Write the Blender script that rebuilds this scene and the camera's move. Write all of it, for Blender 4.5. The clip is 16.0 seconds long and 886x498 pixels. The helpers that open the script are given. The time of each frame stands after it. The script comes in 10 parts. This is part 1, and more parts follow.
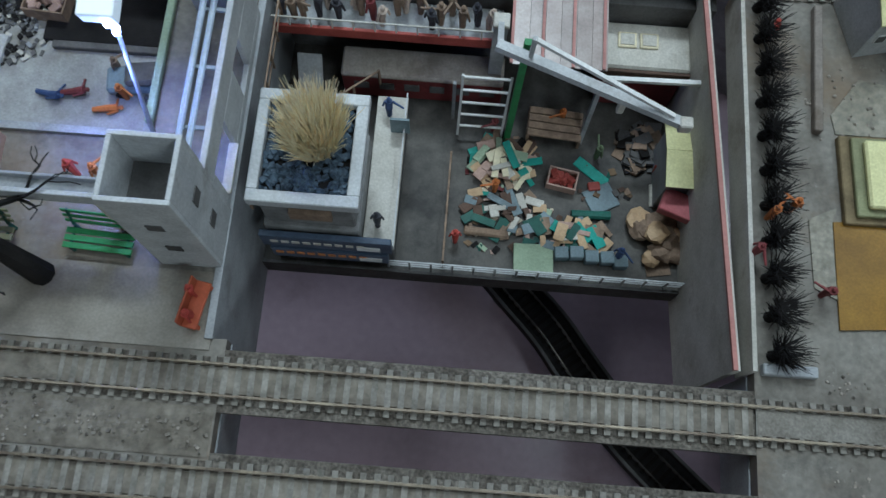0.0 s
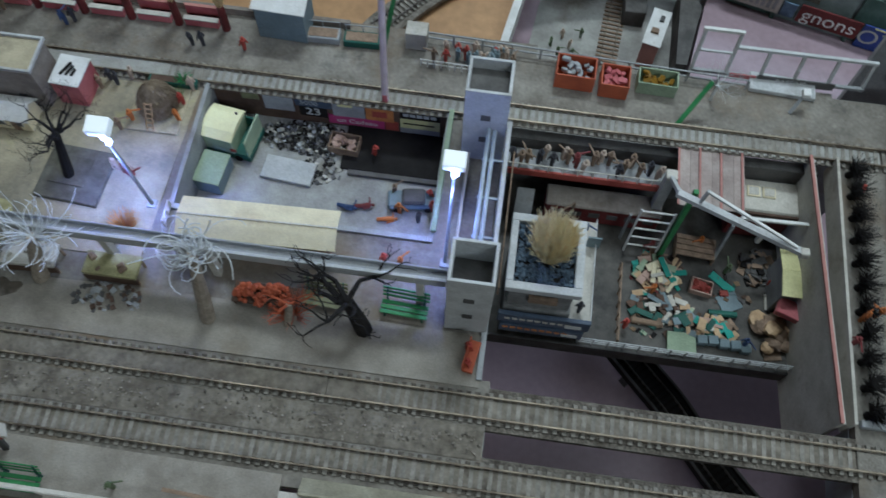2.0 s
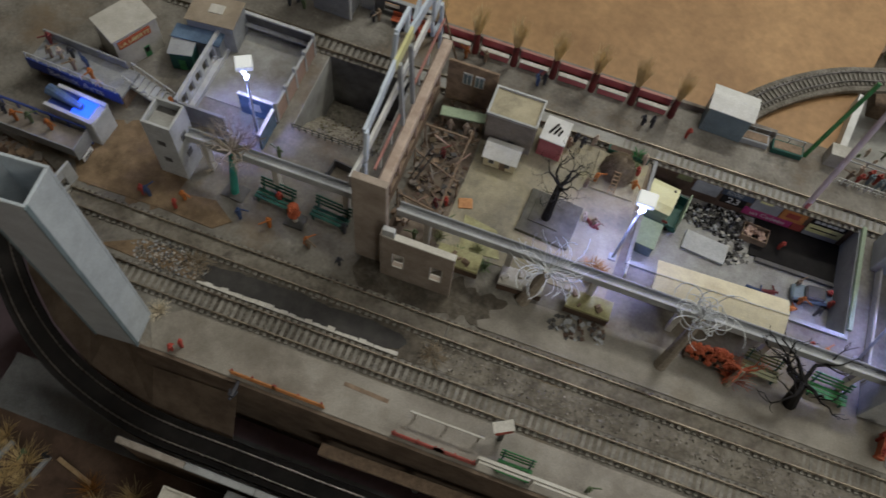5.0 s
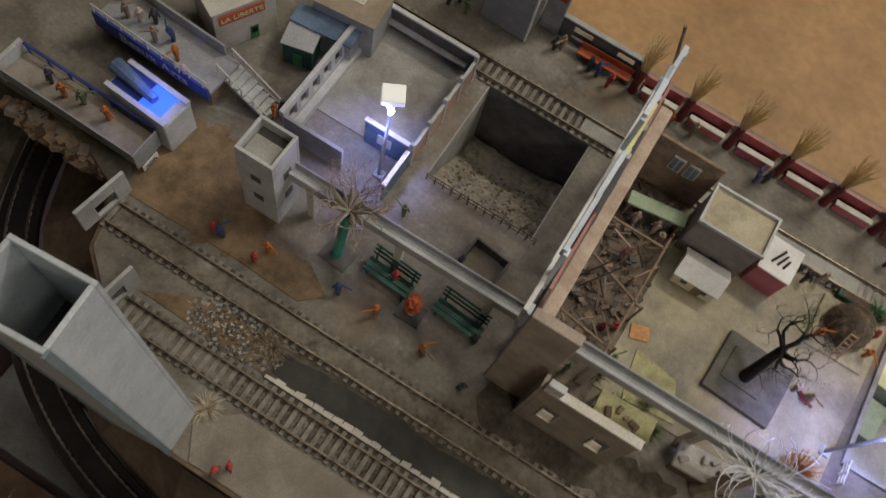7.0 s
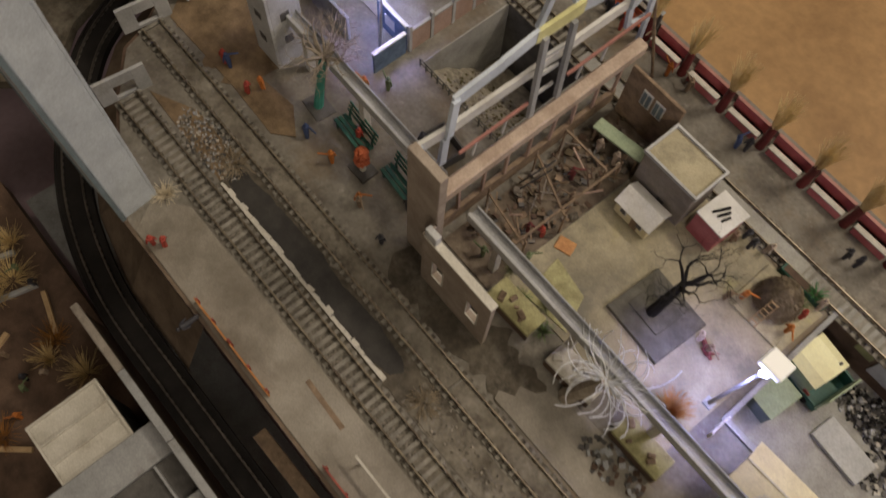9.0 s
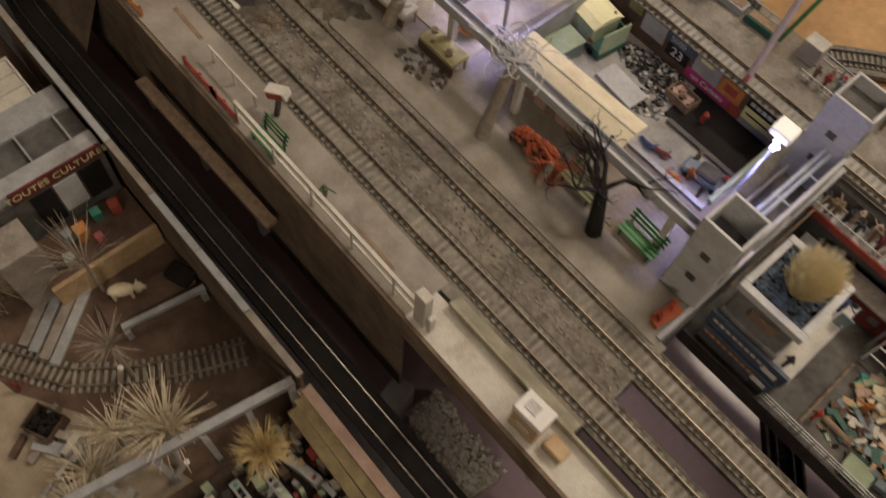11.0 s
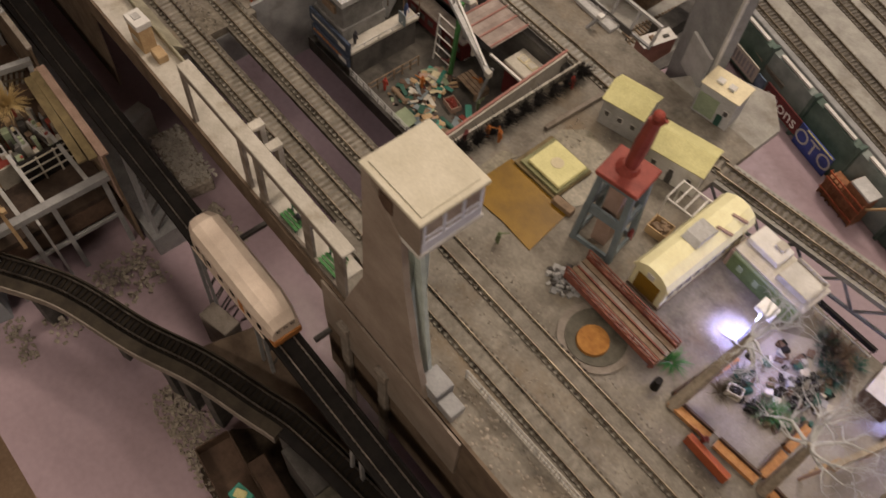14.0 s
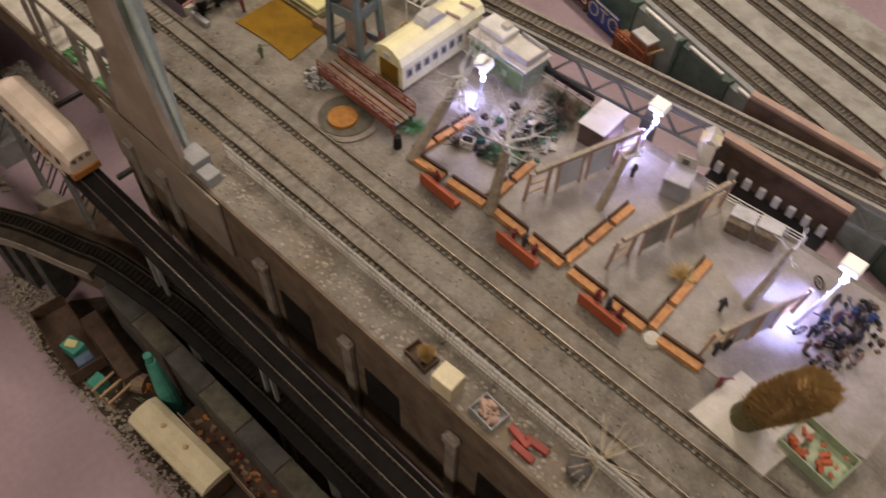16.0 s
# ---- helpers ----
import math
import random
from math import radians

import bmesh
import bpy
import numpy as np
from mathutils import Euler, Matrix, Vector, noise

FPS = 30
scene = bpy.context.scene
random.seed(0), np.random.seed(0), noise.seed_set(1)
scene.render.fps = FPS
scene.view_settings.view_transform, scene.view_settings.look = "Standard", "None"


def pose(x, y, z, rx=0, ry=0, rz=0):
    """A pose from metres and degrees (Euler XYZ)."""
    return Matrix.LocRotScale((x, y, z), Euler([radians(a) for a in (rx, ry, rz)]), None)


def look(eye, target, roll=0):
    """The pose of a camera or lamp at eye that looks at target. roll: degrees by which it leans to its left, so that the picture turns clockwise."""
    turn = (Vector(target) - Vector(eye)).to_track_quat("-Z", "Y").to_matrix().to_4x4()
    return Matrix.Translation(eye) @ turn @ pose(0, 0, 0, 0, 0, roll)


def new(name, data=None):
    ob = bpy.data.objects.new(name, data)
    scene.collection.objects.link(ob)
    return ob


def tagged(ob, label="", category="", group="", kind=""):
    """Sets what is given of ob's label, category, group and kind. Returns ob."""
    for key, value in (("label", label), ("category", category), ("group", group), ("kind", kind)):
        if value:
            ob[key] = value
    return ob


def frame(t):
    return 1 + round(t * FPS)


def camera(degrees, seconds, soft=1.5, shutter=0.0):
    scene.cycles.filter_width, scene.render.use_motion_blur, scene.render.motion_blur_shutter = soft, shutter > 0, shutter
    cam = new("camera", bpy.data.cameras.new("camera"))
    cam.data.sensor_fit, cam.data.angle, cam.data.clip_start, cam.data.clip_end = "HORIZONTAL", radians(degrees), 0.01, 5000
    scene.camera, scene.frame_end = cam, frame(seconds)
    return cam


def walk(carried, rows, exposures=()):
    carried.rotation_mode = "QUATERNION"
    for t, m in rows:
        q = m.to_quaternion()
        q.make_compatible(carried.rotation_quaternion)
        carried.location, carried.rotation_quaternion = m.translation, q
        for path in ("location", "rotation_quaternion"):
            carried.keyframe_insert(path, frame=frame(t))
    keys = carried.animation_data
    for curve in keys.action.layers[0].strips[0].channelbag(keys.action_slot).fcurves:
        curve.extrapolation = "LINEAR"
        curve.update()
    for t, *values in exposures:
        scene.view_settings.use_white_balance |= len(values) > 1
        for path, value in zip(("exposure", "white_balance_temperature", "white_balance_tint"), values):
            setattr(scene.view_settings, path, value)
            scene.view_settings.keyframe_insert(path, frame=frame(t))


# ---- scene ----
cam = camera(56.0, 16.0, 1.5, 0.35)
ROWS = [
    (0, 0.0949, -0.0464, 0.4418, 17.13, -0.88, 4.39),
    (0.5, 0.0860, -0.0680, 0.4917, 18.01, -0.80, 4.28),
    (1, 0.0587, -0.1069, 0.5596, 20.31, -0.50, 4.48),
    (1.5, 0.0018, -0.1295, 0.6026, 22.17, -0.49, 5.51),
    (2, -0.0448, -0.1503, 0.6343, 24.48, -1.08, 7.80),
    (2.5, -0.1036, -0.1618, 0.6562, 25.63, -1.78, 9.42),
    (3, -0.1537, -0.1722, 0.6883, 26.42, -1.66, 10.97),
    (3.5, -0.1973, -0.1898, 0.7082, 27.01, -1.80, 12.07),
    (4, -0.2576, -0.2149, 0.7180, 26.45, -1.72, 14.52),
    (4.5, -0.3276, -0.2455, 0.7429, 25.68, -1.95, 17.58),
    (5, -0.4087, -0.2639, 0.7493, 25.49, -3.72, 19.79),
    (5.2, -0.4376, -0.2742, 0.7382, 25.90, -4.18, 20.53),
    (7.3, -0.5881, -0.0846, 0.5763, 19.93, -8.03, 35.30),
    (7.5, -0.5669, -0.0669, 0.5782, 19.26, -7.00, 38.57),
    (8, -0.5190, -0.0455, 0.5946, 18.34, -3.79, 46.07),
    (8.2, -0.4937, -0.0430, 0.6085, 18.37, -2.42, 48.43),
    (10.3, -0.1481, -0.2391, 0.5811, 27.31, -4.05, 49.91),
    (10.5, -0.1118, -0.2400, 0.5786, 26.59, -3.33, 49.65),
    (11, 0.0052, -0.2689, 0.5820, 26.73, -3.85, 48.79),
    (11.5, 0.0993, -0.2945, 0.5954, 27.25, -4.28, 49.17),
    (12, 0.1966, -0.2854, 0.6357, 27.44, -3.82, 50.02),
    (12.5, 0.3127, -0.2916, 0.6679, 28.20, -3.73, 50.61),
    (13, 0.4233, -0.3102, 0.6769, 29.27, -4.04, 51.42),
    (13.5, 0.5419, -0.2905, 0.6833, 30.10, -3.57, 51.22),
    (14, 0.6359, -0.2879, 0.6842, 30.56, -3.25, 50.45),
    (14.5, 0.7410, -0.3077, 0.6701, 31.85, -2.72, 49.94),
    (15, 0.8267, -0.3273, 0.6568, 33.00, -2.06, 49.60),
    (15.5, 0.9055, -0.3264, 0.6340, 34.73, -1.69, 48.53),
    (16, 0.9905, -0.3207, 0.6087, 35.82, -0.73, 44.10),
]
LOOKS = [(0, -0.40, 4500, 1), (2.5, -0.65, 4720, 2), (3.5, -0.88, 5050, 3), (5, -0.77, 5500, 7), (8, -0.70, 6280, 11), (10.5, -0.68, 6740, 17), (12, -0.31, 6740, 19), (13.5, -0.56, 6750, 21), (15, -0.44, 6640, 20), (16, -0.38, 6570, 20)]
walk(cam, [(t, pose(x, y, z, rx, ry, rz)) for t, x, y, z, rx, ry, rz in ROWS], LOOKS)

# ---- world and light ----
world = bpy.data.worlds.new("hall")
scene.world = world
world.use_nodes = True
world.node_tree.nodes["Background"].inputs[0].default_value = (1.0, 0.93, 0.86, 1)
world.node_tree.nodes["Background"].inputs[1].default_value = 0.30


def area_lamp(name, eye, target, w, h, watts, color):
    d = bpy.data.lights.new(name, "AREA")
    d.shape, d.size, d.size_y, d.energy, d.color = "RECTANGLE", w, h, watts, color
    o = new(name, d)
    o.matrix_world = look(eye, target)
    return o


def point_lamp(name, at, watts, color, r=0.004):
    d = bpy.data.lights.new(name, "POINT")
    d.energy, d.color, d.shadow_soft_size = watts, color, r
    o = new(name, d)
    o.location = at
    return o


area_lamp("hall_lamp", (0.05, 1.25, 1.85), (0.0, 0.1, 0.0), 0.55, 0.2, 30, (1.0, 0.87, 0.68))
area_lamp("hall_lamp", (0.75, -0.05, 2.5), (0.25, 0.0, 0.0), 0.8, 0.3, 13, (1.0, 0.87, 0.68))
area_lamp("hall_lamp", (1.38, 0.90, 2.05), (0.3, 0.1, -0.1), 0.5, 0.12, 11, (1.0, 0.87, 0.68))
area_lamp("hall_lamp", (-0.72, 0.46, 1.95), (0.1, 0.0, -0.1), 0.5, 0.12, 7, (1.0, 0.87, 0.68))
area_lamp("hall_window", (0.85, 2.75, 2.05), (0.35, 0.45, -0.2), 2.6, 0.9, 20, (1.0, 0.93, 0.86))
area_lamp("hall_lamp", (1.25, -1.75, 1.7), (0.45, 0.0, -0.2), 0.9, 0.3, 23, (1.0, 0.87, 0.68))
def spot_lamp(name, at, to, watts, color, spread=82.0, r=0.003):
    d = bpy.data.lights.new(name, "SPOT")
    d.energy, d.color, d.shadow_soft_size, d.spot_size, d.spot_blend = watts, color, r, radians(spread), 0.9
    o = new(name, d)
    o.matrix_world = look(at, to)
    return o


LED = (0.42, 0.45, 1.0)

# ---- materials ----
def mat(name, col, col2=None, rough=0.8, metal=0.0, big=45.0, fine=700.0, bump=0.14, grain=0.11, spec=0.3):
    """Painted or natural surface: two colours in blotches, a fine grain and a fine relief."""
    m = bpy.data.materials.new(name)
    m.use_nodes = True
    nt = m.node_tree
    b = nt.nodes["Principled BSDF"]
    b.inputs["Roughness"].default_value = rough
    b.inputs["Metallic"].default_value = metal
    b.inputs["Specular IOR Level"].default_value = spec
    geo = nt.nodes.new("ShaderNodeNewGeometry")
    n1 = nt.nodes.new("ShaderNodeTexNoise")
    n1.inputs["Scale"].default_value, n1.inputs["Detail"].default_value, n1.inputs["Roughness"].default_value = big, 6.0, 0.65
    n2 = nt.nodes.new("ShaderNodeTexNoise")
    n2.inputs["Scale"].default_value, n2.inputs["Detail"].default_value = fine, 3.0
    nt.links.new(geo.outputs["Position"], n1.inputs["Vector"])
    nt.links.new(geo.outputs["Position"], n2.inputs["Vector"])
    ramp = nt.nodes.new("ShaderNodeValToRGB")
    c2 = col2 or tuple(v * 0.72 for v in col)
    ramp.color_ramp.elements[0].position, ramp.color_ramp.elements[1].position = 0.36, 0.64
    ramp.color_ramp.elements[0].color, ramp.color_ramp.elements[1].color = (*c2, 1), (*col, 1)
    nt.links.new(n1.outputs["Fac"], ramp.inputs["Fac"])
    info = nt.nodes.new("ShaderNodeObjectInfo")
    r2 = nt.nodes.new("ShaderNodeMapRange")
    r2.inputs["From Min"].default_value, r2.inputs["From Max"].default_value = 0.3, 0.7
    r2.inputs["To Min"].default_value, r2.inputs["To Max"].default_value = 1.0 - grain, 1.0 + grain
    nt.links.new(n2.outputs["Fac"], r2.inputs["Value"])
    r3 = nt.nodes.new("ShaderNodeMapRange")
    r3.inputs["To Min"].default_value, r3.inputs["To Max"].default_value = 0.9, 1.1
    nt.links.new(info.outputs["Random"], r3.inputs["Value"])
    mul = nt.nodes.new("ShaderNodeMath")
    mul.operation = "MULTIPLY"
    nt.links.new(r2.outputs[0], mul.inputs[0])
    nt.links.new(r3.outputs[0], mul.inputs[1])
    mix = nt.nodes.new("ShaderNodeVectorMath")
    mix.operation = "SCALE"
    nt.links.new(ramp.outputs["Color"], mix.inputs[0])
    nt.links.new(mul.outputs[0], mix.inputs["Scale"])
    nt.links.new(mix.outputs[0], b.inputs["Base Color"])
    if bump:
        bp = nt.nodes.new("ShaderNodeBump")
        bp.inputs["Strength"].default_value, bp.inputs["Distance"].default_value = bump, 0.0006
        nt.links.new(n2.outputs["Fac"], bp.inputs["Height"])
        nt.links.new(bp.outputs["Normal"], b.inputs["Normal"])
    return m


def glow(name, col, strength):
    m = bpy.data.materials.new(name)
    m.use_nodes = True
    b = m.node_tree.nodes["Principled BSDF"]
    b.inputs["Base Color"].default_value = (*col, 1)
    b.inputs["Emission Color"].default_value = (*col, 1)
    b.inputs["Emission Strength"].default_value = strength
    return m


def stain(m, scale, col, lo, hi, amount, shift=0.0):
    """Lays irregular patches of dirt or wear over a material's colour."""
    nt = m.node_tree
    b = nt.nodes["Principled BSDF"]
    src = b.inputs["Base Color"].links[0].from_socket
    geo = nt.nodes.new("ShaderNodeNewGeometry")
    mp = nt.nodes.new("ShaderNodeMapping")
    mp.inputs["Location"].default_value = (shift, shift * 0.7, shift * 1.3)
    nz = nt.nodes.new("ShaderNodeTexNoise")
    nz.inputs["Scale"].default_value, nz.inputs["Detail"].default_value, nz.inputs["Roughness"].default_value = scale, 8.0, 0.7
    mr = nt.nodes.new("ShaderNodeMapRange")
    mr.inputs["From Min"].default_value, mr.inputs["From Max"].default_value, mr.inputs["To Max"].default_value = lo, hi, amount
    mix = nt.nodes.new("ShaderNodeMix")
    mix.data_type = "RGBA"
    nt.links.new(geo.outputs["Position"], mp.inputs["Vector"])
    nt.links.new(mp.outputs["Vector"], nz.inputs["Vector"])
    nt.links.new(nz.outputs["Fac"], mr.inputs["Value"])
    nt.links.new(mr.outputs[0], mix.inputs["Factor"])
    nt.links.new(src, mix.inputs["A"])
    mix.inputs["B"].default_value = (*col, 1)
    nt.links.new(mix.outputs["Result"], b.inputs["Base Color"])


CONCRETE = mat("concrete_grey", (0.40, 0.40, 0.37), (0.27, 0.265, 0.245), 0.78, big=38, grain=0.12, bump=0.15)
DECKMAT = mat("dusty_board", (0.255, 0.24, 0.205), (0.140, 0.125, 0.103), 0.7, big=30, fine=300, grain=0.14, bump=0.2)
stain(DECKMAT, 7.0, (0.20, 0.145, 0.085), 0.52, 0.68, 0.75)
stain(DECKMAT, 26.0, (0.075, 0.07, 0.062), 0.57, 0.70, 0.75, 3.1)
stain(DECKMAT, 90.0, (0.42, 0.40, 0.35), 0.62, 0.72, 0.5, 6.4)
stain(CONCRETE, 16.0, (0.15, 0.125, 0.09), 0.52, 0.70, 0.7, 7.7)
BALLAST = mat("grey_ballast", (0.27, 0.25, 0.215), (0.14, 0.125, 0.10), 0.95, big=40, fine=420, bump=0.8, grain=0.3)
SLEEPER = mat("painted_sleeper", (0.285, 0.27, 0.235), (0.165, 0.155, 0.13), 0.85, big=120)
DARKBALLAST = mat("dirty_ballast", (0.17, 0.155, 0.13), (0.075, 0.065, 0.052), 0.95, big=70, fine=500, bump=1.0, grain=0.5)
RAILCARPAINT = mat("railcar_paint", (0.72, 0.63, 0.54), (0.60, 0.51, 0.43), 0.5, big=30, bump=0.08, grain=0.06)
SLEEPER_DARK = mat("dark_sleeper", (0.018, 0.016, 0.014), (0.012, 0.010, 0.009), 0.9, spec=0.08, bump=0.1)
SLEEPERGREY = mat("grimy_sleeper", (0.20, 0.19, 0.17), (0.12, 0.11, 0.098), 0.85, big=120)
RAIL = mat("rail_brass", (0.30, 0.26, 0.19), (0.13, 0.105, 0.08), 0.45, metal=0.6, bump=0.05)
RAIL_BLACK = mat("rail_black", (0.24, 0.22, 0.20), (0.10, 0.09, 0.08), 0.3, metal=0.8, bump=0.1)
WHITE = mat("white_paint", (0.74, 0.74, 0.72), (0.60, 0.60, 0.57), 0.6, bump=0.1, grain=0.08)
OFFWHITE = mat("off_white", (0.58, 0.56, 0.50), (0.46, 0.44, 0.38), 0.7, bump=0.15, grain=0.12)
CREAM = mat("cream_paint", (0.74, 0.68, 0.47), (0.62, 0.56, 0.38), 0.55, bump=0.1, grain=0.08)
YELLOW = mat("pale_yellow", (0.72, 0.70, 0.36), (0.60, 0.58, 0.28), 0.6, bump=0.1, grain=0.1)
MUSTARD = mat("mustard_sand", (0.27, 0.155, 0.014), (0.18, 0.10, 0.010), 0.36, big=25, bump=0.12, grain=0.12, spec=0.2)
GLAZE = mat("varnished_grit", (0.27, 0.25, 0.19), (0.15, 0.135, 0.095), 0.34, big=60, fine=330, bump=0.4, grain=0.25, spec=0.35)
PALECREAM = mat("pale_cream_paint", (0.85, 0.84, 0.54), (0.74, 0.71, 0.43), 0.5, bump=0.06, grain=0.05)
RUSTBRIDGE = mat("rusty_red_paint", (0.30, 0.11, 0.075), (0.17, 0.06, 0.045), 0.6, big=120)
BROWNTABLE = mat("brown_table", (0.45, 0.28, 0.13), (0.28, 0.165, 0.075), 0.5, big=4.5, fine=90, bump=0.1, grain=0.1)
WOODFLOOR = mat("wooden_floor", (0.44, 0.32, 0.22), (0.36, 0.25, 0.17), 0.5, big=12, fine=150)
PURPLE = mat("mauve_board", (0.40, 0.315, 0.36), (0.34, 0.26, 0.295), 0.22, big=3, fine=120, bump=0.04, grain=0.06, spec=0.45)
GREY = mat("grey_paint", (0.36, 0.37, 0.38), (0.27, 0.28, 0.285), 0.6, bump=0.1, grain=0.12)
LGREY = mat("light_grey_paint", (0.52, 0.53, 0.53), (0.40, 0.41, 0.41), 0.6, bump=0.1, grain=0.12)
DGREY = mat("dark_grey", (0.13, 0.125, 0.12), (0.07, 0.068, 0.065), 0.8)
BLACK = mat("black", (0.022, 0.020, 0.019), (0.012, 0.011, 0.011), 0.75, spec=0.15)
BROWN = mat("dark_brown", (0.13, 0.085, 0.06), (0.07, 0.045, 0.032), 0.75)
WALLBROWN = mat("drab_wall", (0.30, 0.27, 0.235), (0.21, 0.185, 0.16), 0.85, big=60)
PINKWOOD = mat("pinkish_beam", (0.46, 0.33, 0.27), (0.36, 0.25, 0.20), 0.7)
WOOD = mat("pale_wood", (0.52, 0.38, 0.22), (0.42, 0.29, 0.16), 0.6, big=90)
RAMPWOOD = mat("ramp_wood", (0.060, 0.050, 0.036), (0.028, 0.023, 0.017), 0.7, big=45)
RAMPSLEEPER = mat("brown_sleeper", (0.026, 0.021, 0.015), (0.015, 0.012, 0.009), 0.8, spec=0.1)
TRUSSBLUE = mat("bluish_white_board", (0.64, 0.71, 0.80), (0.50, 0.56, 0.64), 0.6, bump=0.1, grain=0.08)
TANBEAM = mat("pinkish_tan_beam", (0.52, 0.42, 0.34), (0.38, 0.29, 0.225), 0.7, big=60)
TOWERPAINT = mat("taupe_paint", (0.36, 0.31, 0.265), (0.27, 0.225, 0.185), 0.6, big=30, bump=0.08, grain=0.1)
MASTPAINT = mat("pinkish_white_paint", (0.70, 0.60, 0.62), (0.56, 0.47, 0.48), 0.6)
FRAMEBLUE = mat("bluish_white_frame", (0.74, 0.78, 0.90), (0.62, 0.66, 0.78), 0.5)
PALEMINT = mat("pale_mint_paint", (0.56, 0.66, 0.62), (0.42, 0.50, 0.47), 0.5)
HALLWALL = mat("tan_plaster", (0.40, 0.34, 0.285), (0.28, 0.23, 0.185), 0.8, big=50)
MOSSYELLOW = mat("mossy_yellow", (0.47, 0.45, 0.23), (0.27, 0.25, 0.12), 0.7, big=70, grain=0.15)
stain(MOSSYELLOW, 45.0, (0.16, 0.17, 0.08), 0.55, 0.70, 0.7, 3.3)
GARDENFLOOR = mat("pale_garden_floor", (0.345, 0.325, 0.30), (0.225, 0.21, 0.185), 0.6, big=25, bump=0.15, grain=0.12)
stain(GARDENFLOOR, 16.0, (0.21, 0.185, 0.15), 0.54, 0.70, 0.6, 9.1)
ROOFCREAM = mat("greyish_cream", (0.64, 0.61, 0.50), (0.54, 0.51, 0.40), 0.6, big=35, bump=0.08, grain=0.08)
PALEPLINTH = mat("gritty_plaster", (0.62, 0.60, 0.55), (0.42, 0.40, 0.36), 0.9, big=90, fine=300, bump=0.6)
TANBOARD = mat("tan_board", (0.34, 0.285, 0.21), (0.23, 0.19, 0.135), 0.8, big=35)
SLATE = mat("mossy_slate", (0.150, 0.142, 0.112), (0.075, 0.072, 0.056), 0.7, big=60)
OLDWOOD = mat("old_wood", (0.30, 0.22, 0.15), (0.18, 0.13, 0.09), 0.8, big=120)
RUSTWOOD = mat("rusty_timber", (0.36, 0.17, 0.085), (0.22, 0.095, 0.05), 0.75, big=140)
RED = mat("dull_red", (0.34, 0.075, 0.055), (0.22, 0.045, 0.035), 0.55)
REDDARK = mat("dark_red", (0.16, 0.03, 0.03), (0.09, 0.02, 0.02), 0.6)
BRICKRED = mat("orange_red", (0.46, 0.12, 0.05), (0.34, 0.085, 0.04), 0.6)
PINK = mat("pink_red", (0.52, 0.18, 0.19), (0.38, 0.10, 0.11), 0.6)
MAGENTA = mat("magenta_print", (0.46, 0.06, 0.20), (0.34, 0.04, 0.15), 0.55)
ORANGE = mat("orange", (0.54, 0.235, 0.075), (0.38, 0.155, 0.045), 0.65, big=80)
ORANGEPLANK = mat("worn_orange_plank", (0.60, 0.32, 0.13), (0.40, 0.18, 0.07), 0.65, big=110)
DRABPLANK = mat("drab_plank", (0.21, 0.165, 0.085), (0.12, 0.095, 0.05), 0.75, big=60)
WORKFLOOR = mat("dark_plank_floor", (0.085, 0.06, 0.045), (0.04, 0.028, 0.022), 0.7, big=60)
QUARRYDUST = mat("quarry_dust", (0.36, 0.33, 0.265), (0.21, 0.19, 0.145), 0.9, big=70, fine=240, bump=0.6, grain=0.2)
stain(QUARRYDUST, 90.0, (0.09, 0.085, 0.055), 0.57, 0.67, 0.75, 3.3)
DARKDIRT = mat("dark_dirt", (0.125, 0.108, 0.082), (0.062, 0.053, 0.041), 0.85, big=55, fine=260, bump=0.5, grain=0.2)
stain(DARKDIRT, 30.0, (0.21, 0.19, 0.155), 0.54, 0.70, 0.8, 2.2)
ASPHALT = mat("oily_asphalt", (0.050, 0.047, 0.042), (0.028, 0.026, 0.024), 0.6, big=50)
SIGNBLUE = mat("dark_sign_blue", (0.075, 0.10, 0.15), (0.045, 0.06, 0.09), 0.5)
PLASTERGREY = mat("dirty_plaster", (0.26, 0.26, 0.255), (0.15, 0.15, 0.145), 0.75, big=60)
OLIVEWALL = mat("olive_grey_plaster", (0.34, 0.325, 0.24), (0.22, 0.205, 0.145), 0.8, big=50)
HALLDIRT = mat("hall_dirt", (0.20, 0.165, 0.125), (0.085, 0.065, 0.05), 0.9, big=60, bump=0.4)
SIDINGDIRT = mat("siding_dirt", (0.070, 0.052, 0.036), (0.030, 0.023, 0.017), 0.85, big=60, bump=0.5)
GREEN = mat("bench_green", (0.075, 0.26, 0.085), (0.045, 0.165, 0.055), 0.5)
SHEDGREEN = mat("dull_shed_green", (0.17, 0.24, 0.10), (0.11, 0.16, 0.065), 0.6)
DGREEN = mat("dark_green", (0.035, 0.12, 0.09), (0.02, 0.07, 0.055), 0.5)
PALEGREEN = mat("pale_green", (0.36, 0.44, 0.30), (0.27, 0.34, 0.23), 0.65)
TEAL = mat("teal", (0.08, 0.36, 0.29), (0.05, 0.25, 0.2), 0.6)
BLUEGREY = mat("blue_grey", (0.20, 0.255, 0.28), (0.15, 0.19, 0.21), 0.55)
BLUE = mat("blue", (0.05, 0.08, 0.33), (0.03, 0.05, 0.2), 0.5)
SLATEBLUE = mat("slate_blue", (0.15, 0.22, 0.32), (0.06, 0.09, 0.15), 0.6)
PEBBLE = mat("slate_pebble", (0.115, 0.155, 0.205), (0.03, 0.042, 0.06), 0.6, big=260)
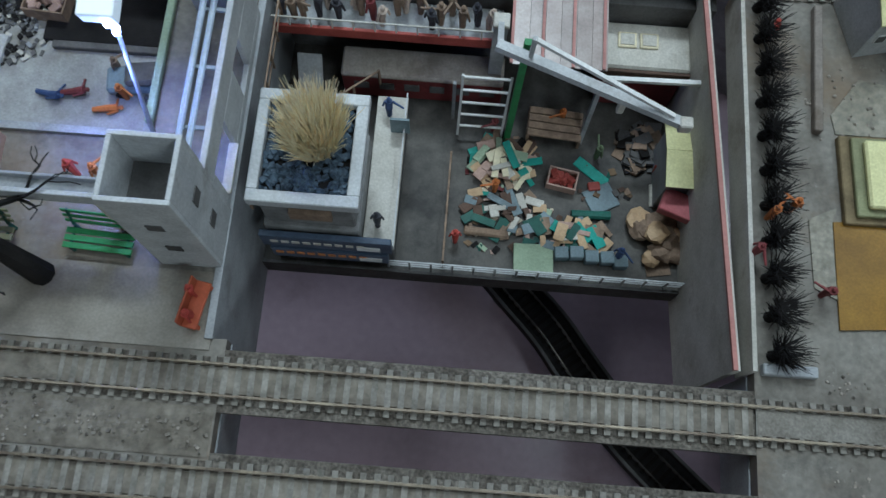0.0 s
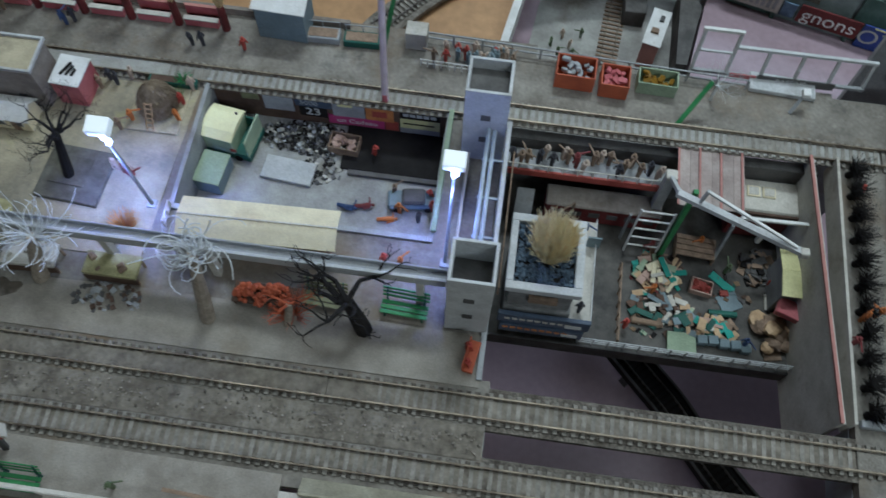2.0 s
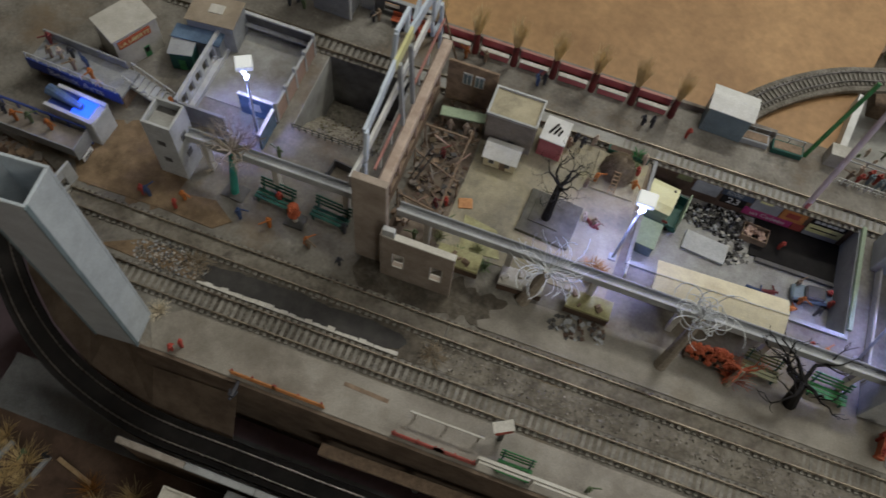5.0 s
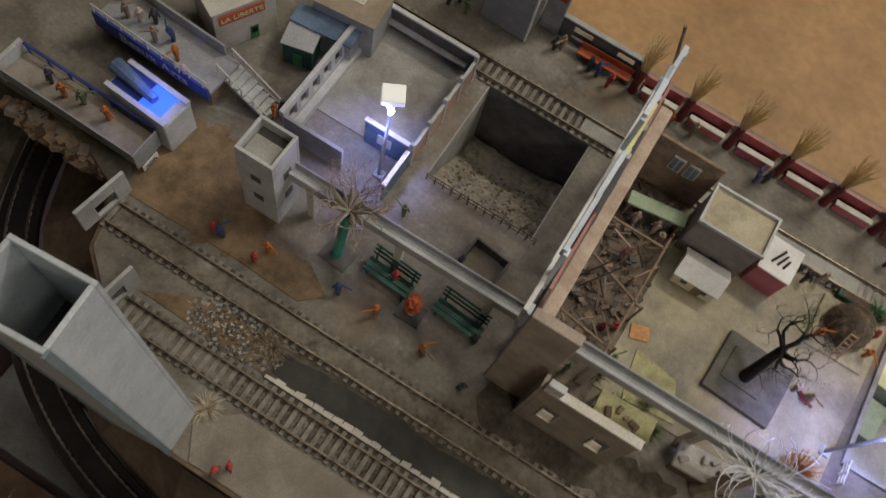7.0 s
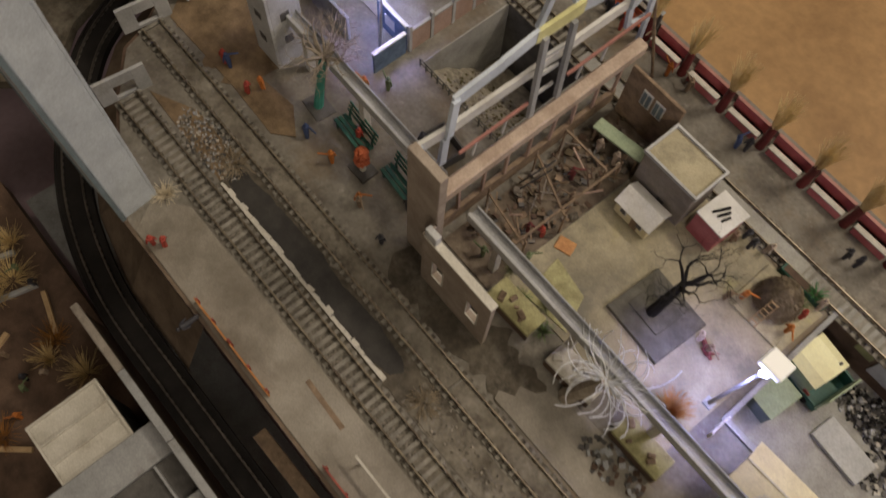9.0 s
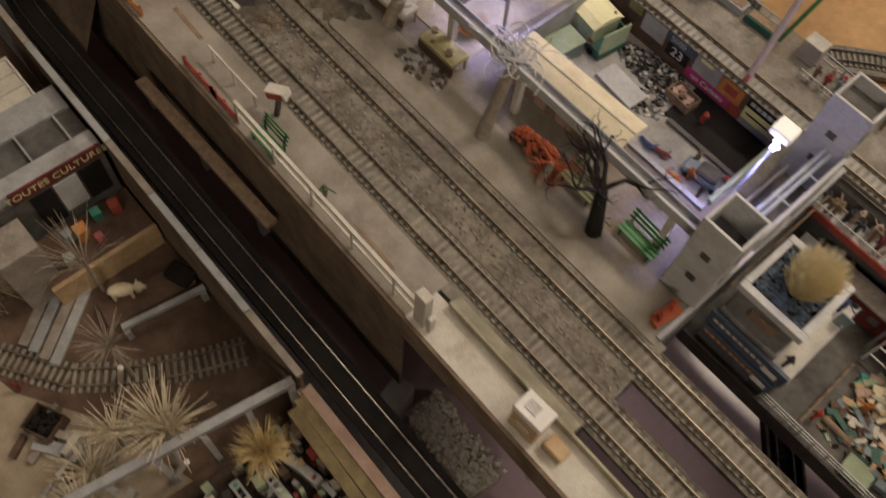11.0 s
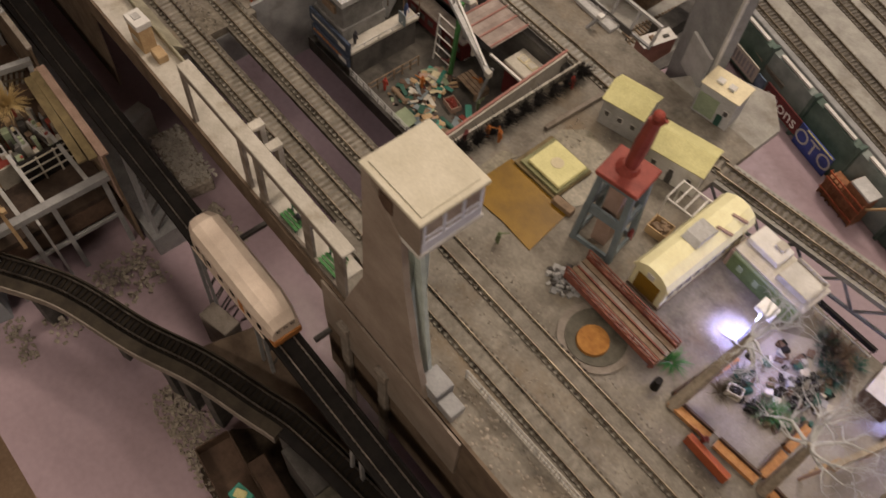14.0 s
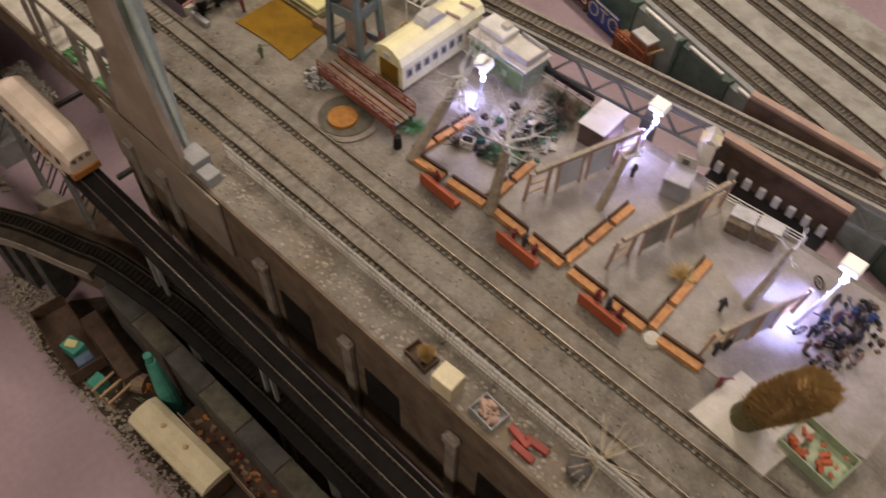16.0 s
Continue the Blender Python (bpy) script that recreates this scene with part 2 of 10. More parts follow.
OLIVEPAINT = mat("faded_olive_paint", (0.26, 0.27, 0.14), (0.17, 0.17, 0.09), 0.6)
WALLGREEN = mat("faded_wall_green", (0.105, 0.16, 0.14), (0.06, 0.10, 0.085), 0.5)
WALLPANE = mat("dusty_wall_pane", (0.26, 0.31, 0.30), (0.17, 0.21, 0.205), 0.35)
DIRTBED = mat("trodden_ballast", (0.215, 0.195, 0.158), (0.115, 0.101, 0.079), 0.85, big=55, fine=260, bump=0.5, grain=0.16)
stain(DIRTBED, 60.0, (0.06, 0.052, 0.042), 0.56, 0.68, 0.8, 4.4)
stain(DIRTBED, 22.0, (0.36, 0.34, 0.29), 0.55, 0.70, 0.55, 8.8)
THATCH = mat("grey_thatch", (0.30, 0.245, 0.17), (0.17, 0.135, 0.09), 0.9, big=200)
STRAWGOLD = mat("golden_straw", (0.84, 0.70, 0.40), (0.66, 0.51, 0.25), 0.8, big=160)
STRAWLIGHT = mat("bleached_straw", (0.95, 0.90, 0.64), (0.86, 0.78, 0.50), 0.8, big=160)
STRAW = mat("straw", (0.70, 0.55, 0.28), (0.52, 0.38, 0.17), 0.8, big=200)
STRAWORANGE = mat("rusty_straw", (0.42, 0.20, 0.05), (0.30, 0.13, 0.03), 0.8, big=200)
STRAWOLD = mat("brown_straw", (0.46, 0.31, 0.13), (0.32, 0.20, 0.08), 0.85, big=200)
OLIVE = mat("olive_moss", (0.13, 0.115, 0.05), (0.08, 0.07, 0.03), 0.9, big=150)
STRAWPALE = mat("pale_straw", (0.68, 0.61, 0.46), (0.52, 0.45, 0.32), 0.8, big=200)
GRASSGREY = mat("dry_moss", (0.16, 0.13, 0.085), (0.09, 0.07, 0.045), 0.9, big=200)
BARK = mat("pale_bark", (0.40, 0.35, 0.28), (0.26, 0.22, 0.17), 0.85, big=150)
WIRE = mat("pale_wire", (0.70, 0.72, 0.72), (0.52, 0.54, 0.54), 0.35, spec=0.5)
TRACKFILL = mat("track_filling", (0.265, 0.25, 0.215), (0.165, 0.15, 0.125), 0.85, big=60, grain=0.2, bump=0.4)
FASCIA = mat("brown_fascia", (0.19, 0.145, 0.105), (0.11, 0.08, 0.058), 0.85, big=40)
GRAVEL = mat("pale_gravel", (0.42, 0.38, 0.32), (0.22, 0.195, 0.165), 0.9, big=160, fine=400, bump=0.8)
SHAFTPAINT = mat("pale_blue_paint", (0.54, 0.59, 0.63), (0.44, 0.48, 0.52), 0.45, bump=0.05)
STEEL = mat("steel_blue_paint", (0.42, 0.47, 0.52), (0.33, 0.37, 0.41), 0.45, bump=0.05)
# serves the junk yard's oily floor and the shaded quarry floor
DIRTSHADEFLOOR = mat("oily_shaded_floor", (0.105, 0.098, 0.085), (0.035, 0.033, 0.030), 0.55, big=40)
EARTH = mat("brown_earth", (0.24, 0.17, 0.10), (0.12, 0.085, 0.05), 0.9, big=50, bump=0.5)
PLATFORM = mat("smooth_platform", (0.325, 0.30, 0.255), (0.205, 0.185, 0.15), 0.5, big=18, bump=0.12, grain=0.12)
stain(PLATFORM, 9.0, (0.125, 0.105, 0.08), 0.50, 0.66, 0.65, 12.3)
stain(PLATFORM, 20.0, (0.20, 0.16, 0.11), 0.56, 0.72, 0.6, 5.3)
SMOKEPANE = mat("smoky_pane", (0.40, 0.345, 0.31), (0.27, 0.22, 0.20), 0.25, bump=0.05, grain=0.1)
DULLPINK = mat("faded_pink", (0.42, 0.20, 0.17), (0.32, 0.15, 0.125), 0.5)
COURT = mat("beige_court", (0.42, 0.375, 0.255), (0.28, 0.25, 0.165), 0.6, big=26, bump=0.15, grain=0.12)
stain(COURT, 14.0, (0.13, 0.125, 0.10), 0.50, 0.66, 0.75, 9.1)
stain(COURT, 18.0, (0.36, 0.35, 0.10), 0.60, 0.72, 0.5, 2.2)
SHADEGLOW = glow("lit_shade", (0.92, 0.92, 0.88), 0.35)
LAMPGLOW = glow("lamp_glow", (0.55, 0.62, 1.0), 22.0)
BLUEGLOW = glow("blue_glow", (0.04, 0.11, 1.0), 2.6)
FIG = [mat("figure_" + n, c, None, 0.6, bump=0.0, grain=0.1, big=160) for n, c in (("red", (0.42, 0.07, 0.05)), ("orange", (0.50, 0.17, 0.04)), ("dark", (0.05, 0.05, 0.06)), ("drab", (0.26, 0.19, 0.13)), ("olive", (0.15, 0.19, 0.10)), ("blue", (0.06, 0.09, 0.20)), ("pale", (0.55, 0.45, 0.36)), ("maroon", (0.20, 0.05, 0.05)))]

for m_, sc, c_, lo_, hi_, am in ((OFFWHITE, 30, (0.22, 0.17, 0.11), 0.55, 0.72, 0.6), (WALLBROWN, 24, (0.10, 0.075, 0.05), 0.52, 0.70, 0.65), (LGREY, 28, (0.20, 0.17, 0.13), 0.56, 0.74, 0.6),
                                 (GREY, 28, (0.12, 0.10, 0.08), 0.55, 0.74, 0.6), (WHITE, 34, (0.34, 0.28, 0.20), 0.58, 0.76, 0.5), (CREAM, 30, (0.40, 0.30, 0.16), 0.58, 0.76, 0.5), (PURPLE, 4, (0.22, 0.16, 0.17), 0.56, 0.66, 0.5)):
    stain(m_, sc, c_, lo_, hi_, am, 1.9)

# ---- building tools ----
rnd = random.Random(7)


def B():
    return bmesh.new()


def hull(bm, pts, faces):
    vs = [bm.verts.new(p) for p in pts]
    for f in faces:
        bm.faces.new([vs[i] for i in f])
    return vs


def box(bm, x0, x1, y0, y1, z0, z1, bev=0.0, m=None):
    """A block between two corners; bev rounds its edges."""
    x0, x1, y0, y1, z0, z1 = min(x0, x1), max(x0, x1), min(y0, y1), max(y0, y1), min(z0, z1), max(z0, z1)
    pts = [Vector((x, y, z)) for x in (x0, x1) for y in (y0, y1) for z in (z0, z1)]
    if m is not None:
        pts = [m @ p for p in pts]
    vs = hull(bm, pts, ((0, 1, 3, 2), (4, 6, 7, 5), (0, 4, 5, 1), (2, 3, 7, 6), (0, 2, 6, 4), (1, 5, 7, 3)))
    if bev:
        es = list({e for v in vs for e in v.link_edges})
        bmesh.ops.bevel(bm, geom=es, offset=bev, segments=1, affect="EDGES")
    return bm


def rod(bm, a, b, r, r2=None, n=6):
    """A round bar from a to b, tapering from r to r2."""
    a, b = Vector(a), Vector(b)
    d = b - a
    if d.length < 1e-6:
        return bm
    w = d.normalized()
    u = w.orthogonal().normalized()
    v = w.cross(u)
    r2 = r if r2 is None else r2
    cs = [(math.cos(6.283185 * i / n), math.sin(6.283185 * i / n)) for i in range(n)]
    lo = [bm.verts.new(a + (u * c + v * s) * r) for c, s in cs]
    hi = [bm.verts.new(b + (u * c + v * s) * r2) for c, s in cs]
    for i in range(n):
        bm.faces.new((lo[i], lo[(i + 1) % n], hi[(i + 1) % n], hi[i]))
    bm.faces.new(lo[::-1])
    bm.faces.new(hi)
    return bm


def bar(bm, a, b, w, h):
    """A square bar from a to b, w wide and h high."""
    a, b = Vector(a), Vector(b)
    x = (b - a).normalized()
    up = Vector((0, 0, 1)) if abs(x.z) < 0.95 else Vector((0, 1, 0))
    y = up.cross(x).normalized() * (w / 2)
    z = x.cross(y).normalized() * (h / 2)
    pts = [p + y * i + z * j for p in (a, b) for i in (-1, 1) for j in (-1, 1)]
    hull(bm, pts, ((0, 1, 3, 2), (4, 6, 7, 5), (0, 4, 5, 1), (2, 3, 7, 6), (0, 2, 6, 4), (1, 5, 7, 3)))
    return bm


def prism(bm, pts, z0, z1):
    """An upright slab over a plan outline."""
    lo = [bm.verts.new((x, y, z0)) for x, y in pts]
    hi = [bm.verts.new((x, y, z1)) for x, y in pts]
    n = len(pts)
    bm.faces.new(lo[::-1])
    bm.faces.new(hi)
    for i in range(n):
        bm.faces.new((lo[i], lo[(i + 1) % n], hi[(i + 1) % n], hi[i]))
    bmesh.ops.recalc_face_normals(bm, faces=bm.faces)
    return bm


def profile_x(bm, pts, x0, x1):
    """A profile of (y, z) pulled along x."""
    a = [bm.verts.new((x0, y, z)) for y, z in pts]
    b = [bm.verts.new((x1, y, z)) for y, z in pts]
    n = len(pts)
    bm.faces.new(a[::-1])
    bm.faces.new(b)
    for i in range(n):
        bm.faces.new((a[i], a[(i + 1) % n], b[(i + 1) % n], b[i]))
    bmesh.ops.recalc_face_normals(bm, faces=bm.faces)
    return bm


def sweep(bm, prof, ps):
    """A closed profile of (across, up) drawn along a line of points, in one piece."""
    ps = [Vector(p) for p in ps]
    rings = []
    for i, p in enumerate(ps):
        d = (ps[min(i + 1, len(ps) - 1)] - ps[max(i - 1, 0)]).normalized()
        side = Vector((-d.y, d.x, 0)).normalized()
        rings.append([bm.verts.new(p + side * u + Vector((0, 0, v))) for u, v in prof])
    n = len(prof)
    for a, b in zip(rings, rings[1:]):
        for i in range(n):
            bm.faces.new((a[i], a[(i + 1) % n], b[(i + 1) % n], b[i]))
    bm.faces.new(rings[0][::-1])
    bm.faces.new(rings[-1])
    bmesh.ops.recalc_face_normals(bm, faces=bm.faces)
    return bm


def mesh_of(name, bm, material):
    me = bpy.data.meshes.new(name)
    bm.to_mesh(me)
    bm.free()
    me.materials.append(material)
    return me


def part(name, bm, material, parent, label=""):
    o = new(name, mesh_of(name, bm, material))
    o.parent = parent
    return tagged(o, label)


def thing(name, at, label, category, rz=0.0, group="", kind=""):
    o = new(name)
    o.empty_display_size = 0.01
    o.matrix_basis = pose(*at, 0, 0, rz)
    return tagged(o, label, category, group, kind)


def solo(name, bm, material, at, label, category, rz=0.0, group="", kind=""):
    o = new(name, mesh_of(name, bm, material))
    o.matrix_basis = pose(*at, 0, 0, rz)
    return tagged(o, label, category, group, kind)


def struct(name, bm, material, label="", category=""):
    return tagged(new(name, mesh_of(name, bm, material)), label, category, "", "structure")

# ---- ground, boards and walls ----
bm = B()
box(bm, -2.2, 2.4, -0.45, 2.2, -0.33, -0.30)
struct("ground", bm, PURPLE, "smooth mauve painted baseboard below the layout", "baseboard")
bm = B()
box(bm, -6, 6, -6, 6, -0.74, -0.70)
struct("floor", bm, WOODFLOOR, "brown wooden floor of the hall", "floor")
bm = B()
prism(bm, [(-1.6, 0.40), (-0.06, 0.40), (-0.03, 0.62), (0.03, 0.86), (0.10, 1.6), (-1.6, 1.6)], -0.235, -0.215)
struct("backdrop_board", bm, BROWNTABLE, "bare brown table board behind the platform", "table board")
struct("raised_baseboard", prism(B(), [(0.185, 0.415), (0.46, 0.415), (0.46, 0.30), (1.9, 0.30), (1.9, 0.78), (0.26, 0.78), (0.245, 0.74), (0.219, 0.66), (0.200, 0.556)], -0.2998, -0.250), PURPLE, "smooth mauve painted raised baseboard before the green wall", "baseboard")
# hall walls and ceiling
for i, (x0, x1, y0, y1) in enumerate(((-6, -5.9, -6, 6), (5.9, 6, -6, 6), (-6, 6, 5.9, 6), (-6, 6, -6, -5.9))):
    bm = B()
    box(bm, x0, x1, y0, y1, -0.7, 3.0)
    struct("wall_" + ("west", "east", "north", "south")[i], bm, OFFWHITE, "plain pale wall of the hall", "wall")
bm = B()
box(bm, -6, 6, -6, 6, 3.0, 3.1)
struct("ceiling", bm, OFFWHITE, "plain pale ceiling of the hall", "ceiling")

# deck plates, 10 mm thick, top at 0
DECK = (
    (-0.165, -0.020, -0.070, 0.030), (-0.165, -0.028, 0.030, 0.145), (-1.25, -0.682, 0.145, 0.36), (-0.682, -0.585, 0.145, 0.165), (-0.682, -0.585, 0.268, 0.36),
    (-0.585, -0.305, 0.145, 0.36), (-0.305, -0.085, 0.272, 0.36), (-0.085, -0.028, 0.145, 0.2725), (-0.085, -0.012, 0.2725, 0.36), (-0.012, 0.262, 0.2725, 0.345),
    (0.262, 0.32, -0.070, 0.34), (0.32, 0.456, -0.105, 0.34), (0.456, 0.62, -0.105, 0.246), (0.62, 0.83, -0.105, 0.24), (0.83, 1.25, -0.105, 0.235))
for i, (x0, x1, y0, y1) in enumerate(DECK):
    struct("deck_plate_%d" % (i + 1), box(B(), x0, x1, y0, y1, -0.010, 0.0), DECKMAT, "dusty grey painted deck of the model town", "deck")
bm = B()
prism(bm, [(-0.165, -0.105), (-0.165, 0.145), (-1.25, 0.145), (-1.25, 0.052), (-0.95, 0.048), (-0.905, 0.040), (-0.872, 0.026), (-0.856, 0.004), (-0.848, -0.020), (-0.812, -0.050), (-0.765, -0.078), (-0.712, -0.105)], -0.010, 0.0)
struct("deck_main", bm, DECKMAT, "dusty grey deck with a ragged curved west end", "deck")
bm = B()
rim = [(-0.712, -0.1065), (-0.765, -0.0795), (-0.812, -0.0515), (-0.8495, -0.0212), (-0.8575, 0.004), (-0.8735, 0.0272), (-0.906, 0.0412), (-0.95, 0.049)]
for a, b in zip(rim, rim[1:]):
    bar(bm, (*a, -0.055), (*b, -0.055), 0.003, 0.108)
struct("curved_fascia", bm, BROWN, "dark rough embankment wall under the curved deck end", "wall")
bm = B()
outer = [(-0.62, -0.140), (-0.71, -0.139), (-0.79, -0.122), (-0.850, -0.093), (-0.902, -0.054), (-0.940, -0.012), (-0.966, 0.050), (-0.985, 0.11)]
inner = [(-0.62, -0.109), (-0.712, -0.109), (-0.765, -0.082), (-0.814, -0.053), (-0.851, -0.022), (-0.860, 0.006), (-0.876, 0.030), (-0.95, 0.052)]
lo = [bm.verts.new((x, y, -0.104)) for x, y in outer]
hi = [bm.verts.new((x, y, -0.045 - 0.012 * (k % 2))) for k, (x, y) in enumerate(inner)]
for k in range(len(outer) - 1):
    bm.faces.new((lo[k], lo[k + 1], hi[k + 1], hi[k]))
dn = [bm.verts.new((x, y, -0.118)) for x, y in outer]
for k in range(len(outer) - 1):
    bm.faces.new((lo[k + 1], lo[k], dn[k], dn[k + 1]))
bmesh.ops.recalc_face_normals(bm, faces=bm.faces)
struct("bank", bm, FASCIA, "brown rough bank between the deck end and the lower track", "bank")
# front fascia of the deck
bm = B()
box(bm, -0.72, -0.165, -0.108, -0.105, -0.16, 0.0)
box(bm, 0.30, 1.25, -0.108, -0.105, -0.20, 0.0)
struct("fascia", bm, FASCIA, "drab brown grey fascia wall below the deck edge", "wall")

# sunken yards with their walls
bm = B()
box(bm, -0.3041, -0.0859, 0.1459, 0.2711, -0.050, -0.042)
struct("pit_floor_1", bm, CONCRETE, "stained grey floor of the sunken scrap yard", "floor")
for nm, (x0, x1, y0, y1) in {"pit_wall_1": (-0.308, -0.3042, 0.1412, 0.2758), "pit_wall_2": (-0.0858, -0.082, 0.1412, 0.2758), "pit_wall_3": (-0.3040, -0.0860, 0.2712, 0.2758), "pit_wall_4": (-0.3040, -0.0860, 0.1412, 0.1458)}.items():
    bm = B()
    box(bm, x0, x1, y0, y1, -0.050, -0.001 if nm == "pit_wall_3" else 0.003)
    struct(nm, bm, GREY if nm != "pit_wall_3" else BROWN, "grey wall round the sunken scrap yard", "wall")
# floor and back wall are coloured dark for the quarry's deep shadow
bm = B()
box(bm, -0.6809, -0.5861, 0.1661, 0.2669, -0.092, -0.085)
struct("quarry_floor", bm, DIRTSHADEFLOOR, "floor of the sunken quarry coloured dark for its shadow", "floor")
for nm, (x0, x1, y0, y1) in {"quarry_wall_1": (-0.685, -0.6810, 0.162, 0.271), "quarry_wall_2": (-0.5860, -0.582, 0.162, 0.271), "quarry_wall_3": (-0.6809, -0.5861, 0.2670, 0.271), "quarry_wall_4": (-0.6809, -0.5861, 0.162, 0.1660)}.items():
    bm = B()
    box(bm, x0, x1, y0, y1, -0.092, -0.0004)
    struct(nm, bm, DGREY if nm == "quarry_wall_3" else CONCRETE, "grey wall of the sunken quarry", "wall")


def quarry_height(x, y):
    """The height of the stone heap that slopes from the quarry's front to its back."""
    k = min(1.0, max(0.0, (y - 0.167) / 0.075))
    z = -0.016 - 0.062 * k ** 1.4 - 0.010 * (1 - abs((x + 0.64) / 0.05))
    return z + 0.005 * noise.noise(Vector((x * 60, y * 60, 2.0))) + 0.002 * noise.noise(Vector((x * 220, y * 220, 5.0)))


bm = B()
rows = []
for j in range(35):
    rows.append([bm.verts.new((-0.6806 + 0.0942 * i / 40, 0.1664 + 0.098 * j / 34, max(-0.0845, quarry_height(-0.6806 + 0.0942 * i / 40, 0.1664 + 0.098 * j / 34)))) for i in range(41)])
for a, b in zip(rows, rows[1:]):
    for i in range(40):
        bm.faces.new((a[i], a[i + 1], b[i + 1], b[i]))
struct("quarry_heap", bm, QUARRYDUST, "pale sandy stone heap sloping into the quarry", "heap")

# the great pit with the junk yard
bm = B()
box(bm, -0.0315, -0.0272, 0.0294, 0.2719, -0.105, 0.003)
struct("pit_wall_west", bm, GREY, "smooth grey side wall of the pit", "wall")
bm = B()
prism(bm, [(0.2500, 0.034), (0.2535, 0.034), (0.2405, 0.272), (0.2370, 0.272)], -0.11, 0.004)
box(bm, 0.2586, 0.2610, 0.034, 0.272, -0.02, 0.008)
struct("pit_wall_east", bm, OFFWHITE, "light grey side wall of the pit with a reddish coping", "wall")
bm = B()
box(bm, -0.028, 0.250, 0.262, 0.272, -0.10, -0.010)
struct("pit_wall_north", bm, DGREY, "dark back wall of the pit", "wall")
bm = B()
box(bm, 0.055, 0.250, 0.100, 0.262, -0.095, -0.085)
box(bm, -0.028, 0.055, 0.100, 0.262, -0.095, -0.087)
struct("yard_floor", bm, DIRTSHADEFLOOR, "oily dark floor of the sunken junk yard", "floor")
bm = B()
box(bm, -0.028, 0.250, 0.098, 0.100, -0.105, -0.085)
struct("yard_edge", bm, DGREY, "dark edge beam of the junk yard floor", "beam")
bm = B()
box(bm, -0.024, -0.0192, -0.1044, 0.0292, -0.055, -0.0105)
box(bm, 0.2612, 0.266, -0.1044, 0.034, -0.055, -0.0105)
struct("abutment", bm, GREY, "grey abutment walls under the railway bridges", "wall")
# bridge beds of the two main tracks
for nm, y0, y1 in (("bridge_bed_1", -0.0085, 0.0245), ("bridge_bed_2", -0.0620, -0.0290)):
    bm = B()
    box(bm, -0.020, 0.262, y0, y1, -0.006, -0.0002)
    box(bm, -0.020, 0.262, y0 + 0.006, y1 - 0.006, -0.014, -0.006)
    struct(nm, bm, DARKBALLAST, "grey ballast bed bridging the pit", "bridge")
# front walkway across the pit
bm = B()
box(bm, -0.165, 0.32, -0.1058, -0.074, -0.012, 0.0015)
struct("walkway", bm, OFFWHITE, "pale walkway slab along the deck edge", "walkway")
bm = B()
box(bm, -0.165, 0.42, -0.109, -0.106, -0.030, 0.002)
struct("walkway_fascia", bm, FASCIA, "drab fascia board under the walkway", "board")

bm = B()
box(bm, -0.150, 0.070, -0.0760, -0.0735, 0.0016, 0.0100, 0.0004)
struct("walkway_wall", bm, OLIVEWALL, "low olive grey wall along the walkway", "wall")
bm = B()
profile_x(bm, [(-0.0733, 0.0002), (-0.0620, 0.0002), (-0.0733, 0.0090)], -0.150, -0.0205)
struct("walkway_slope", bm, OLIVEWALL, "olive grey sloping bank beside the near track", "bank")
# ---- tracks ----
def railway(name, pts, label, sleeper_mat=SLEEPER, rail_mat=RAIL, bed=None, step=0.0072, limit=300, zoff=0.0, wide=0.030, fill=None):
    """A track along a line of (x, y, z): two rails and single sleepers."""
    t = thing(name, (0, 0, 0), label, "railway track")
    ps = [Vector(p) for p in pts]
    if bed:
        part("ballast_strip", sweep(B(), [(-wide * 0.49, 0.0002 + zoff), (wide * 0.49, 0.0002 + zoff), (wide * 0.49, 0.0006 + zoff), (-wide * 0.49, 0.0006 + zoff)], ps), bed, t, "dark dirty ballast between the sleepers")
    zoff += 0.0008
    rails = []
    for s in (0.00825, -0.00825):
        rails.append(sweep(B(), [(s + u, v + zoff) for u, v in ((-0.0010, 0.0012), (0.0010, 0.0012), (0.0009, 0.0019), (0.0003, 0.0021), (0.0003, 0.0036), (0.0006, 0.0038), (0.0006, 0.0046), (-0.0006, 0.0046), (-0.0006, 0.0038), (-0.0003, 0.0036), (-0.0003, 0.0021), (-0.0009, 0.0019))], ps))
    acc, out = 0.0, []
    for a, b in zip(ps, ps[1:]):
        d = (b - a).normalized()
        L = (b - a).length
        while acc < L:
            p = a + d * acc
            out.append((p, math.degrees(math.atan2(d.y, d.x))))
            acc += step
        acc -= L
    for x0, x1, m_, top in fill or ():
        part("track_filling", box(B(), x0, x1, ps[0].y - 0.0069, ps[0].y + 0.0069, 0.0007, top, 0.0003), m_, t, "dusty grey filling between the rails")
    part("rail", rails[0], rail_mat, t, "worn brass coloured rail")
    part("rail", rails[1], rail_mat, t, "worn brass coloured rail")
    bm = B()
    box(bm, -0.0016, 0.0016, -wide / 2, wide / 2, -0.0003, 0.0014)
    for s in (0.00825, -0.00825):
        box(bm, -0.0011, 0.0011, s - 0.0019, s + 0.0019, 0.0013, 0.0021)
    me = mesh_of("sleeper", bm, sleeper_mat)
    n = 0
    for p, a in out[:limit]:
        o = new("sleeper", me)
        o.parent = t
        o.matrix_basis = pose(p.x, p.y, p.z + zoff, 0, 0, a + rnd.uniform(-0.8, 0.8))
        n += 1
    return t


